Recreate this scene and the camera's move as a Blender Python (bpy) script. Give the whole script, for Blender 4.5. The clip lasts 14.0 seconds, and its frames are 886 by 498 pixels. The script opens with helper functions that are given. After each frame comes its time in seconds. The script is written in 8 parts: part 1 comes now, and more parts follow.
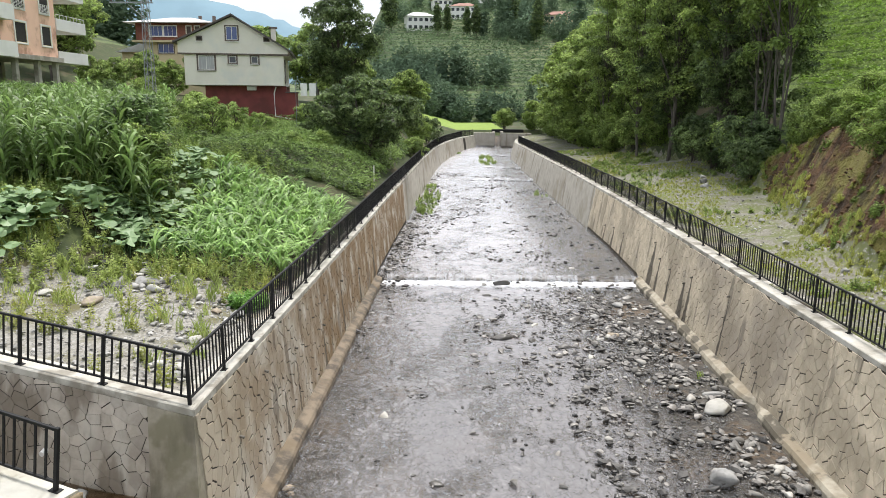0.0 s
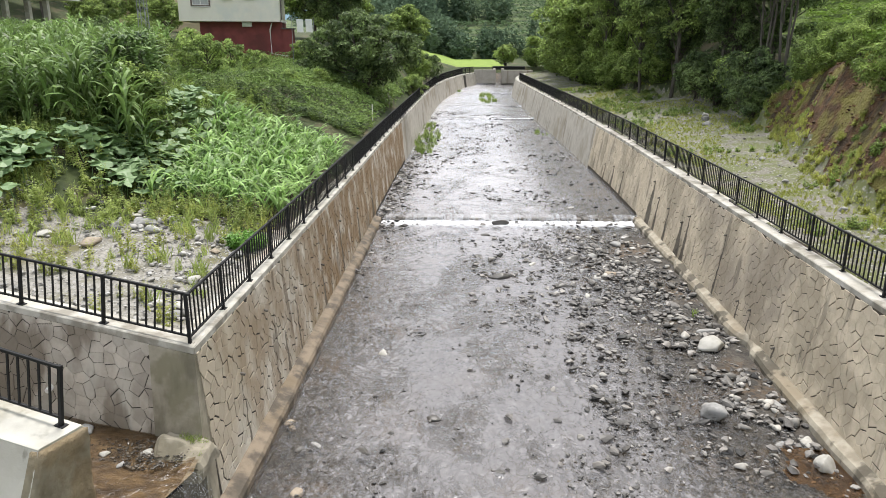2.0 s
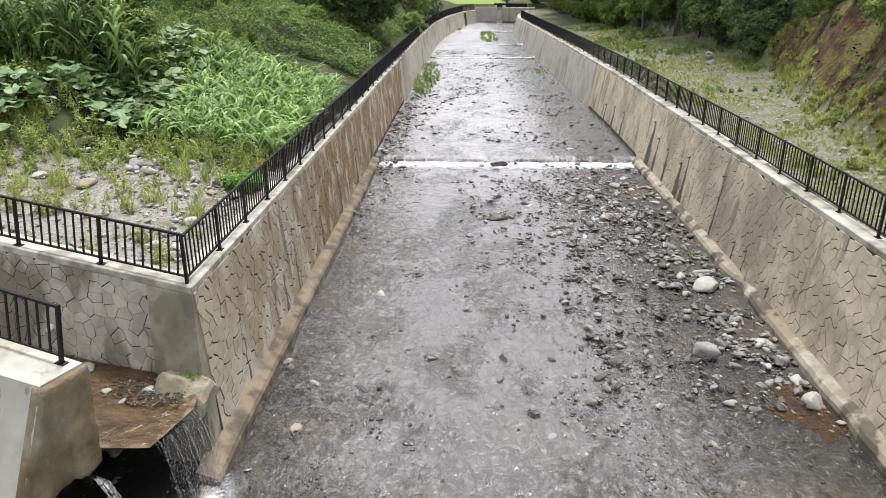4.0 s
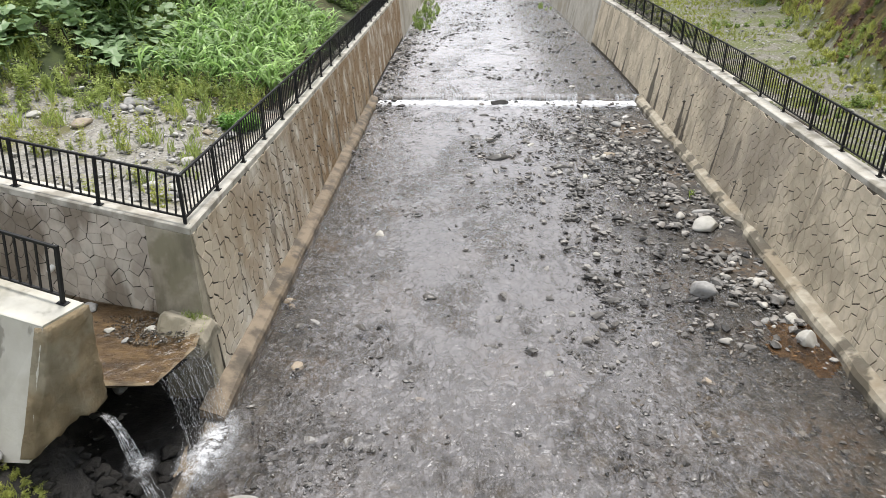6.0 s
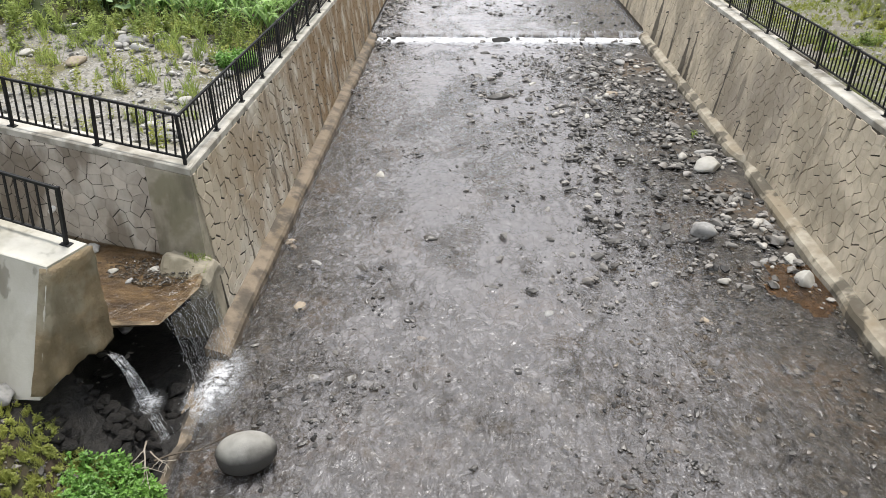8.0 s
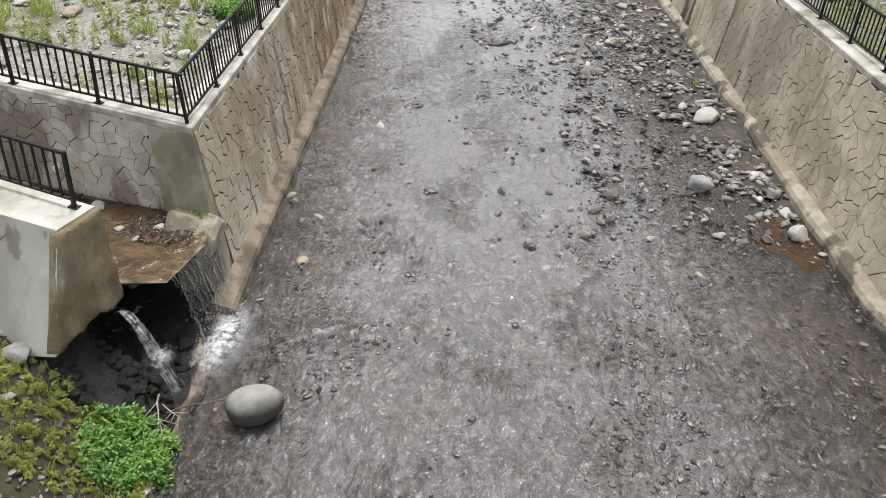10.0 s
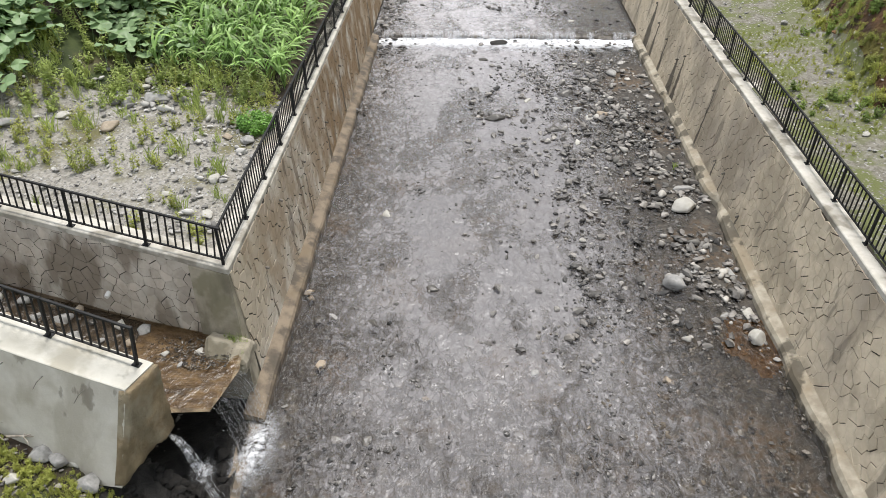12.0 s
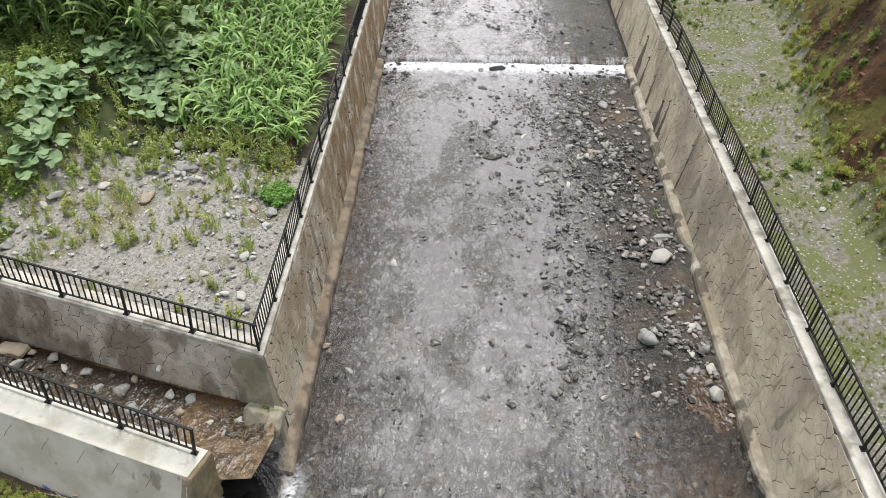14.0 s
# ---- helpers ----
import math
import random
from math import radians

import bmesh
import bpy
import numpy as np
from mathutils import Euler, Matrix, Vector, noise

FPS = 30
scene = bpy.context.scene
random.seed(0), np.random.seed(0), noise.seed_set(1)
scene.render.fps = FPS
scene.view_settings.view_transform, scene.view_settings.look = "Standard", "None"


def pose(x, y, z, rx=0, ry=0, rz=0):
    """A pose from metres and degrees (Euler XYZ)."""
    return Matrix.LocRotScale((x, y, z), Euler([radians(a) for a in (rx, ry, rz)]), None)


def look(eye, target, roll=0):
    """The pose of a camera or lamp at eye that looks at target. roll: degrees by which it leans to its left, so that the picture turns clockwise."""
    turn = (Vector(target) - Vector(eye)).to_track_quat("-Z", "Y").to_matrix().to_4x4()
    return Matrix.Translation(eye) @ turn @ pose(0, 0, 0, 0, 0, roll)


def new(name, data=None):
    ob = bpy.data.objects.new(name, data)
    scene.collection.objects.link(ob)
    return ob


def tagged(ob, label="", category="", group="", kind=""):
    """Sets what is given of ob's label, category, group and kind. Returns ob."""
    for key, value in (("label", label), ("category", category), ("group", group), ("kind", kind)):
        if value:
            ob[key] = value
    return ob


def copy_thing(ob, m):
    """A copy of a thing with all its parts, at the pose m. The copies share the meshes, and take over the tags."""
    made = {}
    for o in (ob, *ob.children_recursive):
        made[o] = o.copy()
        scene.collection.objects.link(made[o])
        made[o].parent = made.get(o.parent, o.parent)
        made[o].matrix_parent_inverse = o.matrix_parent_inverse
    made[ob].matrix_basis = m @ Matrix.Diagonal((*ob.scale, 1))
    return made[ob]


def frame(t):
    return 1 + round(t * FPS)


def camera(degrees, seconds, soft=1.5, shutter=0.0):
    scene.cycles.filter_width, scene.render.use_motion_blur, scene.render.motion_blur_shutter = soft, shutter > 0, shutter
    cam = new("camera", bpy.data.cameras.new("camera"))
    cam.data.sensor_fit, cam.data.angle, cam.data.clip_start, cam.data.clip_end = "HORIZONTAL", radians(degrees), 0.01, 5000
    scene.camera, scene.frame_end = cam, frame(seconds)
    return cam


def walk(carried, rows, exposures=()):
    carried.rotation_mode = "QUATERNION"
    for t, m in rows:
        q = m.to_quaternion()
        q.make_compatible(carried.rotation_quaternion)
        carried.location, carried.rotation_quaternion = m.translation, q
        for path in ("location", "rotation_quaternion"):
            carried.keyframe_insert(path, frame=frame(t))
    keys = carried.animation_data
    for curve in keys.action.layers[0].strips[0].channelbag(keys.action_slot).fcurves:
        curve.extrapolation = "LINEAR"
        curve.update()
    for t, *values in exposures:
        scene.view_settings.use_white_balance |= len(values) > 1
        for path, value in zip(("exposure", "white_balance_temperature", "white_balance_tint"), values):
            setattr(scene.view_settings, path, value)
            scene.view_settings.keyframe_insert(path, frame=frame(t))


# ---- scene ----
cam = camera(63.4, 14.0, 0.8)
PATH = [
    (0, (0.027, -0.029, 8.663), (0.009, 1.93, 8.263), 0.4),
    (0.5, (0.075, -0.015, 8.662), (0.055, 1.935, 8.218), 0.3),
    (1, (0.071, 0.013, 8.653), (0.054, 1.953, 8.167), 0.4),
    (1.5, (0.127, -0.054, 8.671), (0.107, 1.876, 8.147), 0.2),
    (2, (0.135, -0.069, 8.674), (0.115, 1.85, 8.111), 0.2),
    (2.5, (0.164, -0.099, 8.674), (0.143, 1.808, 8.072), 0.2),
    (3, (0.196, -0.113, 8.668), (0.174, 1.782, 8.028), 0.2),
    (5.5, (0.295, -0.083, 8.643), (0.273, 1.737, 7.813), 0.0),
    (6, (0.295, -0.088, 8.648), (0.272, 1.713, 7.78), -0.0),
    (6.5, (0.282, -0.083, 8.644), (0.26, 1.7, 7.74), -0.0),
    (7, (0.291, -0.089, 8.658), (0.269, 1.675, 7.716), -0.0),
    (7.5, (0.277, -0.107, 8.653), (0.255, 1.637, 7.676), -0.0),
    (8, (0.265, -0.103, 8.66), (0.244, 1.621, 7.646), 0.0),
    (8.5, (0.278, -0.117, 8.658), (0.257, 1.586, 7.609), 0.0),
    (8.7, (0.27, -0.114, 8.655), (0.25, 1.581, 7.593), 0.0),
    (10.8, (0.255, -0.149, 10.098), (0.238, 1.462, 8.913), 0.1),
    (11, (0.224, -0.133, 10.473), (0.209, 1.479, 9.289), 0.1),
    (11.5, (0.19, -0.073, 11.644), (0.176, 1.53, 10.448), 0.2),
    (12, (0.172, -0.039, 12.774), (0.16, 1.56, 11.572), 0.3),
    (12.5, (0.161, 0.017, 13.823), (0.148, 1.612, 12.617), 0.4),
    (13, (0.173, 0.073, 14.934), (0.159, 1.641, 13.693), 0.3),
    (13.5, (0.125, 0.148, 16.047), (0.114, 1.681, 14.762), 0.5),
    (14, (0.01, 0.276, 17.166), (0.006, 1.768, 15.834), 0.8),
]
EXPOSURES = [(0.0, 0.32), (3.0, 0.28), (7.5, 0.18), (11.0, 0.12), (14.0, 0.02)]
walk(cam, [(t, look(eye, target, roll)) for t, eye, target, roll in PATH], EXPOSURES)

# ---- light ----
SUN_UP, SUN_TURN = 70.0, 14.0
world = bpy.data.worlds.new("sky")
scene.world = world
world.use_nodes = True
wn, wl = world.node_tree.nodes, world.node_tree.links
wn.clear()
sky = wn.new("ShaderNodeTexSky")
sky.sky_type = "NISHITA"
sky.sun_disc = False
sky.sun_elevation, sky.sun_rotation = radians(SUN_UP), radians(SUN_TURN)
sky.air_density, sky.dust_density, sky.ozone_density = 1.0, 3.0, 1.0
# a bright, thin cloud cover over the blue
cloud_at = wn.new("ShaderNodeTexCoord")
cloud = wn.new("ShaderNodeTexNoise")
cloud.inputs["Scale"].default_value, cloud.inputs["Detail"].default_value = 2.2, 6.0
cloud_ramp = wn.new("ShaderNodeValToRGB")
cloud_ramp.color_ramp.elements[0].position, cloud_ramp.color_ramp.elements[0].color = 0.36, (0.5, 0.5, 0.5, 1)
cloud_ramp.color_ramp.elements[1].position, cloud_ramp.color_ramp.elements[1].color = 0.60, (0.93, 0.93, 0.93, 1)
cloud_mix = wn.new("ShaderNodeMixRGB")
cloud_mix.inputs["Color2"].default_value = (9.0, 9.5, 10.2, 1)
sky_out, sky_bg = wn.new("ShaderNodeOutputWorld"), wn.new("ShaderNodeBackground")
sky_bg.inputs["Strength"].default_value = 0.120
wl.new(cloud_at.outputs["Generated"], cloud.inputs["Vector"])
wl.new(cloud.outputs["Fac"], cloud_ramp.inputs["Fac"])
wl.new(cloud_ramp.outputs["Color"], cloud_mix.inputs["Fac"])
wl.new(sky.outputs["Color"], cloud_mix.inputs["Color1"])
wl.new(cloud_mix.outputs["Color"], sky_bg.inputs["Color"])
wl.new(sky_bg.outputs["Background"], sky_out.inputs["Surface"])
sun = new("sun", bpy.data.lights.new("sun", "SUN"))
sun.data.energy, sun.data.angle, sun.data.color = 3.7, radians(18), (1.0, 0.96, 0.91)
sa, se = radians(SUN_TURN), radians(SUN_UP)
sun.matrix_world = look((0, 0, 0), (-math.sin(sa) * math.cos(se), -math.cos(sa) * math.cos(se), -math.sin(se)))
sun.location = (0, 0, 60)

# ---- tools ----
rng = np.random.default_rng(7)


def mesh_np(name, verts, faces, material=None, smooth=False, index=None):
    """A mesh from an array of places and one or more arrays of faces."""
    me = bpy.data.meshes.new(name)
    verts = np.asarray(verts, np.float32).reshape(-1, 3)
    blocks = faces if isinstance(faces, list) else [faces]
    blocks = [np.asarray(b, np.int32) for b in blocks if len(b)]
    loops = np.concatenate([b.ravel() for b in blocks])
    sizes = np.concatenate([np.full(len(b), b.shape[1], np.int32) for b in blocks])
    me.vertices.add(len(verts))
    me.vertices.foreach_set("co", verts.ravel())
    me.loops.add(len(loops))
    me.loops.foreach_set("vertex_index", loops)
    me.polygons.add(len(sizes))
    me.polygons.foreach_set("loop_start", np.concatenate([[0], np.cumsum(sizes)[:-1]]).astype(np.int32))
    if index is not None:
        me.polygons.foreach_set("material_index", np.asarray(index, np.int32))
    me.polygons.foreach_set("use_smooth", np.full(len(sizes), smooth))
    for m in material if isinstance(material, (list, tuple)) else [material]:
        if m:
            me.materials.append(m)
    me.update(calc_edges=True)
    me.validate()
    return me


def part(name, data, material, parent, label=""):
    """Links a bmesh or mesh as one object under a thing or a part."""
    if isinstance(data, bmesh.types.BMesh):
        me = bpy.data.meshes.new(name)
        data.to_mesh(me)
        data.free()
        me.materials.append(material)
    else:
        me = data
    ob = new(name, me)
    ob.parent = parent
    return tagged(ob, label)


def thing(name, label, category, at=(0, 0, 0), group="", kind=""):
    ob = new(name)
    ob.location = at
    return tagged(ob, label, category, group, kind)


def solid(name, me, label, category, group="", kind=""):
    return tagged(new(name, me), label, category, group, kind)


def box(bm, x0, y0, z0, x1, y1, z1, bevel=0.0, turn=None):
    """Adds a box, with bevelled edges if asked."""
    made = bmesh.ops.create_cube(bm, size=1.0)["verts"]
    for v in made:
        v.co = Vector((x0 + (v.co.x + 0.5) * (x1 - x0), y0 + (v.co.y + 0.5) * (y1 - y0), z0 + (v.co.z + 0.5) * (z1 - z0)))
        if turn:
            v.co = turn @ v.co
    if bevel:
        edges = list({e for v in made for e in v.link_edges})
        bmesh.ops.bevel(bm, geom=edges, offset=bevel, segments=1, affect="EDGES")
    return bm


def boxes(*rows, bevel=0.0):
    bm = bmesh.new()
    for r in rows:
        box(bm, *r, bevel=bevel)
    return bm


def tube(bm, places, radii, sides=6):
    """A tapering tube through places."""
    rings = []
    for n, (p, r) in enumerate(zip(places, radii)):
        ahead = Vector(places[min(n + 1, len(places) - 1)]) - Vector(places[max(n - 1, 0)])
        q = ahead.to_track_quat("Z", "Y")
        rings.append([bm.verts.new(Vector(p) + q @ Vector((r * math.cos(a), r * math.sin(a), 0))) for a in (2 * math.pi * k / sides for k in range(sides))])
    for a, b in zip(rings, rings[1:]):
        for k in range(sides):
            bm.faces.new((a[k], a[(k + 1) % sides], b[(k + 1) % sides], b[k]))
    bm.faces.new(rings[0][::-1])
    bm.faces.new(rings[-1])
    return bm


def smooth_step(a, b, x):
    t = np.clip((np.asarray(x, float) - a) / (b - a), 0, 1)
    return t * t * (3 - 2 * t)


def wavy(x, y, scale, seed=0):
    """A cheap smooth noise of about -1 to 1 on arrays."""
    r = np.random.default_rng(seed)
    total = 0
    for k in range(6):
        a, f, p = r.uniform(0, 6.28), scale * r.uniform(0.6, 1.9), r.uniform(0, 6.28)
        total = total + np.sin((x * math.cos(a) + y * math.sin(a)) * f + p + 0.8 * np.sin((x * math.sin(a) - y * math.cos(a)) * f * 0.7 + p))
    return total / 3.2


def spread(base_verts, base_faces, moves):
    """Many copies of one small mesh, by 4 x 4 arrays, as one array of places and faces."""
    v = np.c_[base_verts, np.ones(len(base_verts))]
    moves = np.asarray(moves)
    verts = np.einsum("nij,vj->nvi", moves[:, :3, :], v).reshape(-1, 3)
    f = (np.asarray(base_faces)[None] + (np.arange(len(moves)) * len(v))[:, None, None]).reshape(-1, np.asarray(base_faces).shape[1])
    return verts, f


def merge(groups):
    """Joins (places, faces) groups whose faces have the same number of corners."""
    verts, faces, n = [], [], 0
    for v, f in groups:
        verts.append(v)
        faces.append(f + n)
        n += len(v)
    return np.concatenate(verts), np.concatenate(faces)


def placed(n, xyz, scale=1.0, turn=None, tilt=0.0, squash=None, r=rng):
    """n 4 x 4 arrays: at xyz, of that scale, turned at random and tilted."""
    a = r.uniform(0, 2 * math.pi, n) if turn is None else np.broadcast_to(turn, (n,))
    t, b = r.normal(0, 1, n) * tilt, r.uniform(0, 2 * math.pi, n)
    ca, sn, z = np.cos(a), np.sin(a), np.zeros(n)
    turn_z = np.stack([np.stack([ca, -sn, z], -1), np.stack([sn, ca, z], -1), np.stack([z, z, z + 1], -1)], 1)
    kx, ky, ct, st = np.cos(b), np.sin(b), np.cos(t), np.sin(t)
    lean = np.stack([np.stack([ct + kx * kx * (1 - ct), kx * ky * (1 - ct), ky * st], -1),
                     np.stack([kx * ky * (1 - ct), ct + ky * ky * (1 - ct), -kx * st], -1),
                     np.stack([-ky * st, kx * st, ct], -1)], 1)
    m = np.zeros((n, 4, 4))
    s = np.broadcast_to(np.asarray(scale, float).reshape(-1, 1) if np.ndim(scale) < 2 else scale, (n, 3)) if np.ndim(scale) else np.full((n, 3), scale)
    if squash is not None:
        s = s * squash
    m[:, :3, :3] = (lean @ turn_z) * s[:, None, :]
    m[:, :3, 3], m[:, 3, 3] = xyz, 1
    return m


# ---- materials ----
def material(name, base, second=None, scale=3.0, rough=0.8, bump=0.3, bump_scale=None, third=None, third_scale=0.6, metallic=0.0, island=0.0, stretch=(1, 1, 1), third_cut=(0.5, 0.65), obj_random=0.0, distance=0.02, specular=None):
    """A rough surface: two colours mixed by grain, a third by large patches, with relief."""
    m = bpy.data.materials.new(name)
    m.use_nodes = True
    n, l = m.node_tree.nodes, m.node_tree.links
    p = n["Principled BSDF"]
    p.inputs["Roughness"].default_value, p.inputs["Metallic"].default_value = rough, metallic
    if specular is not None:
        p.inputs["Specular IOR Level"].default_value = specular
    at, mapping = n.new("ShaderNodeTexCoord"), n.new("ShaderNodeMapping")
    mapping.inputs["Scale"].default_value = stretch
    l.new(at.outputs["Object"], mapping.inputs["Vector"])

    def grain(s, detail=6.0, rough_=0.6):
        t = n.new("ShaderNodeTexNoise")
        t.inputs["Scale"].default_value, t.inputs["Detail"].default_value, t.inputs["Roughness"].default_value = s, detail, rough_
        l.new(mapping.outputs["Vector"], t.inputs["Vector"])
        return t.outputs["Fac"]

    def ramp(source, a, b):
        r = n.new("ShaderNodeMapRange")
        r.interpolation_type = "SMOOTHSTEP"
        r.inputs["From Min"].default_value, r.inputs["From Max"].default_value = a, b
        l.new(source, r.inputs["Value"])
        return r.outputs["Result"]

    def mixed(fac, a, b):
        x = n.new("ShaderNodeMixRGB")
        for key, value in (("Fac", fac), ("Color1", a), ("Color2", b)):
            if hasattr(value, "is_output"):
                l.new(value, x.inputs[key])
            else:
                x.inputs[key].default_value = value if key == "Fac" else (*value, 1)
        return x.outputs["Color"]

    colour = mixed(ramp(grain(scale), 0.35, 0.65), base, second or tuple(c * 0.7 for c in base))
    if third:
        colour = mixed(ramp(grain(third_scale, 4.0), *third_cut), colour, third)
    if island or obj_random:
        source = n.new("ShaderNodeNewGeometry").outputs["Random Per Island"] if island else n.new("ShaderNodeObjectInfo").outputs["Random"]
        amount = island or obj_random
        hsv = n.new("ShaderNodeHueSaturation")
        l.new(colour, hsv.inputs["Color"])
        r = n.new("ShaderNodeMapRange")
        r.inputs["To Min"].default_value, r.inputs["To Max"].default_value = 1 - amount, 1 + amount
        l.new(source, r.inputs["Value"])
        l.new(r.outputs["Result"], hsv.inputs["Value"])
        colour = hsv.outputs["Color"]
    l.new(colour, p.inputs["Base Color"])
    if bump:
        b = n.new("ShaderNodeBump")
        b.inputs["Strength"].default_value, b.inputs["Distance"].default_value = bump, distance
        l.new(grain(bump_scale or scale * 4, 8.0, 0.65), b.inputs["Height"])
        l.new(b.outputs["Normal"], p.inputs["Normal"])
    return m


def leafy(name, base, second, island=0.35, rough=0.5, through_light=0.35, scale=0.6, sheen=0.55):
    """Leaves: two greens in patches, each leaf a little lighter or darker, with light through them."""
    m = material(name, base, second, scale=scale, rough=rough, bump=0, island=island, specular=sheen)
    n, l = m.node_tree.nodes, m.node_tree.links
    p, out = n["Principled BSDF"], n["Material Output"]
    t, x = n.new("ShaderNodeBsdfTranslucent"), n.new("ShaderNodeMixShader")
    l.new(p.inputs["Base Color"].links[0].from_socket, t.inputs["Color"])
    x.inputs["Fac"].default_value = through_light
    l.new(p.outputs["BSDF"], x.inputs[1])
    l.new(t.outputs["BSDF"], x.inputs[2])
    l.new(x.outputs["Shader"], out.inputs["Surface"])
    return m


def add_streaks(m, colour, cut=(0.55, 0.7), strength=0.8, scale=(1.3, 1.3, 0.12), size=1.0):
    """Run-off stains that hang down a wall."""
    n, l = m.node_tree.nodes, m.node_tree.links
    p = n["Principled BSDF"]
    was = p.inputs["Base Color"].links[0].from_socket
    at, mapping, t = n.new("ShaderNodeTexCoord"), n.new("ShaderNodeMapping"), n.new("ShaderNodeTexNoise")
    mapping.inputs["Scale"].default_value = scale
    t.inputs["Scale"].default_value, t.inputs["Detail"].default_value = size, 5.0
    r, x = n.new("ShaderNodeMapRange"), n.new("ShaderNodeMixRGB")
    r.interpolation_type = "SMOOTHSTEP"
    r.inputs["From Min"].default_value, r.inputs["From Max"].default_value = cut
    r.inputs["To Max"].default_value = strength
    x.inputs["Color2"].default_value = (*colour, 1)
    l.new(at.outputs["Object"], mapping.inputs["Vector"])
    l.new(mapping.outputs["Vector"], t.inputs["Vector"])
    l.new(t.outputs["Fac"], r.inputs["Value"])
    l.new(r.outputs["Result"], x.inputs["Fac"])
    l.new(was, x.inputs["Color1"])
    l.new(x.outputs["Color"], p.inputs["Base Color"])
    return m


CONCRETE = material("pale_concrete", (0.46, 0.43, 0.38), (0.38, 0.35, 0.31), 2.0, 0.85, 0.25, 14, (0.29, 0.265, 0.22), 0.5)
COPING = add_streaks(material("coping_concrete", (0.54, 0.515, 0.46), (0.43, 0.405, 0.35), 2.6, 0.85, 0.35, 18, (0.29, 0.27, 0.225), 0.7, third_cut=(0.5, 0.70)), (0.16, 0.14, 0.105), (0.48, 0.64), 0.7, (1.9, 1.9, 1.9))
FOOTING = add_streaks(material("wet_footing", (0.21, 0.165, 0.115), (0.105, 0.082, 0.058), 2.6, 0.75, 0.6, 9, (0.16, 0.12, 0.075), 0.8), (0.055, 0.045, 0.032), (0.50, 0.64), 0.8, (1.3, 1.3, 1.3))
FOOTING_DRY = add_streaks(material("dry_footing", (0.39, 0.35, 0.275), (0.25, 0.215, 0.16), 2.4, 0.8, 0.6, 9, (0.25, 0.205, 0.14), 0.8), (0.06, 0.05, 0.034), (0.50, 0.58), 0.85, (1.4, 1.4, 1.4))
WALL_LEFT = add_streaks(add_streaks(material("stone_facing_warm", (0.58, 0.54, 0.47), (0.46, 0.415, 0.345), 2.6, 0.85, 0.5, 20, (0.44, 0.375, 0.285), 0.22, third_cut=(0.50, 0.66), obj_random=0.10), (0.25, 0.175, 0.10), (0.46, 0.66), 0.6, (1.1, 1.1, 0.5)), (0.085, 0.066, 0.046), (0.57, 0.62), 0.65, (1.5, 1.5, 0.3))
WALL_RIGHT = add_streaks(add_streaks(material("stone_facing_grey", (0.621, 0.532, 0.398), (0.497, 0.420, 0.305), 2.4, 0.85, 0.5, 20, (0.36, 0.305, 0.235), 0.25, third_cut=(0.48, 0.66), obj_random=0.08), (0.27, 0.225, 0.16), (0.51, 0.60), 0.55, (0.7, 0.7, 0.4)), (0.09, 0.078, 0.06), (0.60, 0.66), 0.5, (1.8, 1.8, 0.25))
JOINT = material("mortar_joint", (0.050, 0.041, 0.031), (0.028, 0.023, 0.018), 4, 0.95, 0.3, 20)
RAIL = material("black_rail_paint", (0.010, 0.010, 0.011), (0.016, 0.016, 0.016), 9, 0.6, 0.1, 40, specular=0.25)
# wet rubble, with the overhang's deep shade put into a near-black colour
PIT = material("shade_black_wet_rubble", (0.026, 0.023, 0.020), (0.008, 0.007, 0.006), 5, 0.5, 0.8, 12, distance=0.08, specular=0.4)
GRAVEL = material("gravel_ground", (0.32, 0.303, 0.272), (0.19, 0.176, 0.15), 9, 0.95, 0.8, 26, (0.13, 0.12, 0.055), 0.55, third_cut=(0.5, 0.66))
GRASS = material("grass_ground", (0.055, 0.072, 0.02), (0.032, 0.045, 0.014), 3, 0.95, 0.8, 18, (0.10, 0.085, 0.045), 0.4)
BED = material("stream_bed", (0.056, 0.046, 0.035), (0.022, 0.018, 0.014), 5, 0.6, 0.9, 16, (0.10, 0.065, 0.035), 0.45, distance=0.06)


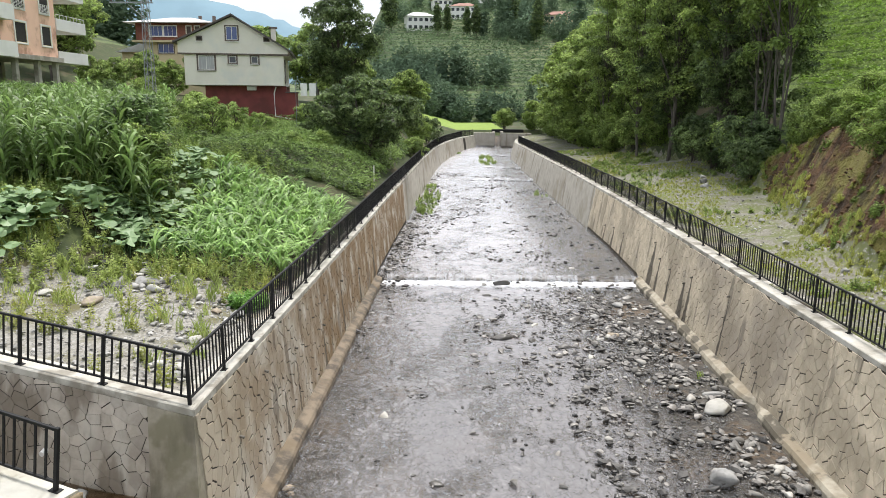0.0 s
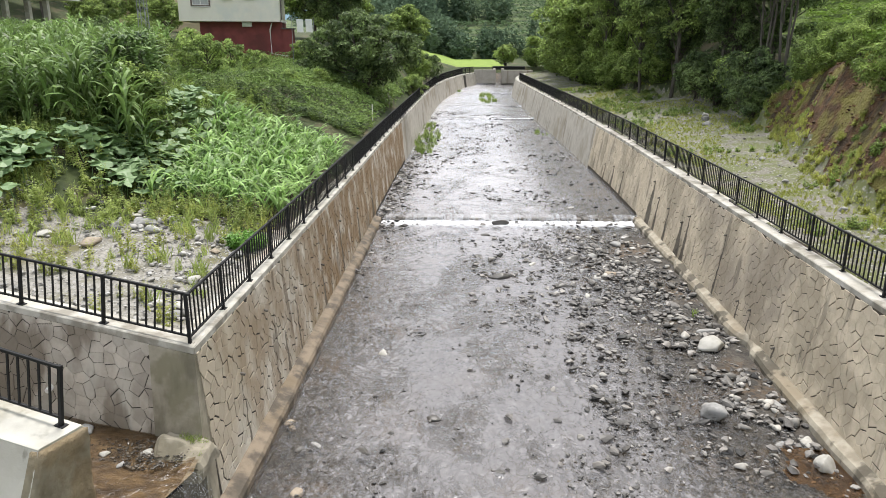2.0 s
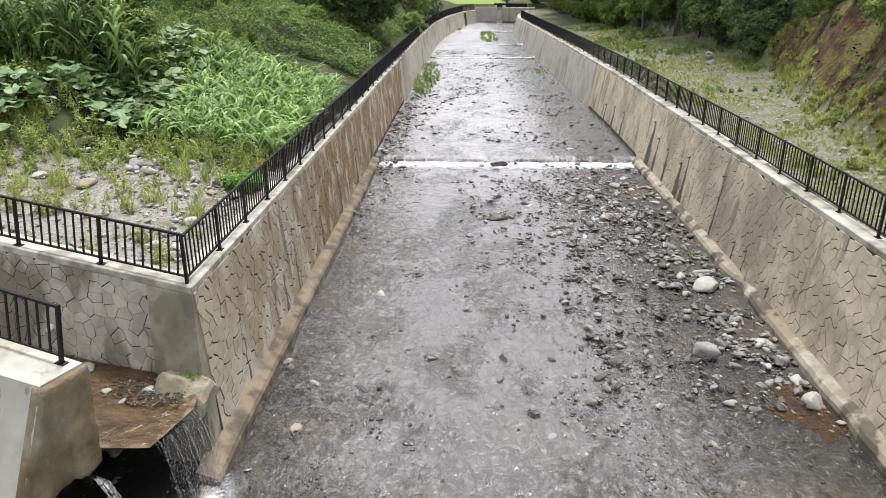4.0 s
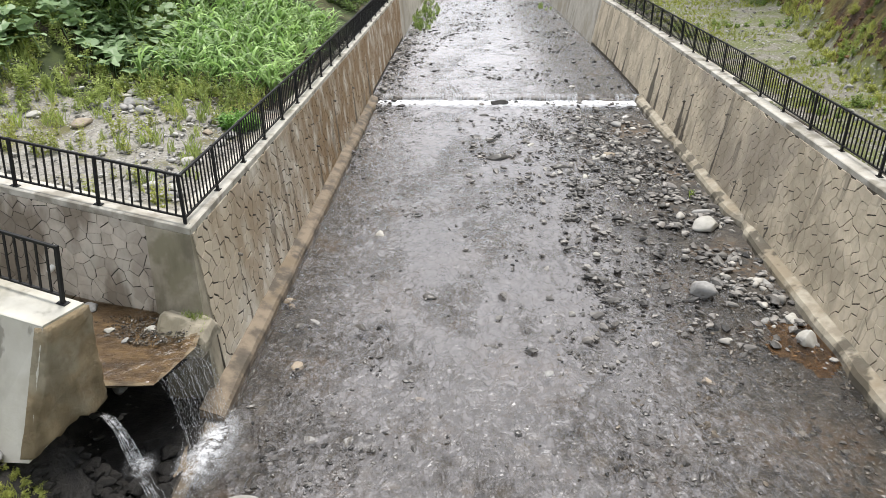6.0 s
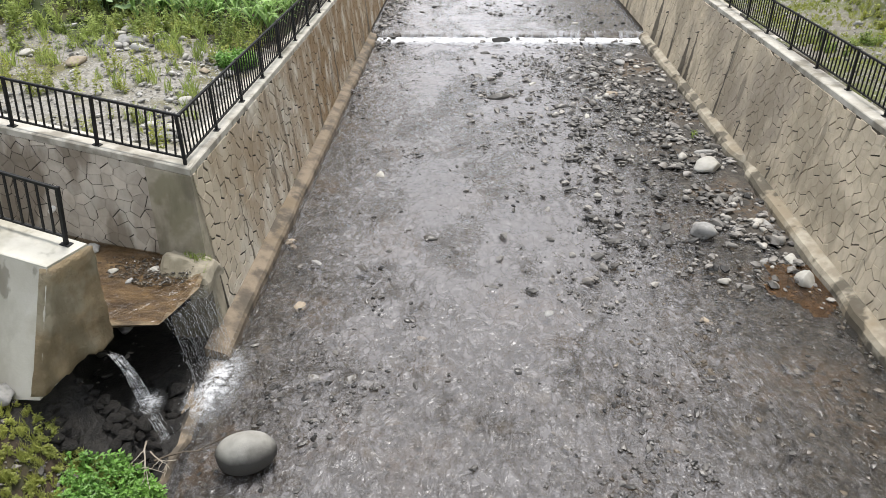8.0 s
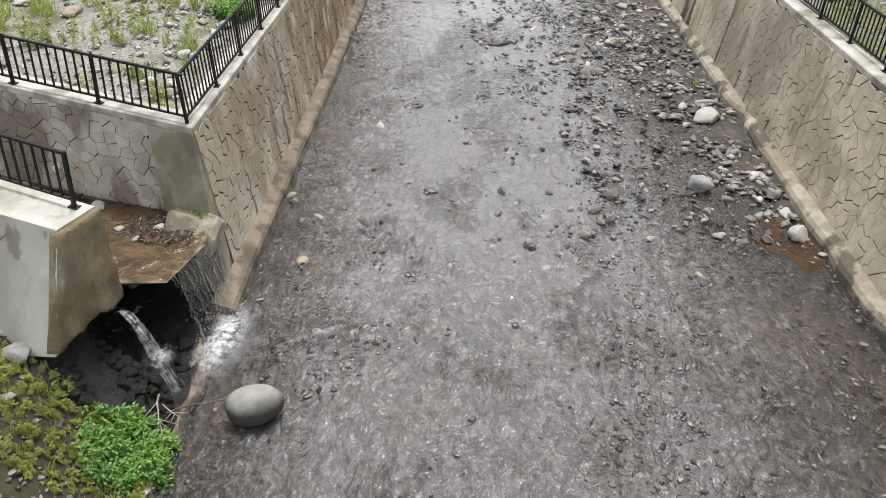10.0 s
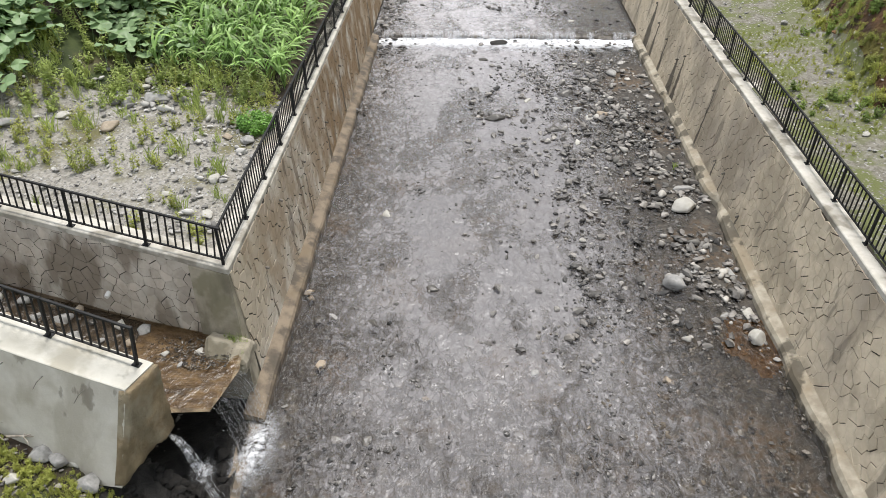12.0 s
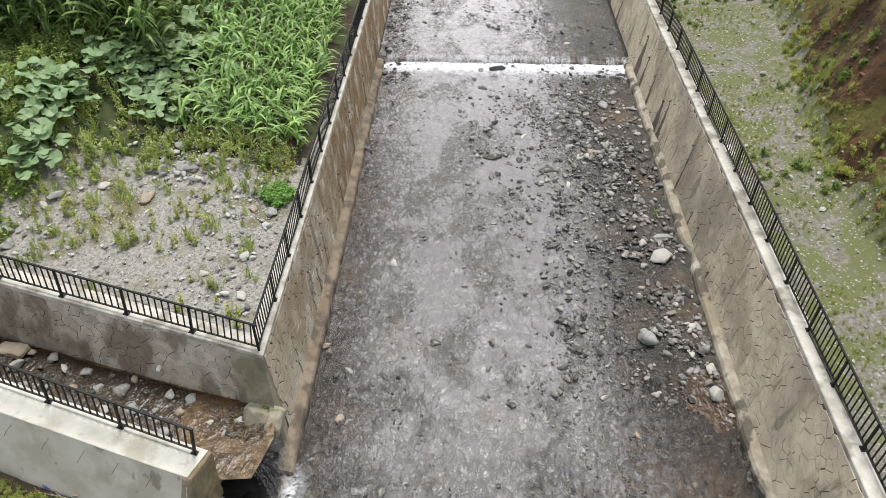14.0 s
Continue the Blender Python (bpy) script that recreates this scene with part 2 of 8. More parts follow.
def add_pebbles(m, scale, low, high, share):
    """Pebbles packed over a bed, each of a tone of its own, dark between them."""
    n, l = m.node_tree.nodes, m.node_tree.links
    p = n["Principled BSDF"]
    was = p.inputs["Base Color"].links[0].from_socket
    at, wob, shift, cell = n.new("ShaderNodeTexCoord"), n.new("ShaderNodeTexNoise"), n.new("ShaderNodeMixRGB"), n.new("ShaderNodeTexVoronoi")
    wob.inputs["Scale"].default_value = scale * 0.6
    shift.inputs["Fac"].default_value = 0.06
    l.new(at.outputs["Object"], wob.inputs["Vector"])
    l.new(at.outputs["Object"], shift.inputs["Color1"])
    l.new(wob.outputs["Color"], shift.inputs["Color2"])
    cell.inputs["Scale"].default_value = scale
    l.new(shift.outputs["Color"], cell.inputs["Vector"])
    tone = n.new("ShaderNodeValToRGB")
    tone.color_ramp.elements[0].color, tone.color_ramp.elements[1].color = (*low, 1), (*high, 1)
    tone.color_ramp.elements[0].position, tone.color_ramp.elements[1].position = 0.25, 1.0
    grey = n.new("ShaderNodeSeparateColor")
    l.new(cell.outputs["Color"], grey.inputs["Color"])
    l.new(grey.outputs["Red"], tone.inputs["Fac"])
    edge, keep, both, mix = n.new("ShaderNodeMapRange"), n.new("ShaderNodeMath"), n.new("ShaderNodeMath"), n.new("ShaderNodeMixRGB")
    edge.inputs["From Min"].default_value, edge.inputs["From Max"].default_value = 0.62, 0.35
    l.new(cell.outputs["Distance"], edge.inputs["Value"])
    keep.operation, both.operation = "LESS_THAN", "MULTIPLY"
    keep.inputs[1].default_value = share
    l.new(grey.outputs["Green"], keep.inputs[0])
    l.new(edge.outputs["Result"], both.inputs[0])
    l.new(keep.outputs["Value"], both.inputs[1])
    l.new(both.outputs["Value"], mix.inputs["Fac"])
    l.new(was, mix.inputs["Color1"])
    l.new(tone.outputs["Color"], mix.inputs["Color2"])
    l.new(mix.outputs["Color"], p.inputs["Base Color"])
    return m


add_pebbles(add_pebbles(BED, 9.0, (0.028, 0.024, 0.019), (0.095, 0.08, 0.062), 0.6), 3.2, (0.035, 0.031, 0.025), (0.15, 0.128, 0.10), 0.2)
EARTH = add_streaks(material("cut_earth", (0.14, 0.07, 0.028), (0.055, 0.028, 0.012), 1.8, 0.95, 1.0, 5, (0.17, 0.15, 0.035), 0.6, distance=0.3, third_cut=(0.46, 0.60)), (0.035, 0.022, 0.012), (0.52, 0.64), 0.8, (1.2, 1.2, 0.5))
BANK = material("gravel_bank", (0.225, 0.212, 0.18), (0.12, 0.11, 0.085), 8, 0.95, 0.8, 24, (0.115, 0.128, 0.045), 0.8, third_cut=(0.41, 0.56))
SOIL = material("tilled_soil", (0.055, 0.039, 0.025), (0.030, 0.021, 0.014), 5, 0.95, 0.8, 20, (0.05, 0.07, 0.02), 0.5)
HILL = material("hillside_green", (0.12, 0.16, 0.06), (0.08, 0.115, 0.045), 0.12, 0.95, 0.6, 0.6, (0.15, 0.17, 0.07), 0.02, distance=0.8)
TEA_GROUND = material("tea_ground", (0.17, 0.25, 0.05), (0.11, 0.17, 0.035), 1.2, 0.95, 0.8, 8, (0.17, 0.25, 0.04), 0.2, distance=0.3)
MEADOW = material("bright_meadow", (0.22, 0.30, 0.05), (0.17, 0.25, 0.04), 0.5, 0.95, 0.4, 4)

add_pebbles(GRAVEL, 17.0, (0.12, 0.115, 0.105), (0.38, 0.37, 0.35), 0.5)
add_pebbles(BANK, 15.0, (0.14, 0.13, 0.115), (0.38, 0.37, 0.35), 0.3)


def add_runs(m, runs, colour):
    """Dark wet runs below weep holes: (y, top height, half width) each."""
    n, l = m.node_tree.nodes, m.node_tree.links
    p = n["Principled BSDF"]
    at, split, wob = n.new("ShaderNodeTexCoord"), n.new("ShaderNodeSeparateXYZ"), n.new("ShaderNodeTexNoise")
    l.new(at.outputs["Object"], split.inputs["Vector"])
    wob.inputs["Scale"].default_value = 2.5
    l.new(at.outputs["Object"], wob.inputs["Vector"])

    def calc(op, a, b):
        x = n.new("ShaderNodeMath")
        x.operation = op
        for k, value in enumerate((a, b)):
            if hasattr(value, "is_output"):
                l.new(value, x.inputs[k])
            else:
                x.inputs[k].default_value = value
        return x.outputs["Value"]

    total = None
    for y, top, half in runs:
        side = calc("ABSOLUTE", calc("SUBTRACT", calc("ADD", split.outputs["Y"], calc("MULTIPLY", wob.outputs["Fac"], 0.25)), y + 0.12), 0.0)
        below = calc("SUBTRACT", top, split.outputs["Z"])
        wide = calc("MULTIPLY", calc("ADD", calc("MULTIPLY", below, 0.75), 0.25), half)
        inside = calc("MAXIMUM", calc("MINIMUM", calc("MULTIPLY", calc("SUBTRACT", 1.0, calc("DIVIDE", side, wide)), 2.5), 1.0), 0.0)
        one = calc("MULTIPLY", inside, calc("GREATER_THAN", below, 0.0))
        total = one if total is None else calc("MAXIMUM", total, one)
    mix = n.new("ShaderNodeMixRGB")
    l.new(calc("MULTIPLY", total, 0.85), mix.inputs["Fac"])
    l.new(p.inputs["Base Color"].links[0].from_socket, mix.inputs["Color1"])
    mix.inputs["Color2"].default_value = (*colour, 1)
    l.new(mix.outputs["Color"], p.inputs["Base Color"])
    return m


RUNS = [(31.5, 2.6, 0.20), (30.4, 2.1, 0.12), (28.8, 2.0, 0.09), (26.9, 1.9, 0.22), (26.2, 2.3, 0.10), (22.6, 2.55, 0.045), (20.5, 1.05, 0.07), (19.6, 1.1, 0.05), (17.7, 0.75, 0.10), (39.5, 1.9, 0.2), (37.2, 2.0, 0.14), (41.5, 1.7, 0.15)]
def add_reach_stain(m, colour, start, full, strength):
    """Rust-brown staining of the wall further upstream, in ragged patches."""
    n, l = m.node_tree.nodes, m.node_tree.links
    p = n["Principled BSDF"]
    at, split, wob, mapping = n.new("ShaderNodeTexCoord"), n.new("ShaderNodeSeparateXYZ"), n.new("ShaderNodeTexNoise"), n.new("ShaderNodeMapping")
    reach_, patch, both, mix = n.new("ShaderNodeMapRange"), n.new("ShaderNodeMapRange"), n.new("ShaderNodeMath"), n.new("ShaderNodeMixRGB")
    mapping.inputs["Scale"].default_value = (1.3, 1.3, 0.9)
    wob.inputs["Scale"].default_value, wob.inputs["Detail"].default_value = 1.2, 6.0
    reach_.inputs["From Min"].default_value, reach_.inputs["From Max"].default_value = start, full
    patch.inputs["From Min"].default_value, patch.inputs["From Max"].default_value, patch.inputs["To Max"].default_value = 0.30, 0.54, strength
    both.operation = "MULTIPLY"
    mix.inputs["Color2"].default_value = (*colour, 1)
    l.new(at.outputs["Object"], split.inputs["Vector"])
    l.new(at.outputs["Object"], mapping.inputs["Vector"])
    l.new(mapping.outputs["Vector"], wob.inputs["Vector"])
    l.new(split.outputs["Y"], reach_.inputs["Value"])
    l.new(wob.outputs["Fac"], patch.inputs["Value"])
    l.new(reach_.outputs["Result"], both.inputs[0])
    l.new(patch.outputs["Result"], both.inputs[1])
    l.new(both.outputs["Value"], mix.inputs["Fac"])
    l.new(p.inputs["Base Color"].links[0].from_socket, mix.inputs["Color1"])
    l.new(mix.outputs["Color"], p.inputs["Base Color"])
    return m


add_reach_stain(WALL_LEFT, (0.215, 0.135, 0.062), 13.0, 22.0, 0.92)
add_runs(WALL_RIGHT, [(y, z, half * 1.5) for y, z, half in RUNS], (0.05, 0.041, 0.031))
add_runs(WALL_LEFT, [(13.6, 1.9, 0.05), (16.9, 1.5, 0.10), (18.2, 2.2, 0.05), (21.5, 1.8, 0.12), (24.8, 2.4, 0.12), (28.5, 2.0, 0.2), (32.6, 2.4, 0.25)], (0.085, 0.066, 0.045))


def add_rows(m, colour, step, strength):
    """Terrace rows that follow the height of a slope."""
    n, l = m.node_tree.nodes, m.node_tree.links
    p = n["Principled BSDF"]
    at, wave, mapping, mix, r = n.new("ShaderNodeTexCoord"), n.new("ShaderNodeTexWave"), n.new("ShaderNodeMapping"), n.new("ShaderNodeMixRGB"), n.new("ShaderNodeMapRange")
    wave.bands_direction, wave.inputs["Scale"].default_value = "Z", 1.0 / step
    wave.inputs["Distortion"].default_value, wave.inputs["Detail"].default_value, wave.inputs["Detail Scale"].default_value = 2.5, 4.0, 0.4
    r.inputs["From Min"].default_value, r.inputs["From Max"].default_value, r.inputs["To Max"].default_value = 0.5, 0.8, strength
    l.new(at.outputs["Object"], mapping.inputs["Vector"])
    l.new(mapping.outputs["Vector"], wave.inputs["Vector"])
    l.new(wave.outputs["Fac"], r.inputs["Value"])
    l.new(r.outputs["Result"], mix.inputs["Fac"])
    l.new(p.inputs["Base Color"].links[0].from_socket, mix.inputs["Color1"])
    mix.inputs["Color2"].default_value = (*colour, 1)
    l.new(mix.outputs["Color"], p.inputs["Base Color"])
    return m


add_rows(HILL, (0.035, 0.05, 0.025), 4.0, 0.7)
add_rows(TEA_GROUND, (0.05, 0.085, 0.018), 1.6, 0.7)

# ---- the lie of the land ----
LY = [11.7, 20, 30, 41, 51, 67.5, 82, 93.5, 107, 114]
LX = [-4.44, -4.12, -3.77, -3.42, -3.06, -2.45, -1.71, -0.5, 1.93, 4.5]
RY = [-40, 8, 20, 40, 58, 74, 93, 101, 113]
RX = [8.6, 9.0, 9.25, 9.5, 9.25, 8.85, 8.4, 9.0, 11.5]
WY = [-60, 12, 32.9, 33.3, 72.4, 72.8, 83.0, 83.4, 98.6, 99.0, 111.5, 112, 125]
WZ = [-0.9, 0.0, 0.38, 0.62, 1.02, 1.17, 1.29, 1.42, 1.60, 1.75, 1.93, 2.2, 2.3]
WEIRS = (33.1, 72.6, 83.2, 98.8)


def left_edge(y):
    return np.interp(y, LY, LX)


def right_edge(y):
    return np.interp(y, RY, RX)


def wall_top(y):
    return 3.36 + 0.0035 * (np.asarray(y, float) - 12)


def water_z(y):
    return np.interp(y, WY, WZ)


def cross_line(x):
    """Front top edge of the side stream's upper wall."""
    return 11.7 + 0.219 * (-4.44 - np.asarray(x, float))


def low_line(x):
    """Back top edge of the side stream's lower wall."""
    return 8.99 + 0.267 * (-5.09 - np.asarray(x, float))


def bar(x, y):
    """How much of a gravel bar there is in the stream: 0 to 1."""
    right = smooth_step(3.2, 7.6, x + 0.10 * (24 - y) + 1.0 * wavy(x, y, 0.7, 3) + 0.7 * wavy(x, y, 2.0, 103)) * smooth_step(12.2, 15.5, y) * (1 - smooth_step(30.5, 32.6, y))
    left = (1 - smooth_step(-3.3, -1.6, x - 0.02 * (y - 40) + 0.4 * wavy(x, y, 1.1, 4))) * smooth_step(26, 31, y) * (1 - smooth_step(44, 52, y))
    far = (1 - smooth_step(-1.6, 0.3, x + 0.5 * wavy(x, y, 1.0, 5))) * smooth_step(46, 50, y) * (1 - smooth_step(66, 72, y))
    return np.clip(right + left + far, 0, 1)


CLUSTERS = [(6.6, 27.3, 1.9, 2.9, 0.85), (4.0, 21.2, 1.3, 2.2, 0.5), (7.3, 21.3, 1.3, 2.8, 0.6), (7.5, 14.9, 1.1, 1.6, 0.8), (3.7, 14.8, 0.45, 2.4, 0.55), (1.5, 27.0, 0.7, 2.4, 0.3), (8.1, 18.0, 0.6, 3.0, 0.4), (4.6, 17.5, 0.5, 2.0, 0.3)]


def cluster(x, y):
    """How thick the loose stones lie below the weir: 0 to 1."""
    total = 0
    for cx_, cy_, rx_, ry_, most in CLUSTERS:
        total = total + most * np.exp(-0.5 * ((x - cx_) / rx_) ** 2 - 0.5 * ((y - cy_) / ry_) ** 2)
    return np.clip(total, 0, 1)


TOE_Y = [-60, 12, 20, 25, 38, 46, 58, 63, 70, 82, 108, 140, 200, 320, 600, 1500]
TOE_X = [12.2, 12.3, 12.6, 13.2, 16.6, 18.2, 18.4, 17.0, 16.0, 14.5, 15.5, 20, 32, 55, 110, 280]


def land_z(x, y):
    """Height of the ground and the stream's bed."""
    x, y = np.asarray(x, float), np.asarray(y, float)
    lx, rx, wt, wz = left_edge(y), right_edge(y), wall_top(y), water_z(y)
    # left bank, with the field, the terrace of tall maize and the slope to the houses
    d = lx - x
    base = np.interp(y, [11.5, 13, 20, 28, 36, 44, 56, 68, 80, 110, 180, 400], [3.3, 3.3, 3.75, 4.1, 4.4, 4.8, 5.6, 6.5, 7.4, 8.2, 9, 14])
    base = np.where(y > 84, np.minimum(base, 4.2 + 0.28 * np.maximum(d - 3, 0)), base)
    left = wt - 0.06 + (base - wt + 0.06) * smooth_step(0.3, 4.0, d)
    left = left + 1.45 * smooth_step(9.3, 12.6, -x + 0.12 * (y - 22)) * smooth_step(16.0, 22.0, y) * (1 - smooth_step(36, 60, y))
    left = left + 0.055 * np.maximum(0, -x - 13) * smooth_step(16, 26, y) + 0.05 * wavy(x, y, 0.7, 1)
    left = left + 0.38 * np.maximum(0, -x - 48) * smooth_step(70, 110, y) * (1 - smooth_step(150, 240, y))
    # right bank, the earth cut and the hill
    toe = np.interp(y, TOE_Y, TOE_X) + 0.25 * wavy(x * 0, y, 0.8, 2)
    flat = wt + 0.05 + 0.09 * np.maximum(0, x - rx - 1.2) + 0.05 * wavy(x, y, 0.8, 6)
    high = np.interp(y, [-60, 8, 20, 28, 34, 39, 46, 70], [4.0, 4.0, 4.3, 4.2, 3.3, 1.9, 0.8, 0.6])
    e = np.maximum(0, x - toe)
    cut = np.minimum(high, 1.8 * e + (0.38 * wavy(x, y, 1.6, 8) + 0.12 * wavy(x, y, 3.6, 108)) * (e > 0.2))
    steep = np.interp(y, [0, 40, 80, 150], [0.42, 0.5, 0.62, 0.45])
    hill = flat + cut + steep * np.maximum(0, e - high / 1.8)
    right = np.minimum(hill, 90 + 0.05 * hill)
    # the hill that closes the valley
    head = 4.4 + 0.22 * np.maximum(0, y - 165) * smooth_step(-0.145, -0.075, x / np.maximum(y, 1)) + 0.02 * np.maximum(0, y - 165)
    head = np.where(head > 70, 70 + 0.25 * (head - 70), head) + 1.2 * wavy(x, y, 0.03, 9) * smooth_step(170, 260, y)
    # the bed
    stones = bar(x, y)
    bed = wz - 0.17 + (0.115 + 0.06 * smooth_step(6.3, 7.8, x)) * stones + 0.035 * wavy(x, y, 2.4, 10) + 0.05 * wavy(x, y, 0.7, 11)
    mid = 0.5 * (lx + rx)
    z = np.where(x < mid, left, right)
    z = np.where(y > 116, np.maximum(z, head), z)
    inside = (x > lx - 0.22) & (x < rx + 0.30) & (y > 11.2) & (y < 112.6)
    z = np.where(inside, bed, z)
    # south of the side stream's upper wall
    yc, yl = cross_line(x), low_line(x)
    side = 1.52 + 0.12 * np.maximum(0, -5.2 - x) + 0.04 * wavy(x, y, 2.0, 12)
    pit = 0.05 + 0.10 * wavy(x, y, 2.2, 13)
    south = np.interp(x, [-40, -14, -9, -6.6, -5.7, -5.1, -4.5, -3.7], [5, 3.0, 2.15, 1.6, 1.1, 0.55, 0.10, -0.25]) + 0.07 * wavy(x, y, 1.5, 14)
    bank = np.where(y < yl - 0.4, south, np.where((x > -6.5) & (y < 11.6), pit, side))
    z = np.where((y < yc + 0.22) & (x < lx - 0.2), bank, z)
    river = (y <= 11.2) & (x > -4.66) & (x < rx + 0.30)
    z = np.where(river, np.where(x < -4.1, np.minimum(np.where(y < 8.2, south, pit), 0.1), bed), z)
    z = np.where((y > 11.2) & (y <= 11.75) & (x > -5.0) & (x < -4.2), 0.2, z)
    return z


def axis(parts):
    out = []
    for a, b, step in parts:
        out += list(np.arange(a, b, step))
    return np.array(out)


def reach(start, step, grow, far):
    out, x = [], start
    while x < far:
        out.append(x)
        x += step
        step *= grow
    return out + [far]


gx = np.array([-v for v in reach(17.2, 0.5, 1.12, 900)][::-1] + list(np.arange(-17, 19, 0.2)) + reach(19.2, 0.5, 1.1, 900))
gy = np.array([-v for v in reach(0, 1.0, 1.3, 300)][::-1] + list(np.arange(1, 5, 0.5)) + list(np.arange(5, 46, 0.22)) + list(np.arange(46, 120, 0.6)) + reach(120.5, 1.0, 1.06, 1400))
GX, GY = np.meshgrid(gx, gy)
GZ = land_z(GX, GY)
near = (GX > -14) & (GX < 17) & (GY > 0) & (GY < 46)
GZ = GZ + near * rng.normal(0, 0.012, GZ.shape)
nx, ny = len(gx), len(gy)
q = (np.arange(ny - 1)[:, None] * nx + np.arange(nx - 1)[None]).ravel()
faces = np.stack([q, q + 1, q + nx + 1, q + nx], 1)
fx = 0.25 * (GX[1:, 1:] + GX[:-1, 1:] + GX[1:, :-1] + GX[:-1, :-1]).ravel()
fy = 0.25 * (GY[1:, 1:] + GY[:-1, 1:] + GY[1:, :-1] + GY[:-1, :-1]).ravel()
GROUNDS = [GRASS, GRAVEL, BED, EARTH, BANK, SOIL, HILL, MEADOW, PIT, TEA_GROUND]
kind_of = np.zeros(len(fx), int)
flx, frx, ftoe = left_edge(fy), right_edge(fy), np.interp(fy, TOE_Y, TOE_X)
ragged = 0.8 * wavy(fx, fy, 0.9, 20) + 0.4 * wavy(fx, fy, 2.3, 21)
kind_of[(fx < flx) & (fy > 11) & (fy < 19.6 + ragged) & (fx > -14 + ragged)] = 1
kind_of[(fx < flx) & (fy >= 19.6 + ragged) & (fy < 34) & (fx > -9.6)] = 5
kind_of[(fx < -0.37 * fy - 2.5) & (fy > 22) & (fy < 47) & (fx > -45)] = 5
kind_of[(fx > frx) & (fx < ftoe + 0.3 + 0.3 * ragged) & (fy < 110)] = 4
e_ = fx - ftoe
kind_of[(fx > frx) & (e_ > 0.3 + 0.3 * ragged) & (e_ < 2.5 + 0.3 * ragged) & (fy < 40.5)] = 3
kind_of[(fx > flx - 0.22) & (fx < frx + 0.3) & (fy > 11.2) & (fy < 112.6)] = 2
kind_of[(fy < cross_line(fx) + 0.1) & (fx < flx) & (fx > -6.4) & (fy > 7.6)] = 2
kind_of[(fy < cross_line(fx) + 0.1) & (fx <= -6.4) & (fy > low_line(fx) - 0.4)] = 2
kind_of[(fx > -4.3) & (fx < frx + 0.3) & (fy <= 11.2)] = 2
kind_of[(fy < low_line(fx) - 0.3) & (fx < -4.6) & (fx > -16) & (fy > -5)] = 5
# ground below the outlet takes the near-black that stands for its shade
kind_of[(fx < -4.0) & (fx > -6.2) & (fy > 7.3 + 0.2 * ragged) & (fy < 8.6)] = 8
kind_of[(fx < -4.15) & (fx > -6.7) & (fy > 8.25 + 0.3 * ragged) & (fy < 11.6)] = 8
kind_of[(fx > ftoe + 2.7) & (fy < 120) & (fx > 0.45 * fy)] = 9
kind_of[(fy > 117) & (fy < 165) & (fx > -9) & (fx < 9)] = 7
kind_of[(fy > 165)] = 6
kind_of[(fx < -70)] = 6
kind_of[(fx > ftoe + 60)] = 6
ground = solid("ground", mesh_np("ground", np.stack([GX, GY, GZ], -1).reshape(-1, 3), faces, GROUNDS, True, kind_of), "valley ground of gravel, soil, grass and a stony stream bed", "ground", kind="structure")


# ---- canal walls ----
def swept(rows, closed=True):
    """A solid swept through a list of cross-sections of equal length."""
    rows = np.asarray(rows, float)
    n, k, _ = rows.shape
    out = []
    for a in range(n - 1):
        for b in range(k):
            c = (b + 1) % k
            out.append((a * k + b, a * k + c, (a + 1) * k + c, (a + 1) * k + b))
    verts = rows.reshape(-1, 3)
    ends = [list(range(k))[::-1], [(n - 1) * k + b for b in range(k)]]
    return verts, np.array(out), np.array(ends)


LEFT_FOOT, RIGHT_FOOT = 0.24, 0.42
WALL_Y = list(np.arange(11.7, 60, 1.3)) + list(np.arange(60, 114, 2.0)) + [114.0]
COPE = 0.14


def left_face(y, z):
    """x of the left wall's face at a height."""
    foot, top = water_z(y) + 0.3, wall_top(y)
    return left_edge(y) + LEFT_FOOT * np.clip((top - z) / (top - foot), -0.2, 1.3)


def right_face(y, z):
    foot, top = water_z(y) + 0.3, wall_top(y)
    return right_edge(y) - RIGHT_FOOT * np.clip((top - z) / (top - foot), -0.2, 1.3)


rows_wall, rows_cope = [], []
def mitred(section, y):
    """The first section follows the line of the side stream's wall."""
    return [(px, float(cross_line(px)) + 0.012, pz) if y == WALL_Y[0] else (px, py, pz) for px, py, pz in section]


for y in WALL_Y:
    t, b = float(wall_top(y)), float(water_z(y)) - 0.5
    x = float(left_edge(y))
    rows_wall.append(mitred([(x, y, t - COPE), (x - 0.5, y, t - COPE), (x - 0.62, y, b), (float(left_face(y, b)), y, b)], y))
    rows_cope.append(mitred([(x + 0.01, y, t - COPE), (x + 0.01, y, t - 0.02), (x - 0.01, y, t), (x - 0.5, y, t), (x - 0.52, y, t - 0.02), (x - 0.52, y, t - COPE)], y))
v, f, ends = swept(rows_wall)
wall_left = solid("wall_left", mesh_np("wall_left", v, [f, ends], JOINT), "concrete canal wall faced with irregular stone, streaked with rust-brown stains", "wall", kind="structure")
v, f, ends = swept(rows_cope)
part("coping", mesh_np("coping", v, [f, ends], COPING), None, wall_left, "smooth pale concrete coping")

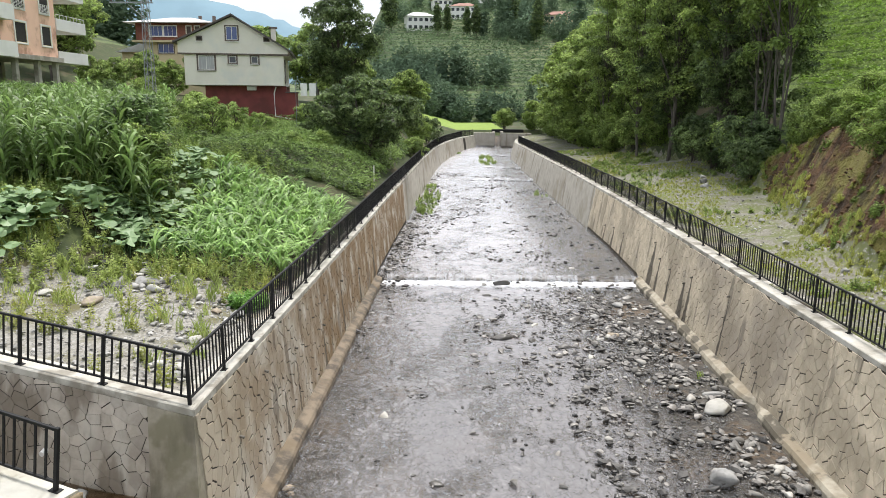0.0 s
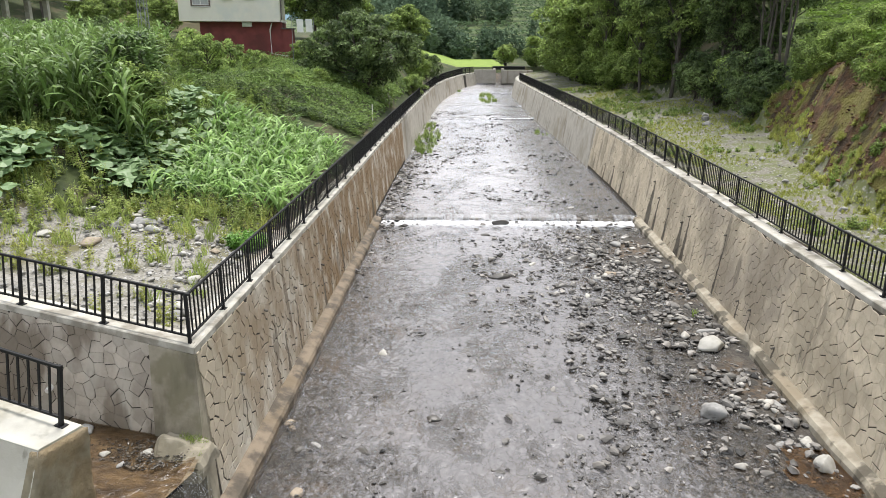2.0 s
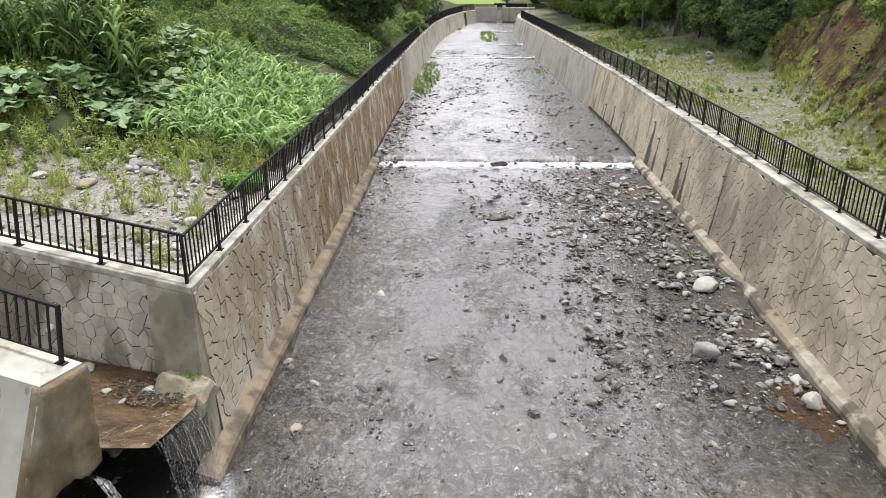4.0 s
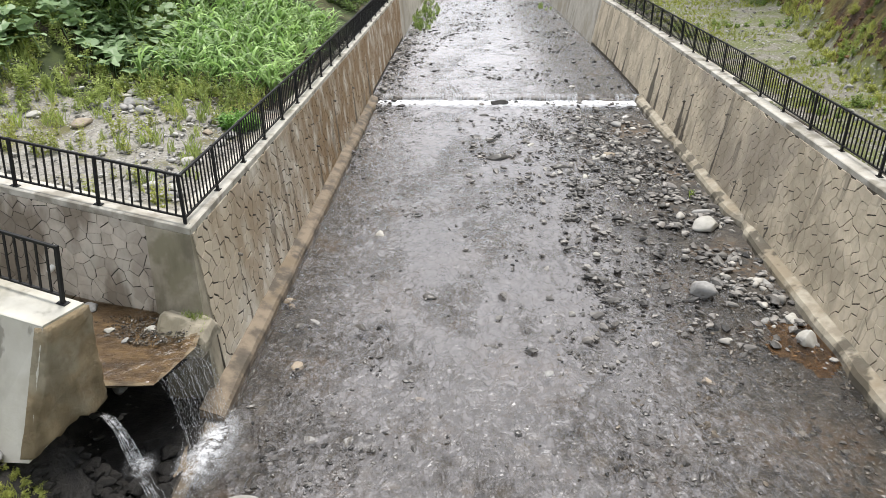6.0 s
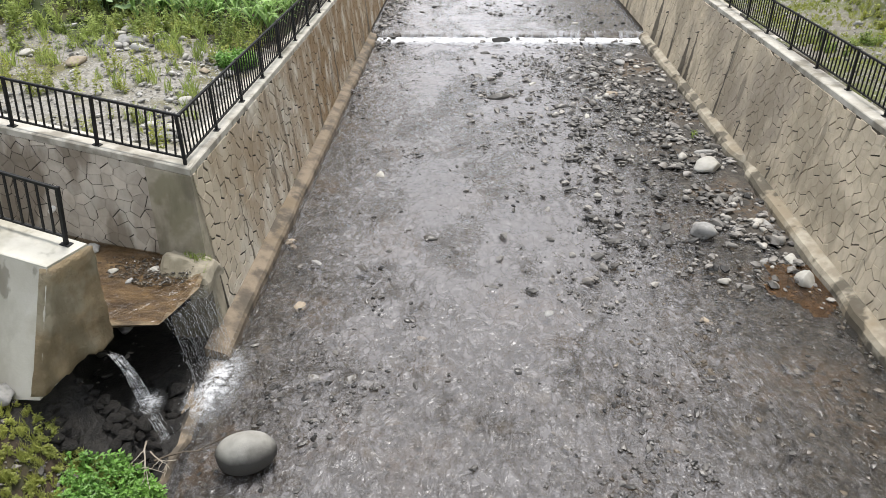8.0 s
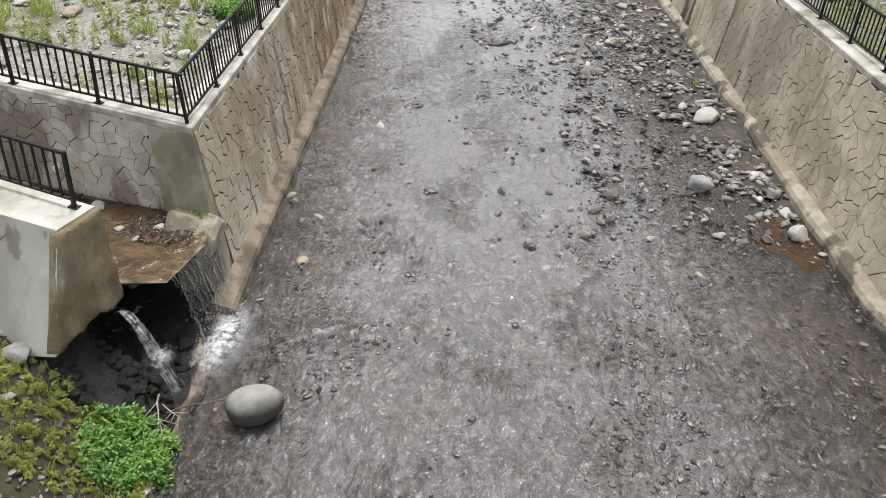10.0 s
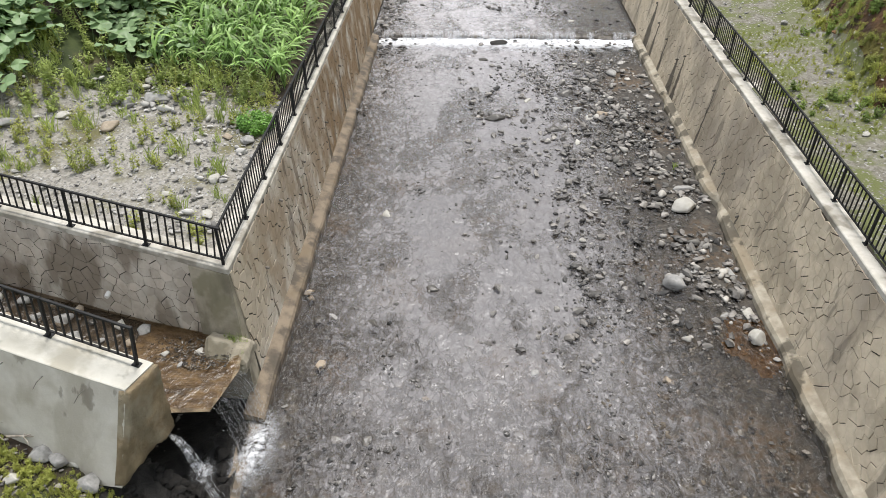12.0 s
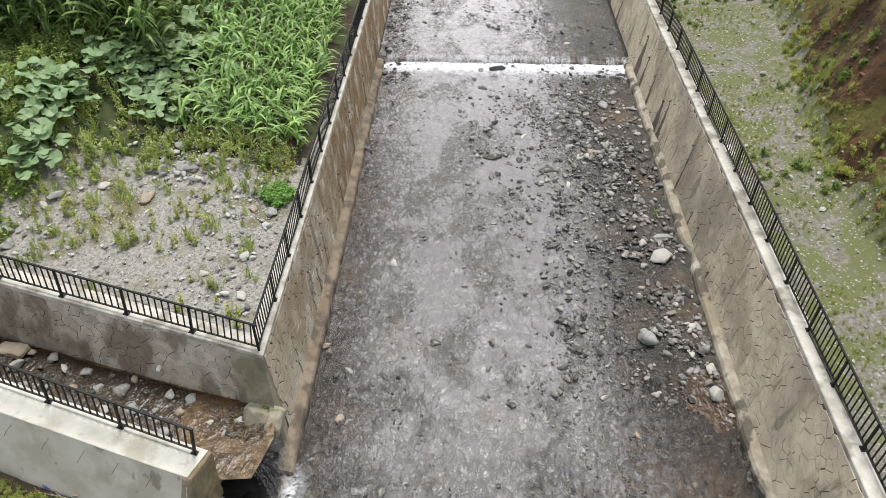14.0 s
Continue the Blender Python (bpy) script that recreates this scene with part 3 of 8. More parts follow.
rows_wall, rows_cope = [], []
RIGHT_Y = list(np.arange(-12, 60, 1.5)) + list(np.arange(60, 113, 2.0)) + [113.0]
for y in RIGHT_Y:
    t, b = float(wall_top(y)), float(water_z(y)) - 0.5
    x = float(right_edge(y))
    rows_wall.append([(x, y, t - COPE), (float(right_face(y, b)), y, b), (x + 0.75, y, b), (x + 0.65, y, t - COPE)])
    rows_cope.append([(x - 0.01, y, t - COPE), (x + 0.66, y, t - COPE), (x + 0.66, y, t - 0.02), (x + 0.64, y, t), (x + 0.01, y, t), (x - 0.01, y, t - 0.02)])
v, f, ends = swept(rows_wall)
JOINT_PALE = material("pale_mortar_joint", (0.105, 0.085, 0.062), (0.055, 0.045, 0.033), 4, 0.95, 0.3, 20)
wall_right = solid("wall_right", mesh_np("wall_right", v, [f, ends], JOINT_PALE), "grey canal wall faced with scalloped stone, dark damp streaks", "wall", kind="structure")
v, f, ends = swept(rows_cope)
part("coping", mesh_np("coping", v, [f, ends], COPING), None, wall_right, "pale concrete coping")

# footings along the water
rows = []
for y in np.arange(10.4, 33.0, 0.35):
    w, x = float(water_z(y)), float(left_face(y, water_z(y) + 0.3))
    j = 0.05 * noise.noise(Vector((y * 0.8, 2, 0))) + 0.03 * noise.noise(Vector((y * 3.3, 7, 0)))
    rows.append([(x - 0.1, y, w + 0.34), (x - 0.1, y, w - 0.4), (x + 0.37 + j, y, w - 0.4), (x + 0.34 + j, y, w + 0.13 + j), (x + 0.29 + j, y, w + 0.20 + 0.6 * j)])
v, f, ends = swept(rows)
solid("footing_left", mesh_np("footing_left", v, [f, ends], FOOTING), "brown-stained concrete footing ledge along the canal wall", "footing", kind="structure")
rows = []
for y in np.arange(-12, 33.0, 0.35):
    w, x = float(water_z(y)), float(right_face(y, water_z(y) + 0.3))
    j = 0.07 * noise.noise(Vector((y * 0.9, 0, 0))) + 0.04 * noise.noise(Vector((y * 3.1, 4, 0))) + 0.6 * max(0, noise.noise(Vector((y * 0.55, 9, 0))) - 0.32)
    rows.append([(x + 0.1, y, w + 0.38), (x - 0.23 + j, y, w + 0.25), (x - 0.29 + j, y, w + 0.15), (x - 0.33 + j, y, w - 0.4), (x + 0.1, y, w - 0.4)])
v, f, ends = swept(rows)
solid("footing_right", mesh_np("footing_right", v, [f, ends], FOOTING_DRY), "weathered concrete footing ledge with broken edges", "footing", kind="structure")

# the ledge goes on under water below the outlet
rows = []
for y in np.arange(6.4, 10.5, 0.25):
    w = float(water_z(y))
    j = 0.03 * math.sin(y * 3.1) + 0.03 * math.sin(y * 7.7)
    x = -4.0 - 0.06 * (9.0 - y) + j
    rows.append([(x - 0.32, y, w + 0.10), (x - 0.34, y, w - 0.5), (x + 0.03, y, w - 0.5), (x, y, w - 0.02 + 0.5 * j), (x - 0.05, y, w + 0.05 + 0.5 * j)])
v, f, ends = swept(rows)
solid("footing_outlet", mesh_np("footing_outlet", v, [f, ends], FOOTING), "worn brown ledge awash below the outlet", "footing", kind="structure")

# ---- water ----
def water_material(name, tint, foam_cut, ripple=1.0, silt_sheen=(0.262, 0.251, 0.255), cloudy=0.78, mid=(1.3, 3.4, 6.0, 0.0)):
    """A clear, rippled sheet: gloss by Fresnel over what lies below, silty murk with painted sky sheen in mid-stream,
    flecks of foam.
    """
    m = bpy.data.materials.new(name)
    m.use_nodes = True
    n, l = m.node_tree.nodes, m.node_tree.links
    n.clear()
    out, mix, foam_mix = n.new("ShaderNodeOutputMaterial"), n.new("ShaderNodeMixShader"), n.new("ShaderNodeMixShader")
    clear, gloss, foam = n.new("ShaderNodeBsdfTransparent"), n.new("ShaderNodeBsdfGlossy"), n.new("ShaderNodeBsdfDiffuse")
    clear.inputs["Color"].default_value = (*tint, 1)
    gloss.inputs["Roughness"].default_value = 0.27
    gloss.inputs["Color"].default_value = (0.95, 0.97, 1.0, 1)
    foam.inputs["Color"].default_value = (0.82, 0.83, 0.83, 1)
    at = n.new("ShaderNodeTexCoord")

    def grain(s, detail, rough=0.6, stretch=(1, 1, 1), bend=0.35):
        t, mapping = n.new("ShaderNodeTexNoise"), n.new("ShaderNodeMapping")
        mapping.inputs["Scale"].default_value = stretch
        l.new(at.outputs["Object"], mapping.inputs["Vector"])
        t.inputs["Scale"].default_value, t.inputs["Detail"].default_value, t.inputs["Roughness"].default_value = s, detail, rough
        t.inputs["Distortion"].default_value = bend
        l.new(mapping.outputs["Vector"], t.inputs["Vector"])
        return t.outputs["Fac"]

    def spanned(source, a, b, low=0.0, high=1.0):
        r = n.new("ShaderNodeMapRange")
        r.interpolation_type = "SMOOTHSTEP"
        for key, value in (("From Min", a), ("From Max", b), ("To Min", low), ("To Max", high)):
            r.inputs[key].default_value = value
        l.new(source, r.inputs["Value"])
        return r.outputs["Result"]

    def calc(op, a, b=0.0):
        x = n.new("ShaderNodeMath")
        x.operation = op
        for k, value in enumerate((a, b)):
            if hasattr(value, "is_output"):
                l.new(value, x.inputs[k])
            else:
                x.inputs[k].default_value = value
        return x.outputs["Value"]

    split = n.new("ShaderNodeSeparateXYZ")
    l.new(at.outputs["Object"], split.inputs["Vector"])
    # distance from the line of the main current, which winds a little
    wander = calc("MULTIPLY", calc("SUBTRACT", grain(0.35, 4.0, 0.6), 0.5), 3.0)
    shift = spanned(split.outputs["Y"], 9.0, 19.0, mid[3], 0.0)
    off = calc("ABSOLUTE", calc("SUBTRACT", calc("SUBTRACT", calc("ADD", split.outputs["X"], wander), shift), mid[0]))
    # calm in the deeper middle, broken over the stones at the sides and in some reaches
    patchy = spanned(grain(0.45, 3.0, 0.55, (1.0, 0.7, 1.0), 0.6), 0.44, 0.62)
    lively = calc("MAXIMUM", calc("MAXIMUM", calc("MULTIPLY", patchy, 0.7), spanned(off, 2.0, 4.6)), spanned(split.outputs["Y"], 15.0, 8.0, 0.0, 0.35))
    bump, fresnel = n.new("ShaderNodeBump"), n.new("ShaderNodeFresnel")
    bump.inputs["Distance"].default_value = 0.2
    l.new(calc("MULTIPLY", calc("ADD", calc("MULTIPLY", lively, 0.65), 0.30), ripple), bump.inputs["Strength"])
    # crests and troughs of small standing waves, as bent lines
    crest = spanned(calc("ABSOLUTE", calc("SUBTRACT", grain(2.2, 2.0, 0.5, (1.3, 0.85, 1.0), 0.9), 0.5)), 0.0, 0.10)
    crest = calc("MULTIPLY", crest, spanned(calc("ABSOLUTE", calc("SUBTRACT", grain(4.4, 2.0, 0.5, (1.2, 0.9, 1.0), 0.7), 0.52)), 0.0, 0.10, 0.4, 1.0))
    swell = calc("ADD", grain(4.0, 3.0, 0.52, (1.25, 0.75, 1.0), 0.9), calc("MULTIPLY", grain(1.0, 2.0, 0.5), 0.8))
    l.new(calc("ADD", swell, calc("MULTIPLY", crest, 0.10)), bump.inputs["Height"])
    fresnel.inputs["IOR"].default_value = 1.36
    for b in (fresnel, gloss):
        l.new(bump.outputs["Normal"], b.inputs["Normal"])
    l.new(fresnel.outputs["Fac"], mix.inputs["Fac"])
    murk, body = n.new("ShaderNodeMixShader"), n.new("ShaderNodeBsdfDiffuse")
    # sky sheen on the upstream reach is put into a paler body colour
    sky_sheen = n.new("ShaderNodeMixRGB")
    sky_sheen.inputs["Color1"].default_value, sky_sheen.inputs["Color2"].default_value = (*silt_sheen, 1), (*(min(0.6, 2.1 * c) for c in silt_sheen), 1)
    l.new(spanned(split.outputs["Y"], 17.0, 42.0), sky_sheen.inputs["Fac"])
    l.new(sky_sheen.outputs["Color"], body.inputs["Color"])
    # silty murk and painted sky sheen, thicker in mid-stream and above the weir
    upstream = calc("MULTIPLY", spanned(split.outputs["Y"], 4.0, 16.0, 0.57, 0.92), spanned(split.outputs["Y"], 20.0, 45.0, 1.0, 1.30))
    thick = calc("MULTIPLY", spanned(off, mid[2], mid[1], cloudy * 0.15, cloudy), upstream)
    # clearer along the foot of the right wall below the bar
    margin = calc("MAXIMUM", spanned(split.outputs["X"], 6.4, 8.4, 1.0, 0.3), spanned(split.outputs["Y"], 12.5, 15.5))
    thick = calc("MULTIPLY", thick, margin)
    # light and dark of the ripples, put into the murk's density
    lace = spanned(grain(4.6, 2.5, 0.5, (1.2, 0.75, 1.0), 0.8), 0.38, 0.60, 0.0, 1.0)
    torn = calc("SUBTRACT", 1.0, calc("MULTIPLY", calc("SUBTRACT", 1.0, lace), calc("ADD", calc("MULTIPLY", lively, 0.34), 0.14)))
    troughs = calc("SUBTRACT", 1.0, calc("MULTIPLY", calc("SUBTRACT", 1.0, crest), calc("ADD", calc("MULTIPLY", lively, 0.68), 0.18)))
    l.new(calc("MULTIPLY", calc("MULTIPLY", thick, torn), troughs), murk.inputs["Fac"])
    l.new(bump.outputs["Normal"], body.inputs["Normal"])
    l.new(clear.outputs["BSDF"], murk.inputs[1])
    l.new(body.outputs["BSDF"], murk.inputs[2])
    l.new(murk.outputs["Shader"], mix.inputs[1])
    l.new(gloss.outputs["BSDF"], mix.inputs[2])
    flecks = calc("MULTIPLY", spanned(grain(5.5, 5.0, 0.7, (1.0, 1.0, 1.0), 0.3), foam_cut, foam_cut + 0.06), spanned(grain(0.45, 3.0), 0.52, 0.64, 0.0, 0.4))
    l.new(flecks, foam_mix.inputs["Fac"])
    l.new(mix.outputs["Shader"], foam_mix.inputs[1])
    l.new(foam.outputs["BSDF"], foam_mix.inputs[2])
    l.new(foam_mix.outputs["Shader"], out.inputs["Surface"])
    return m


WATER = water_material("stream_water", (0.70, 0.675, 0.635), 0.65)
SIDE_WATER = water_material("side_water", (0.66, 0.56, 0.44), 0.92, 0.6, (0.16, 0.11, 0.06), 0.12, (-8.0, 20.0, 30.0, 0.0))
FOAM = material("white_water", (0.80, 0.81, 0.83), (0.55, 0.56, 0.58), 7, 0.35, 0.8, 22, distance=0.05)


def thinned(name, scale, cut, most, fade=None):
    """Broken white water: foam with clear gaps in it."""
    m = material(name, (0.80, 0.81, 0.83), (0.66, 0.675, 0.70), 7, 1.0, 0.3, 22, distance=0.03, specular=0.05)
    n, l = m.node_tree.nodes, m.node_tree.links
    t, x, g, r, at = n.new("ShaderNodeBsdfTransparent"), n.new("ShaderNodeMixShader"), n.new("ShaderNodeTexNoise"), n.new("ShaderNodeMapRange"), n.new("ShaderNodeTexCoord")
    g.inputs["Scale"].default_value, g.inputs["Detail"].default_value, g.inputs["Roughness"].default_value = scale, 6.0, 0.7
    r.inputs["From Min"].default_value, r.inputs["From Max"].default_value, r.inputs["To Max"].default_value = cut[0], cut[1], most
    l.new(at.outputs["Object"], g.inputs["Vector"])
    l.new(g.outputs["Fac"], r.inputs["Value"])
    strength = r.outputs["Result"]
    if fade:
        mapping, ball, times = n.new("ShaderNodeMapping"), n.new("ShaderNodeTexGradient"), n.new("ShaderNodeMath")
        mapping.inputs["Scale"].default_value = (1 / fade[0], 1 / fade[1], 0.3)
        ball.gradient_type, times.operation, times.use_clamp = "QUADRATIC_SPHERE", "MULTIPLY", True
        l.new(at.outputs["Object"], mapping.inputs["Vector"])
        l.new(mapping.outputs["Vector"], ball.inputs["Vector"])
        gain = n.new("ShaderNodeMath")
        gain.operation, gain.inputs[1].default_value = "MULTIPLY", 2.6
        l.new(ball.outputs["Fac"], gain.inputs[0])
        l.new(strength, times.inputs[0])
        l.new(gain.outputs["Value"], times.inputs[1])
        strength = times.outputs["Value"]
    l.new(strength, x.inputs["Fac"])
    l.new(t.outputs["BSDF"], x.inputs[1])
    l.new(n["Principled BSDF"].outputs["BSDF"], x.inputs[2])
    l.new(x.outputs["Shader"], n["Material Output"].inputs["Surface"])
    return m


SPRAY = thinned("spray", 6.5, (0.36, 0.68), 0.8, (0.62, 1.45))
CURTAIN_WATER = thinned("curtain_water", 16.0, (0.36, 0.70), 0.75)


def sheet(xs, ys, height):
    X, Y = np.meshgrid(xs, ys)
    Z = height(X, Y)
    k = len(xs)
    a = (np.arange(len(ys) - 1)[:, None] * k + np.arange(k - 1)[None]).ravel()
    return np.stack([X, Y, Z], -1).reshape(-1, 3), np.stack([a, a + 1, a + k + 1, a + k], 1)


def ripples(X, Y):
    return water_z(Y) + 0.014 * wavy(X, Y, 5.0, 30) + 0.010 * wavy(X, Y, 11.0, 31) + 0.012 * wavy(X, Y * 0.6, 2.0, 32)


v, f = sheet(np.arange(-5.3, 12.2, 0.12), np.concatenate([np.arange(-25, 5, 0.6), np.arange(5, 46, 0.12), np.arange(46, 113, 0.3)]), ripples)
cx, cy = v[f, 0].mean(1), v[f, 1].mean(1)
keep = (cx > np.where(cy > 11.2, left_edge(cy) - 0.2, -5.3)) & (cx < right_edge(cy) + 0.3) & ((cx > -4.15) | (cy < 11.3)) & ~((cx < -4.3) & (cy > 11.2))
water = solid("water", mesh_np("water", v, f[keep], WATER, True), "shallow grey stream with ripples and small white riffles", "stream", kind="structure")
water.visible_shadow = False


FROTH = thinned("froth", 4.0, (0.24, 0.54), 1.0, (60.0, 2.1))
# ---- weirs ----
SILL = material("weir_sill", (0.14, 0.125, 0.105), (0.07, 0.06, 0.05), 5, 0.5, 0.6, 14)


def weir(y, drop, fall, tongue):
    """A low sill across the stream with the sheet of water that falls over it."""
    x0, x1 = float(left_edge(y)) + 0.1, float(right_edge(y)) - 0.3
    low = float(water_z(y - 0.6))
    bm = bmesh.new()
    at = x0
    r = random.Random(int(y * 10))
    while at < x1 - 0.1:
        w = min(r.uniform(0.35, 0.8), x1 - at)
        j = r.uniform(-0.05, 0.05)
        box(bm, at, y - 0.18 + j, low - 0.5, at + w - 0.02, y + 0.35, low + drop - 0.13 + r.uniform(-0.06, 0.10), 0.05)
        at += w
    t = thing("weir", "low stone weir with white water falling over it", "weir", kind="structure")
    part("sill", bm, SILL, t)
    # falling water: thin strands over the sill
    r = np.random.default_rng(int(y * 10))
    lines = int((x1 - x0) * 70)
    u = r.uniform(x0 + fall[0], x1 - fall[1], lines)
    u = u[wavy(u, u * 0, 3.0, 43) + 0.7 * wavy(u, u * 0, 11.0, 44) + r.normal(0, 0.3, len(u)) > -0.15]
    prof = np.array([(0.20, 1.04), (-0.02, 1.04), (-0.17, 0.9), (-0.25, 0.5), (-0.30, 0.1), (-0.42, 0.0)])
    wide = r.uniform(0.004, 0.016, len(u))
    grow = np.linspace(0.5, 1.5, len(prof))
    yy = y + prof[None, :, 0] + r.normal(0, 0.02, (len(u), 1))
    zz = low + drop * prof[None, :, 1] + 0.012 + r.normal(0, 0.004, (len(u), 1)) + 0 * yy
    a_, b_ = u[:, None] - wide[:, None] * grow, u[:, None] + wide[:, None] * grow
    v = np.stack([np.stack([a_, yy, zz], -1), np.stack([b_, yy, zz + 0.004], -1)], 2).reshape(-1, 3)
    k = len(prof)
    q0 = (np.arange(len(u))[:, None] * 2 * k + 2 * np.arange(k - 1)[None]).ravel()
    part("falling_water", mesh_np("falling_water", v, np.stack([q0, q0 + 1, q0 + 3, q0 + 2], 1), CURTAIN_WATER, True), None, t, "white falling water")
    # froth that runs on below
    xs, ys = np.arange(x0 + fall[0] - 0.2, x1 - fall[1] + 0.1, 0.05), np.arange(y - tongue, y - 0.16, 0.05)
    v, f = sheet(xs, ys, lambda X, Y: water_z(y - 0.6) + 0.02 * (Y - y + 0.6) + 0.035 + 0.025 * wavy(X, Y, 9.0, 45))
    fx_, fy_ = v[f, 0].mean(1), v[f, 1].mean(1)
    edge = (y - 0.22 - fy_) / tongue
    show = edge < 0.75 + 0.30 * wavy(fx_, fy_ * 0.2, 1.1, 46) + 0.22 * wavy(fx_, fy_, 6.0, 47)
    froth = part("froth", mesh_np("froth", v - (0.5 * (x0 + x1), y, 0), f[show], FROTH, True), None, t, "white froth")
    froth.location = (0.5 * (x0 + x1), y, 0)
    return t


weir(33.1, 0.24, (0.5, 0.05), 1.8)
for y in WEIRS[1:]:
    weir(y, 0.15, (0.9, 0.1), 0.5)

# the check dam at the head of the canal
DAM = add_streaks(material("dam_concrete", (0.46, 0.43, 0.38), (0.38, 0.35, 0.30), 1.0, 0.9, 0.2, 8), (0.22, 0.18, 0.14), (0.55, 0.7), 0.6)
dam = thing("check_dam", "pale concrete check dam with a dark gap in it", "dam", kind="structure")
part("dam_wall", boxes((3.6, 112.0, 1.4, 6.9, 112.7, 4.15), bevel=0.03), DAM, dam)
part("dam_wall", boxes((7.8, 112.0, 1.4, 12.5, 112.7, 4.12), bevel=0.03), DAM, dam)
part("dam_sill", boxes((6.9, 112.3, 1.4, 7.8, 113.4, 2.75), bevel=0.03), SILL, dam, "dark wet sill")
part("pier", boxes((6.6, 112.7, 1.4, 6.9, 114.2, 4.3)), DAM, dam)
part("pier", boxes((7.8, 112.7, 1.4, 8.2, 114.2, 4.3)), DAM, dam)
part("beam", boxes((6.5, 114.2, 4.1, 11.5, 114.6, 4.6), bevel=0.02), RAIL, dam, "dark rail above the gap")

# ---- side stream ----
# upper wall along the side stream, rising away from the canal
UX, UY = -0.977, 0.214
rows_wall, rows_cope = [], []
for s in np.arange(0.0, 13.0, 1.0):
    x, y = -4.44 + UX * s, 11.7 + UY * s
    t = 3.36 + 0.125 * s
    bed = 1.2 + 0.12 * s
    rows_wall.append([(x, y, t - COPE), (x + 0.08, y - 0.40, bed), (x, y + 0.6, bed), (x, y + 0.55, t - COPE)])
    rows_cope.append([(x, y - 0.012, t - COPE), (x, y + 0.56, t - COPE), (x, y + 0.56, t - 0.02), (x, y + 0.54, t), (x, y + 0.01, t), (x, y - 0.012, t - 0.02)])
v, f, ends = swept(rows_wall)
wall_side = solid("wall_side", mesh_np("wall_side", v, [f, ends], JOINT), "stone-faced wall of the side stream, grey with pale run-off", "wall", kind="structure")
v, f, ends = swept(rows_cope)
part("coping", mesh_np("coping", v + (0, 0, 0.004), [f, ends], COPING), None, wall_side, "pale concrete coping")
# plain pier where the two walls meet
PIER = add_streaks(material("pier_concrete", (0.34, 0.305, 0.235), (0.25, 0.22, 0.165), 2.5, 0.9, 0.4, 12, (0.22, 0.20, 0.135), 1.1), (0.10, 0.088, 0.055), (0.47, 0.58), 0.6, (1.3, 1.3, 0.5))
corner = [[(-4.43, 11.655, 3.222), (-5.32, 11.845, 3.33), (-5.32, 12.1, 3.33), (-4.43, 12.1, 3.222)], [(-4.18, 11.01, 0.0), (-5.16, 11.17, 0.0), (-5.25, 12.1, 0.0), (-4.18, 12.1, 0.0)]]
v, f, ends = swept(corner)
part("corner_pier", mesh_np("corner_pier", v, [f, ends], PIER), None, wall_side, "plain mossy concrete corner pier")
bm = bmesh.new()
box(bm, -5.05, 10.72, 1.2, -4.14, 11.5, 1.86, 0.06)
bmesh.ops.subdivide_edges(bm, edges=bm.edges[:], cuts=6, use_grid_fill=True)
for vert in bm.verts:
    p = vert.co.copy()
    vert.co += Vector((0.10 * noise.noise(p * 3.0), 0.14 * noise.noise(p * 3.4 + Vector((7, 0, 0))), (0.14 * noise.noise(p * 3.2 + Vector((0, 9, 0))) - 0.22 * (p.x + 5.05) - 0.3 * max(0, 11.05 - p.y)) * (p.z > 1.5)))
part("plinth", bm, PIER, wall_side, "broken, moss-edged concrete plinth")

# lower wall: battered front, free end over the washed-out outlet
LOW = add_streaks(add_streaks(material("low_wall_concrete", (0.56, 0.53, 0.465), (0.49, 0.46, 0.395), 1.4, 0.9, 0.4, 12, (0.42, 0.385, 0.315), 0.6), (0.30, 0.265, 0.20), (0.54, 0.64), 0.5, (0.9, 0.9, 0.3)), (0.10, 0.082, 0.056), (0.62, 0.67), 0.5, (2.2, 2.2, 0.9))
LOW_TOP = add_streaks(material("worn_concrete_top", (0.55, 0.53, 0.47), (0.46, 0.44, 0.38), 1.6, 0.9, 0.3, 16, (0.38, 0.355, 0.29), 0.8), (0.17, 0.155, 0.115), (0.60, 0.72), 0.5, (2.5, 2.5, 2.5))
LUX, LUY = -0.966, 0.258
rows_wall, rows_cope = [], []
for s in np.arange(0.0, 13.0, 1.0):
    bx, by = -5.09 + LUX * s, 8.99 + LUY * s
    t, b = 3.37 + 0.15 * s, (1.50 if s == 0 else 1.2) + 0.1 * s
    fx0, fy0 = bx - 0.28 - 0.06 * (s > 0), by - 0.66
    rows_wall.append([(bx, by, t - 0.03), (bx - 0.05, by - 0.06, b + 0.25), (fx0 - 0.30, fy0 - 0.66, b), (fx0, fy0, t - 0.03)])
    rows_cope.append([(bx, by, t - 0.04), (fx0, fy0, t - 0.04), (fx0, fy0, t - 0.01), (fx0 + 0.01, fy0 + 0.02, t), (bx - 0.01, by - 0.02, t), (bx, by, t - 0.01)])
v, f, ends = swept(rows_wall)
low_wall = solid("wall_low", mesh_np("wall_low", v, [f[:, ::-1], ends[:, ::-1]], LOW), "plain battered concrete wall with a bright top and rough end", "wall", kind="structure")
v, f, ends = swept(rows_cope)
part("coping", mesh_np("coping", v, [f[:, ::-1], ends[:, ::-1]], LOW_TOP), None, low_wall, "bright concrete top")
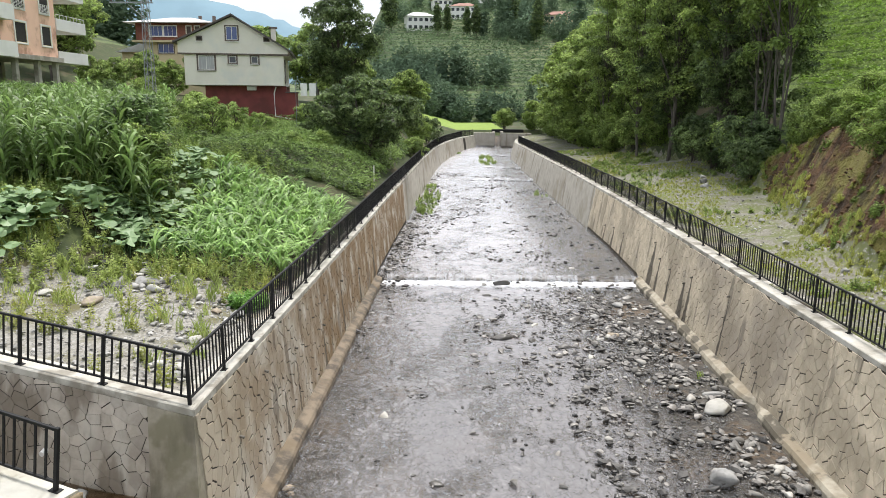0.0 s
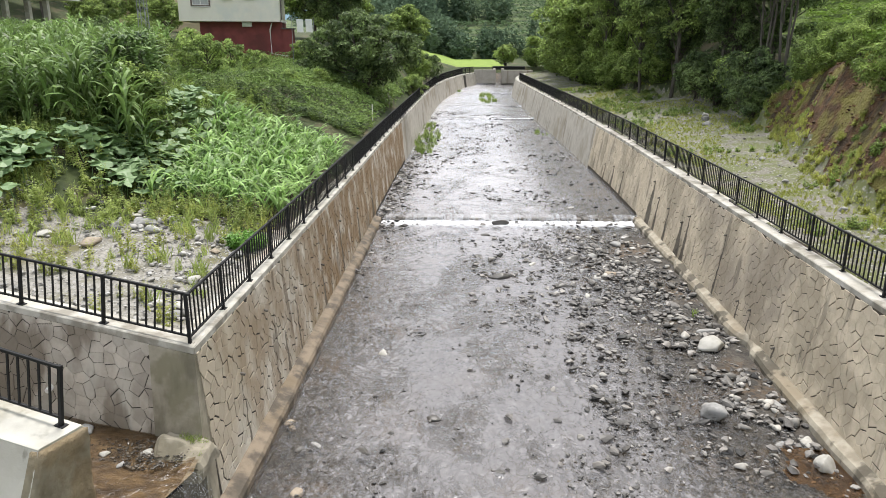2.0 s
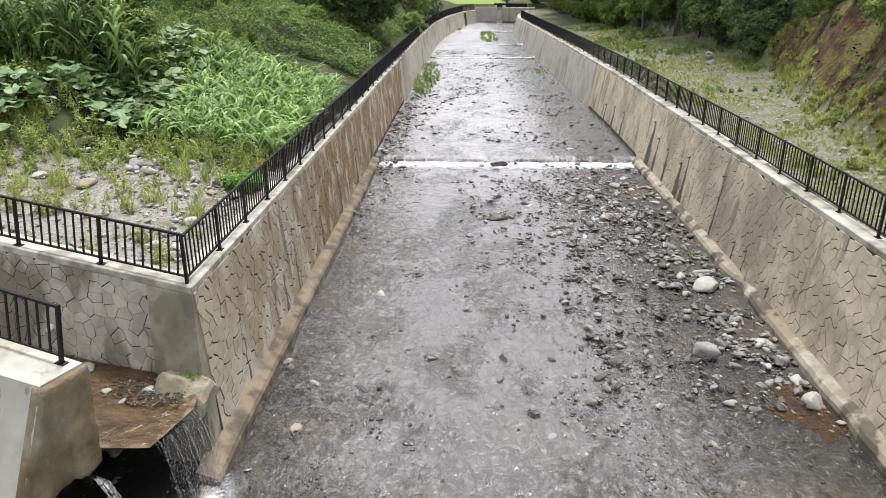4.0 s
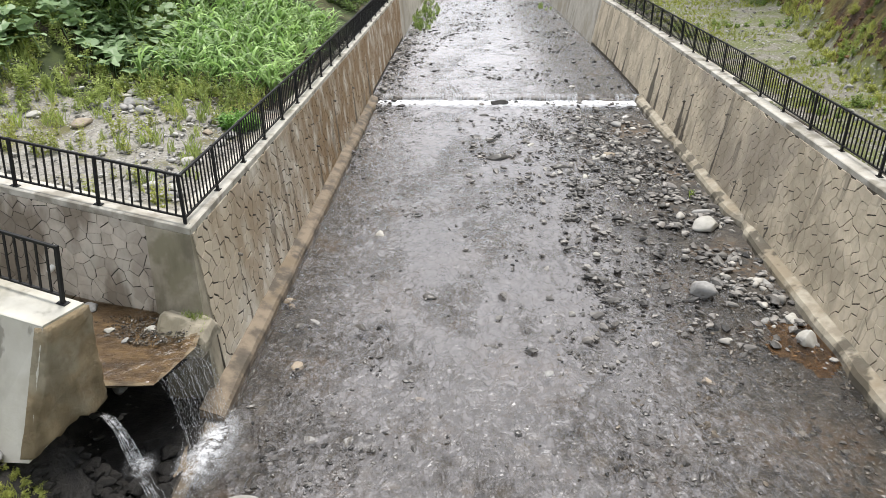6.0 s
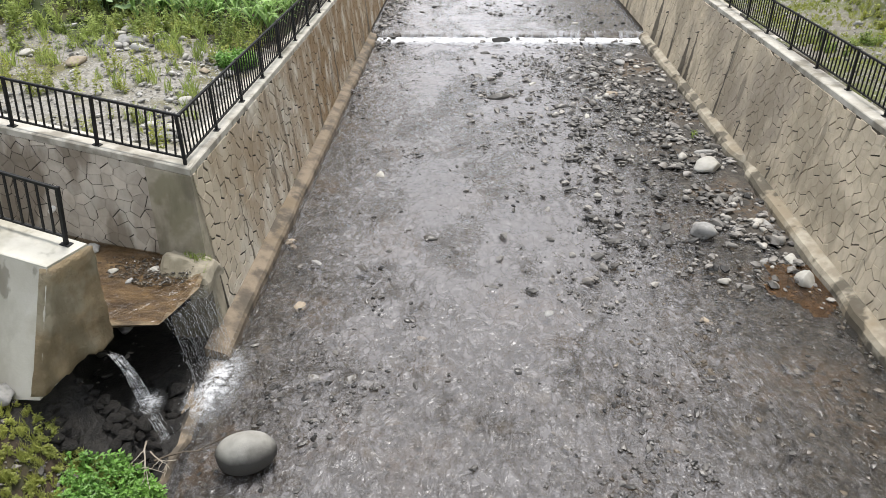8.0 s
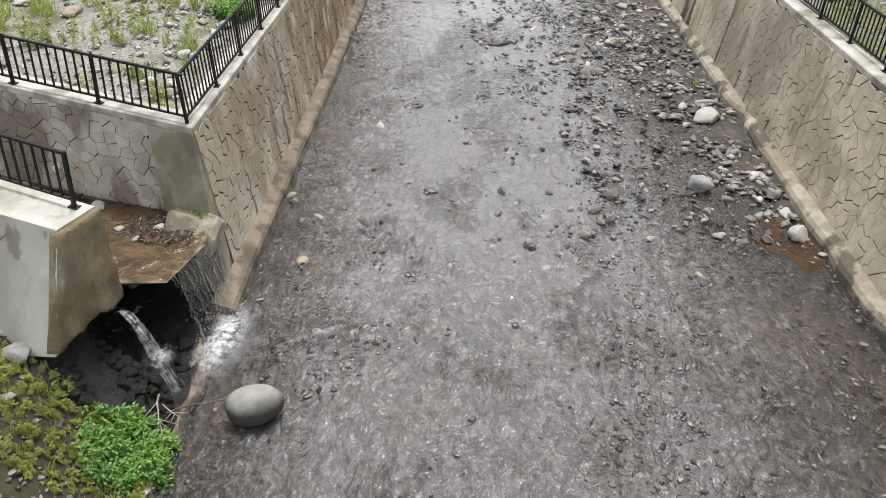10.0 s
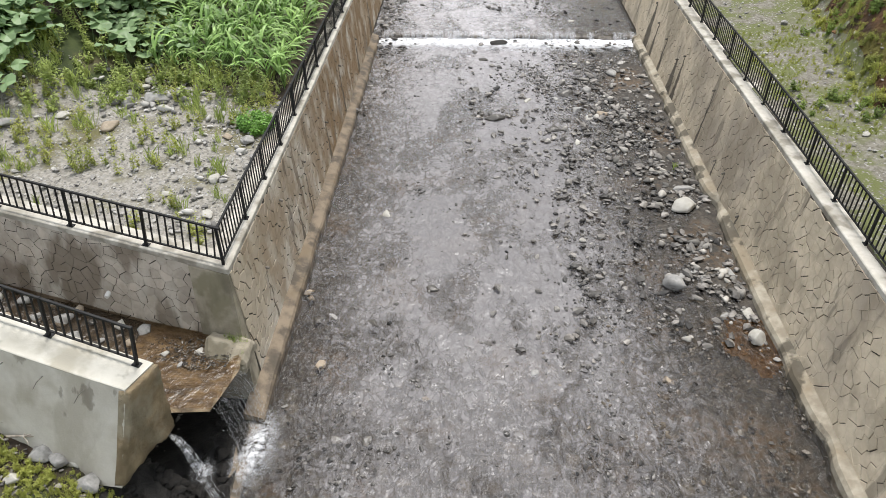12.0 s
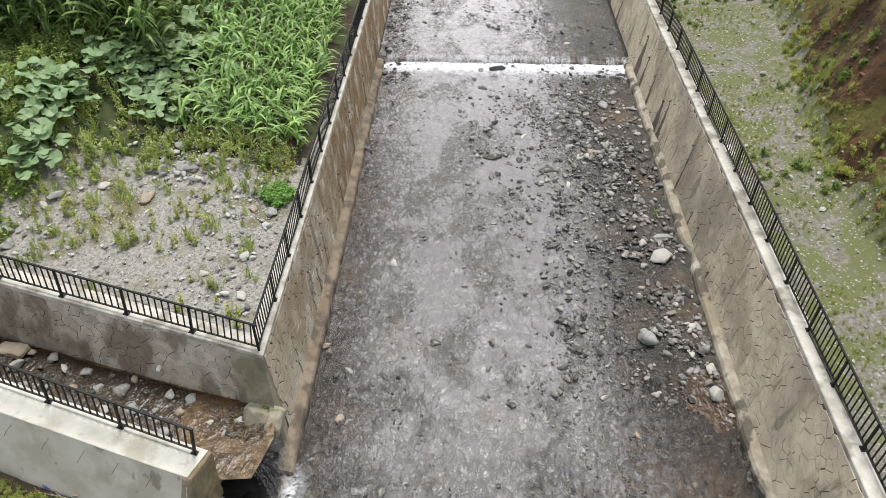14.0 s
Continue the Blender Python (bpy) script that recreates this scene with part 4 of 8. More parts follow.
END = add_streaks(material("stained_concrete", (0.33, 0.255, 0.155), (0.21, 0.155, 0.088), 2.2, 0.9, 0.8, 10, (0.32, 0.28, 0.20), 0.9, distance=0.06), (0.13, 0.10, 0.055), (0.46, 0.58), 0.65, (1.2, 1.2, 0.6))
top_back, foot_back, foot_front, top_front = (Vector(p) for p in ((-5.08, 8.99, 3.335), (-5.13, 8.93, 1.75), (-5.665, 7.67, 1.50), (-5.365, 8.33, 3.335)))
NU, NV = 22, 26
face_v, back_v, end_f = [], [], []
for b in range(NV + 1):
    for a in range(NU + 1):
        u, k = a / NU, b / NV
        p = top_front.lerp(top_back, u).lerp(foot_front.lerp(foot_back, u), k)
        rough_ = noise.noise(p * 2.3) * 0.05 + noise.noise(p * 7.0) * 0.025 + noise.noise(p * 17.0) * 0.01
        ragged_ = (0.16 * noise.noise(p * 3.1 + Vector((5, 0, 0))) + 0.09 * noise.noise(p * 9.0)) * max(0, k - 0.75) * 4
        chip = 0.03 * noise.noise(p * 8.0) * (max(0, 0.12 - u) / 0.12 + max(0, u - 0.88) / 0.12)
        rim = 1.0 if 0 < b else 0.2
        face_v.append((p.x + 0.06 + rough_ * rim, p.y + chip * rim, p.z - ragged_))
        back_v.append((p.x - 0.12, p.y, p.z - ragged_))
row = NU + 1
for b in range(NV):
    for a in range(NU):
        q_ = b * row + a
        end_f += [(q_, q_ + row, q_ + row + 1, q_ + 1)]
rim_ = [a for a in range(row)] + [b * row + NU for b in range(1, NV + 1)] + [NV * row + a for a in range(NU - 1, -1, -1)] + [b * row for b in range(NV - 1, 0, -1)]
full = len(face_v)
end_f += [(rim_[k], rim_[(k + 1) % len(rim_)], full + rim_[(k + 1) % len(rim_)], full + rim_[k]) for k in range(len(rim_))]
part("rough_end", mesh_np("rough_end", np.array(face_v + back_v), np.array(end_f), END, True), None, low_wall, "brown-stained rough end face")
bm = bmesh.new()
for s in (0.75, 1.55, 2.35, 3.2, 4.1, 5.0):
    x, y, z = -5.09 + LUX * s - 0.36, 8.99 + LUY * s - 0.78, 3.37 + 0.15 * s - 0.25
    tube(bm, [(x, y + 0.1, z - 0.02), (x - 0.02, y - 0.12, z + 0.02), (x - 0.10, y - 0.18, z - 0.10)], [0.008, 0.008, 0.007], 5)
part("tie_wire", bm, SILL, low_wall, "rusty tie wires that stick out of the concrete")

# the slab over which the side stream runs
SLAB = material("wet_slab", (0.29, 0.225, 0.14), (0.12, 0.088, 0.054), 3.4, 0.3, 0.9, 9, (0.07, 0.05, 0.03), 1.1, distance=0.08, third_cut=(0.54, 0.70), stretch=(1, 1.8, 1))
outline = [(-6.6, 9.35), (-5.4, 9.26), (-4.52, 9.36), (-4.40, 9.75), (-4.20, 10.5), (-4.3, 11.3), (-6.6, 11.9)]
bm = bmesh.new()
top = [bm.verts.new((x, y, 1.60 + 0.06 * (-4.3 - x))) for x, y in outline]
low_ring = [bm.verts.new((x + (0.06 if x < -4.6 else -0.16), y + 0.22, 1.46)) for x, y in outline]
bm.faces.new(top)
bm.faces.new(low_ring[::-1])
for k in range(len(outline)):
    j = (k + 1) % len(outline)
    bm.faces.new((top[j], top[k], low_ring[k], low_ring[j]))
bmesh.ops.recalc_face_normals(bm, faces=bm.faces)
slab = thing("outlet_slab", "brown wet concrete slab at the side stream's outlet", "slab", kind="structure")
part("slab", bm, SLAB, slab)
# near-black blocks close the outlet; their colour holds its shade
part("back_wall", boxes((-6.6, 11.25, -0.2, -4.6, 11.5, 1.3)), PIT, slab, "washed-out back of the outlet, deep shade put into its colour")
part("back_wall", boxes((-6.9, 8.6, -0.2, -6.62, 11.5, 1.45)), PIT, slab, "washed-out side of the outlet, deep shade put into its colour")

v, f = sheet(np.arange(-13, -4.18, 0.1), np.arange(9.0, 14.0, 0.1), lambda X, Y: 1.622 + 0.06 * np.clip(-4.3 - X, -0.2, 2.3) + 0.12 * np.maximum(0, -6.6 - X) + 0.006 * wavy(X, Y, 8, 50))
cx, cy = v[f, 0].mean(1), v[f, 1].mean(1)
keep = (cy < cross_line(cx) - 0.1) & (cy > low_line(cx) + 0.05) & (cy > 9.4) & (cx < np.interp(cy, [9.36, 9.75, 10.5, 11.3], [-4.55, -4.42, -4.24, -4.35])) 
side_water = solid("side_water", mesh_np("side_water", v, f[keep], SIDE_WATER, True), "thin brown water that runs over the slab", "stream", kind="structure")
side_water.visible_shadow = False


def strands(name, lines, width, seed, label, parent, look_=None):
    """Falling water: many thin ribbons from an upper line to a lower one."""
    r = np.random.default_rng(seed)
    verts, faces = [], []
    for (a, b, bow, count) in lines:
        a, b = np.array(a, float), np.array(b, float)
        for _ in range(count):
            u = r.uniform(0, 1)
            p, e = a[0] + (a[1] - a[0]) * u, b[0] + (b[1] - b[0]) * min(1, max(0, u + r.normal(0, 0.08)))
            w, start = width * r.uniform(0.4, 1.4), r.uniform(0, 0.35) ** 2
            ts = np.linspace(start, 1, 7)
            side = np.array([-(e - p)[1], (e - p)[0], 0.0]) + r.normal(0, 0.3, 3)
            side = side / np.linalg.norm(side) * w
            n0 = len(verts)
            for t_ in ts:
                c = p + (e - p) * np.array([t_ ** 0.7, t_ ** 0.7, t_ ** 1.7]) + np.array([0, 0, bow * t_ * (1 - t_)]) + r.normal(0, 0.012, 3)
                verts += [c - side * (0.5 + t_ * 0.7), c + side * (0.5 + t_ * 0.7)]
            faces += [(n0 + 2 * k, n0 + 2 * k + 1, n0 + 2 * k + 3, n0 + 2 * k + 2) for k in range(6)]
    return part(name, mesh_np(name, np.array(verts), np.array(faces), look_ or CURTAIN_WATER, True), None, parent, label)


JET = thinned("jet_water", 10.0, (0.36, 0.72), 0.78)
FOAM_PATCH = thinned("foam_patch", 9.0, (0.40, 0.72), 0.6, (0.34, 0.42))
fall = thing("small_waterfall", "thin white waterfall off the slab into the canal", "waterfall", kind="structure")
strands("curtain", [(((-4.50, 9.45, 1.64), (-4.18, 10.55, 1.64)), ((-4.1, 9.35, 0.06), (-3.75, 10.5, 0.1)), 0.05, 46)], 0.004, 1, "thin curtain of falling water", fall)
strands("jet", [(((-5.34, 9.04, 1.25), (-5.28, 9.10, 1.25)), ((-4.86, 8.74, 0.42), (-4.68, 8.88, 0.4)), 0.12, 46)], 0.0035, 2, "white jet from under the slab", fall, JET)
strands("run", [(((-4.80, 8.62, 0.44), (-4.66, 8.74, 0.42)), ((-4.36, 8.22, 0.14), (-4.22, 8.40, 0.1)), 0.05, 18)], 0.004, 3, "white run between the stones", fall, JET)
SX, SY = -3.92, 9.65
v, f = sheet(np.arange(-0.8, 0.95, 0.05), np.arange(-1.5, 1.5, 0.05), lambda X, Y: 0.06 + 0.16 * np.exp(-(X / 0.3) ** 2 - (Y / 0.7) ** 2) + 0.035 * wavy(X, Y, 8.0, 52) + 0.02 * wavy(X, Y, 20.0, 53))
splash = part("splash", mesh_np("splash", v, f, SPRAY, True), None, fall, "white splash where it lands")
splash.matrix_basis = pose(SX, SY, float(water_z(SY)), 0, 0, -8)
v, f = sheet(np.arange(-0.36, 0.36, 0.04), np.arange(-0.44, 0.44, 0.04), lambda X, Y: 0.02 + 0.05 * np.exp(-(X / 0.15) ** 2 - (Y / 0.15) ** 2) + 0.03 * wavy(X, Y, 11.0, 58))
foot = part("foam", mesh_np("foam", v, f, FOAM_PATCH, True), None, fall, "white foam under the jet")
foot.matrix_basis = pose(-4.74, 8.84, 0.40, 0, 0, 20)
# drops thrown up round the splash, and the broken drops of the curtain
rd = np.random.default_rng(56)
drop_v, drop_f = np.array([(0, 0, 0.5), (0.4, 0, 0), (-0.2, 0.35, 0), (-0.2, -0.35, 0), (0, 0, -0.5)]), np.array([(0, 1, 2), (0, 2, 3), (0, 3, 1), (4, 2, 1), (4, 3, 2), (4, 1, 3)])
n_drops = 260
at = np.stack([SX + rd.normal(0, 0.28, n_drops), SY + rd.normal(0, 0.55, n_drops), 0.08 + np.abs(rd.normal(0, 0.14, n_drops))], -1)
v, f = spread(drop_v, drop_f, placed(n_drops, at, rd.uniform(0.012, 0.03, n_drops), tilt=0.5, r=rd))
part("drops", mesh_np("drops", v, f, FOAM, False), None, fall, "white drops")
n_drops = 1500
u, k = rd.uniform(0, 1, n_drops), rd.uniform(0, 1, n_drops) ** 0.8
at = np.stack([-4.50 + 0.32 * u + (0.38 + 0.04 * u) * k ** 0.6, 9.42 + 1.12 * u - 0.08 * k, 1.62 - 1.52 * k ** 1.5], -1) + rd.normal(0, 0.025, (n_drops, 3))
v, f = spread(drop_v * (0.45, 0.45, 2.6), drop_f, placed(n_drops, at, rd.uniform(0.006, 0.019, n_drops), tilt=0.25, r=rd))
part("curtain_drops", mesh_np("curtain_drops", v, f, FOAM, False), None, fall, "broken drops of the falling curtain")

# a rusty pool by the footing
RUST_WATER = water_material("rusty_water", (0.75, 0.45, 0.2), 0.9, 0.3, (0.11, 0.06, 0.026), 0.55, (8.0, 20.0, 30.0, 0.0))
v, f = sheet(np.arange(6.9, 8.65, 0.1), np.arange(11.7, 14.3, 0.1), lambda X, Y: water_z(Y) + 0.035 + 0.0 * X)
cx, cy = v[f, 0].mean(1), v[f, 1].mean(1)
blob = np.hypot((cx - 8.0) / 0.82, (cy - 12.95) / 0.95) + 0.25 * wavy(cx, cy, 3.0, 57)
pool = solid("rusty_pool", mesh_np("rusty_pool", v, f[blob < 1], RUST_WATER, True), "small rust-brown pool beside the footing", "pool", kind="structure")
pool.visible_shadow = False

# ---- railings ----
STEP = 1.75
HIGH = 0.95


def railing_panel():
    """One bay: a post on a base plate, two rails and nine pickets, along +x."""
    t = thing("railing_panel", "black painted steel railing bay with upright pickets", "railing", group="canal railings")
    bm = boxes((-0.028, -0.028, 0.0, 0.028, 0.028, HIGH + 0.01), bevel=0.004)
    post_ = part("post", bm, RAIL, t)
    part("base_plate", boxes((-0.075, -0.06, 0.0, 0.075, 0.06, 0.012)), RAIL, post_)
    part("top_rail", boxes((0.0285, -0.026, HIGH - 0.045, STEP - 0.0285, 0.024, HIGH), bevel=0.005), RAIL, t)
    part("bottom_rail", boxes((0.0285, -0.018, 0.115, STEP - 0.0285, 0.018, 0.15)), RAIL, t)
    first = None
    for k in range(9):
        x = STEP * (k + 1) / 10
        if first is None:
            first = boxes((-0.015, -0.012, 0.148, 0.015, 0.012, HIGH - 0.038))
            ob = part("picket", first, RAIL, t)
            me = ob.data
        else:
            ob = part("picket", me, None, t)
        ob.location = (x, 0, 0)
    return t


def run_of_panels(first, line, count, shared_post=False):
    """Copies of the bay from place to place of a line."""
    for k in range(count):
        a, b = Vector(line(k)), Vector(line(k + 1))
        along = b - a
        m = Matrix.Translation(a) @ Matrix.Rotation(math.atan2(along.y, along.x), 4, "Z") @ Matrix.Rotation(-math.asin(along.z / along.length), 4, "Y") @ Matrix.Diagonal((along.length / STEP, 1, 1, 1))
        if first.get("laid"):
            ob = copy_thing(first, m)
            ob.matrix_basis = m
            if shared_post and k == 0:
                for child in [c for c in ob.children if c.name.startswith("post")]:
                    for plate in list(child.children):
                        bpy.data.objects.remove(plate)
                    bpy.data.objects.remove(child)
        else:
            first.matrix_basis = m
            first["laid"] = 1


def left_rail(k):
    y = 11.84 + STEP * k
    return (float(left_edge(y)) - 0.12, y, float(wall_top(y)))


def right_rail(k):
    y = 14.56 + STEP * (k - 9)
    return (float(right_edge(y)) + 0.33, y, float(wall_top(y)))


def side_rail(k):
    s = k * STEP
    return (-4.56 + UX * s, 11.84 + UY * s, 3.385 + 0.125 * s)


def low_rail(k):
    s = 0.22 + k * STEP
    return (-5.09 + LUX * s - 0.05, 8.99 + LUY * s - 0.14, 3.37 + 0.15 * s)


panel = railing_panel()
run_of_panels(panel, left_rail, 57)
run_of_panels(panel, right_rail, 54)
run_of_panels(panel, side_rail, 6, True)
run_of_panels(panel, low_rail, 5)
for ob in list(scene.objects):
    if "laid" in ob:
        del ob["laid"]
end_post = thing("end_post", "black steel end post of a railing", "post", at=side_rail(6))
part("post", boxes((-0.028, -0.028, 0.0, 0.028, 0.028, HIGH + 0.01), bevel=0.004), RAIL, end_post)

# ---- rocks ----
def rock_mesh(seed, detail, rough=0.35, flat=0.62):
    """A water-worn stone about 1 m across, as places and triangles."""
    bm = bmesh.new()
    bmesh.ops.create_icosphere(bm, subdivisions=detail, radius=0.5)
    r = random.Random(seed)
    off = Vector((r.uniform(0, 50), r.uniform(0, 50), r.uniform(0, 50)))
    cuts = [] if rough < 0.2 else [(Vector((r.uniform(-1, 1), r.uniform(-1, 1), r.uniform(-0.4, 1))).normalized(), r.uniform(0.25, 0.42)) for _ in range(8)]
    sx, sy = r.uniform(0.85, 1.15), r.uniform(0.65, 0.9)
    for v in bm.verts:
        p = v.co * (1 + rough * noise.noise(v.co * 1.8 + off) + 0.12 * rough * noise.noise(v.co * 6 + off))
        for way, far in cuts:
            over = p.dot(way) - far
            if over > 0:
                p = p - way * over * 0.92
        v.co = Vector((p.x * sx, p.y * sy, p.z * flat))
    bm.verts.index_update()
    out = np.array([v.co[:] for v in bm.verts]), np.array([[v.index for v in f.verts] for f in bm.faces])
    bm.free()
    return out


STONE_PALE = material("pale_stone", (0.45, 0.435, 0.395), (0.35, 0.335, 0.295), 3, 0.8, 0.3, 18, (0.40, 0.38, 0.33), 1.6)
STONE_GREY = material("grey_stone", (0.32, 0.313, 0.296), (0.22, 0.215, 0.205), 4, 0.75, 0.35, 18, (0.20, 0.19, 0.175), 1.5)
STONE_BOULDER = material("boulder_stone", (0.30, 0.29, 0.26), (0.22, 0.212, 0.19), 2, 0.7, 0.3, 24, (0.15, 0.142, 0.125), 1.2)
def add_waterline(m, colour, low, high):
    """A wet, darker foot where a stone stands in the stream."""
    n, l = m.node_tree.nodes, m.node_tree.links
    p = n["Principled BSDF"]
    at, split, wob, level, r, mix = (n.new(k) for k in ("ShaderNodeTexCoord", "ShaderNodeSeparateXYZ", "ShaderNodeTexNoise", "ShaderNodeMath", "ShaderNodeMapRange", "ShaderNodeMixRGB"))
    l.new(at.outputs["Object"], split.inputs["Vector"])
    l.new(at.outputs["Object"], wob.inputs["Vector"])
    wob.inputs["Scale"].default_value = 3.0
    level.operation, level.inputs[2].default_value = "MULTIPLY_ADD", -0.05
    level.inputs[1].default_value = 0.1
    l.new(wob.outputs["Fac"], level.inputs[0])
    total = n.new("ShaderNodeMath")
    l.new(split.outputs["Z"], total.inputs[0])
    l.new(level.outputs["Value"], total.inputs[1])
    r.inputs["From Min"].default_value, r.inputs["From Max"].default_value = low, high
    l.new(total.outputs["Value"], r.inputs["Value"])
    l.new(r.outputs["Result"], mix.inputs["Fac"])
    mix.inputs["Color1"].default_value = (*colour, 1)
    l.new(p.inputs["Base Color"].links[0].from_socket, mix.inputs["Color2"])
    l.new(mix.outputs["Color"], p.inputs["Base Color"])
    return m


add_waterline(STONE_BOULDER, (0.04, 0.037, 0.032), 0.05, 0.19)
STONE_TAN = material("tan_stone", (0.36, 0.30, 0.225), (0.27, 0.22, 0.16), 4, 0.75, 0.35, 18, (0.24, 0.19, 0.14), 1.5)
STONE_DARK = material("wet_dark_stone", (0.11, 0.10, 0.088), (0.05, 0.046, 0.04), 9, 0.3, 0.4, 18, (0.10, 0.095, 0.085), 1.5)
SHINGLE = material("stream_shingle", (0.175, 0.163, 0.148), (0.095, 0.087, 0.078), 2, 0.5, 0.3, 20, island=0.9)
SHINGLE_WET = material("wet_shingle", (0.085, 0.079, 0.072), (0.045, 0.042, 0.038), 2, 0.35, 0.3, 20, island=0.9)
COBBLE = material("dry_cobble", (0.33, 0.312, 0.28), (0.20, 0.188, 0.168), 2, 0.7, 0.3, 20, island=0.6)
SHINGLE_BROWN = material("brown_shingle", (0.085, 0.068, 0.048), (0.04, 0.032, 0.023), 2, 0.35, 0.3, 20, island=0.9)
GRIT = material("field_shingle", (0.36, 0.35, 0.33), (0.24, 0.23, 0.215), 2, 0.9, 0.3, 20, island=0.55)
TONES = {"l": (STONE_PALE, "pale smooth"), "g": (STONE_GREY, "grey rounded"), "t": (STONE_TAN, "tan rounded"), "d": (STONE_DARK, "dark wet"), "b": (STONE_BOULDER, "grey smooth"), "k": (PIT, "shade-black wet")}
BIG = [rock_mesh(100 + k, 3, 0.6, 0.58) for k in range(6)] + [rock_mesh(130, 4, 0.10, 0.62)]
SMALL = [rock_mesh(200 + k, 1, 0.8, 0.40) for k in range(8)]
ROUNDED = [rock_mesh(220 + k, 2, 0.5, 0.5) for k in range(8)]
rock_no = 0
rock_data = {}


def rock(x, y, size, tone, where, z=None, squash=(1, 1, 1), turn=None, shape=None, name="stone", label=None):
    """One stone, part sunk in what it lies on."""
    global rock_no
    rock_no += 1
    k = rock_no % 6 if shape is None else shape
    if (k, tone) not in rock_data:
        rock_data[k, tone] = mesh_np("stone", BIG[k][0], BIG[k][1], TONES[tone][0], True)
    ob = solid(name, rock_data[k, tone], label or f"{TONES[tone][1]} stone {where}", "stone", group=f"stones {where}")
    base = float(land_z(x, y)) if z is None else z
    ob.matrix_basis = pose(x, y, base + 0.2 * size * squash[2], 0, 0, (rock_no * 77) % 360 if turn is None else turn) @ Matrix.Diagonal((size * squash[0], size * squash[1], size * squash[2], 1))
    return ob


IN_STREAM = "in the shallow stream"
STONES_A = [(-2.87, 12.27, 0.42, "t"), (1.19, 13.01, 0.32, "d"), (3.61, 12.19, 0.23, "d"), (5.49, 11.84, 0.30, "t"), (6.2, 13.76, 0.36, "g"), (8.16, 15.89, 0.48, "g"), (7.37, 15.64, 0.47, "g"), (8.15, 14.18, 0.48, "l"), (7.21, 13.67, 0.31, "l"), (7.54, 14.12, 0.37, "g"), (7.82, 14.08, 0.33, "g"), (7.18, 15.92, 0.34, "g"), (6.76, 15.67, 0.42, "g"), (-0.28, 11.21, 0.24, "t"), (2.34, 12.05, 0.34, "g"), (-1.73, 13.72, 0.43, "d"), (-3.17, 13.8, 0.35, "d"), (-2.78, 13.91, 0.35, "g"), (-3.57, 14.9, 0.32, "t"), (-3.5, 14.68, 0.25, "t"), (-0.26, 15.09, 0.45, "d"), (-1.56, 10.01, 0.30, "g"), (-2.21, 9.99, 0.34, "g"), (3.32, 26.56, 0.49, "l")]
STONES_B = [(4.46, 26.77, 0.45, "g"), (4.89, 27.22, 0.76, "d"), (5.79, 27.51, 0.64, "g"), (6.2, 25.46, 0.59, "t"), (5.57, 25.16, 0.43, "l"), (5.72, 24.69, 0.33, "g"), (5.17, 25.81, 0.59, "g"), (6.61, 27.0, 0.46, "l"), (7.03, 25.61, 0.44, "g"), (3.06, 24.86, 0.47, "d"), (4.14, 24.18, 0.65, "d"), (4.87, 23.19, 0.46, "l"), (6.01, 22.93, 0.36, "g"), (7.65, 27.2, 0.41, "t"), (7.14, 29.18, 0.81, "g"), (7.79, 30.35, 0.61, "d"), (8.2, 27.05, 0.64, "d"), (7.95, 20.15, 0.75, "g"), (1.28, 27.61, 0.51, "d"), (1.68, 30.58, 0.55, "d"), (6.06, 34.71, 0.46, "l"), (-1.75, 18.6, 0.45, "l"), (-3.19, 34.47, 0.48, "g"), (-2.65, 30.14, 0.49, "d")]
for x, y, size, tone in STONES_A + STONES_B:
    rock(x, y, size, tone, IN_STREAM, float(water_z(y)) - 0.075, (1, 0.85, 0.68))
rock(-2.93, 7.95, 0.86, "b", IN_STREAM, -0.02, (1.0, 1.0, 1.25), 20, 6, "boulder", "large smooth grey boulder at the stream's edge")
rock(7.72, 19.0, 0.92, "l", IN_STREAM, 0.1, (1, 0.85, 1.0), 10, 1, "boulder", "large pale boulder on the gravel bar")
rock(6.42, 15.3, 0.80, "g", IN_STREAM, 0.04, (1, 0.8, 1.0), 150, 3, "boulder", "grey oblong boulder on the gravel bar")
rock(8.05, 13.2, 0.62, "l", IN_STREAM, -0.02, (0.9, 0.85, 1.3), 80, 4, "boulder", "pale block of stone beside a rusty pool")
rock(2.45, 32.3, 0.85, "d", IN_STREAM, 0.33, (1, 0.6, 0.8), 5, 0, "boulder", "dark wet boulder below the weir")
rock(2.0, 24.95, 0.85, "d", IN_STREAM, 0.16, (1, 0.5, 0.7), 10, 5, "boulder", "long dark wet rock in the stream")
ON_FIELD = "on the gravel field"
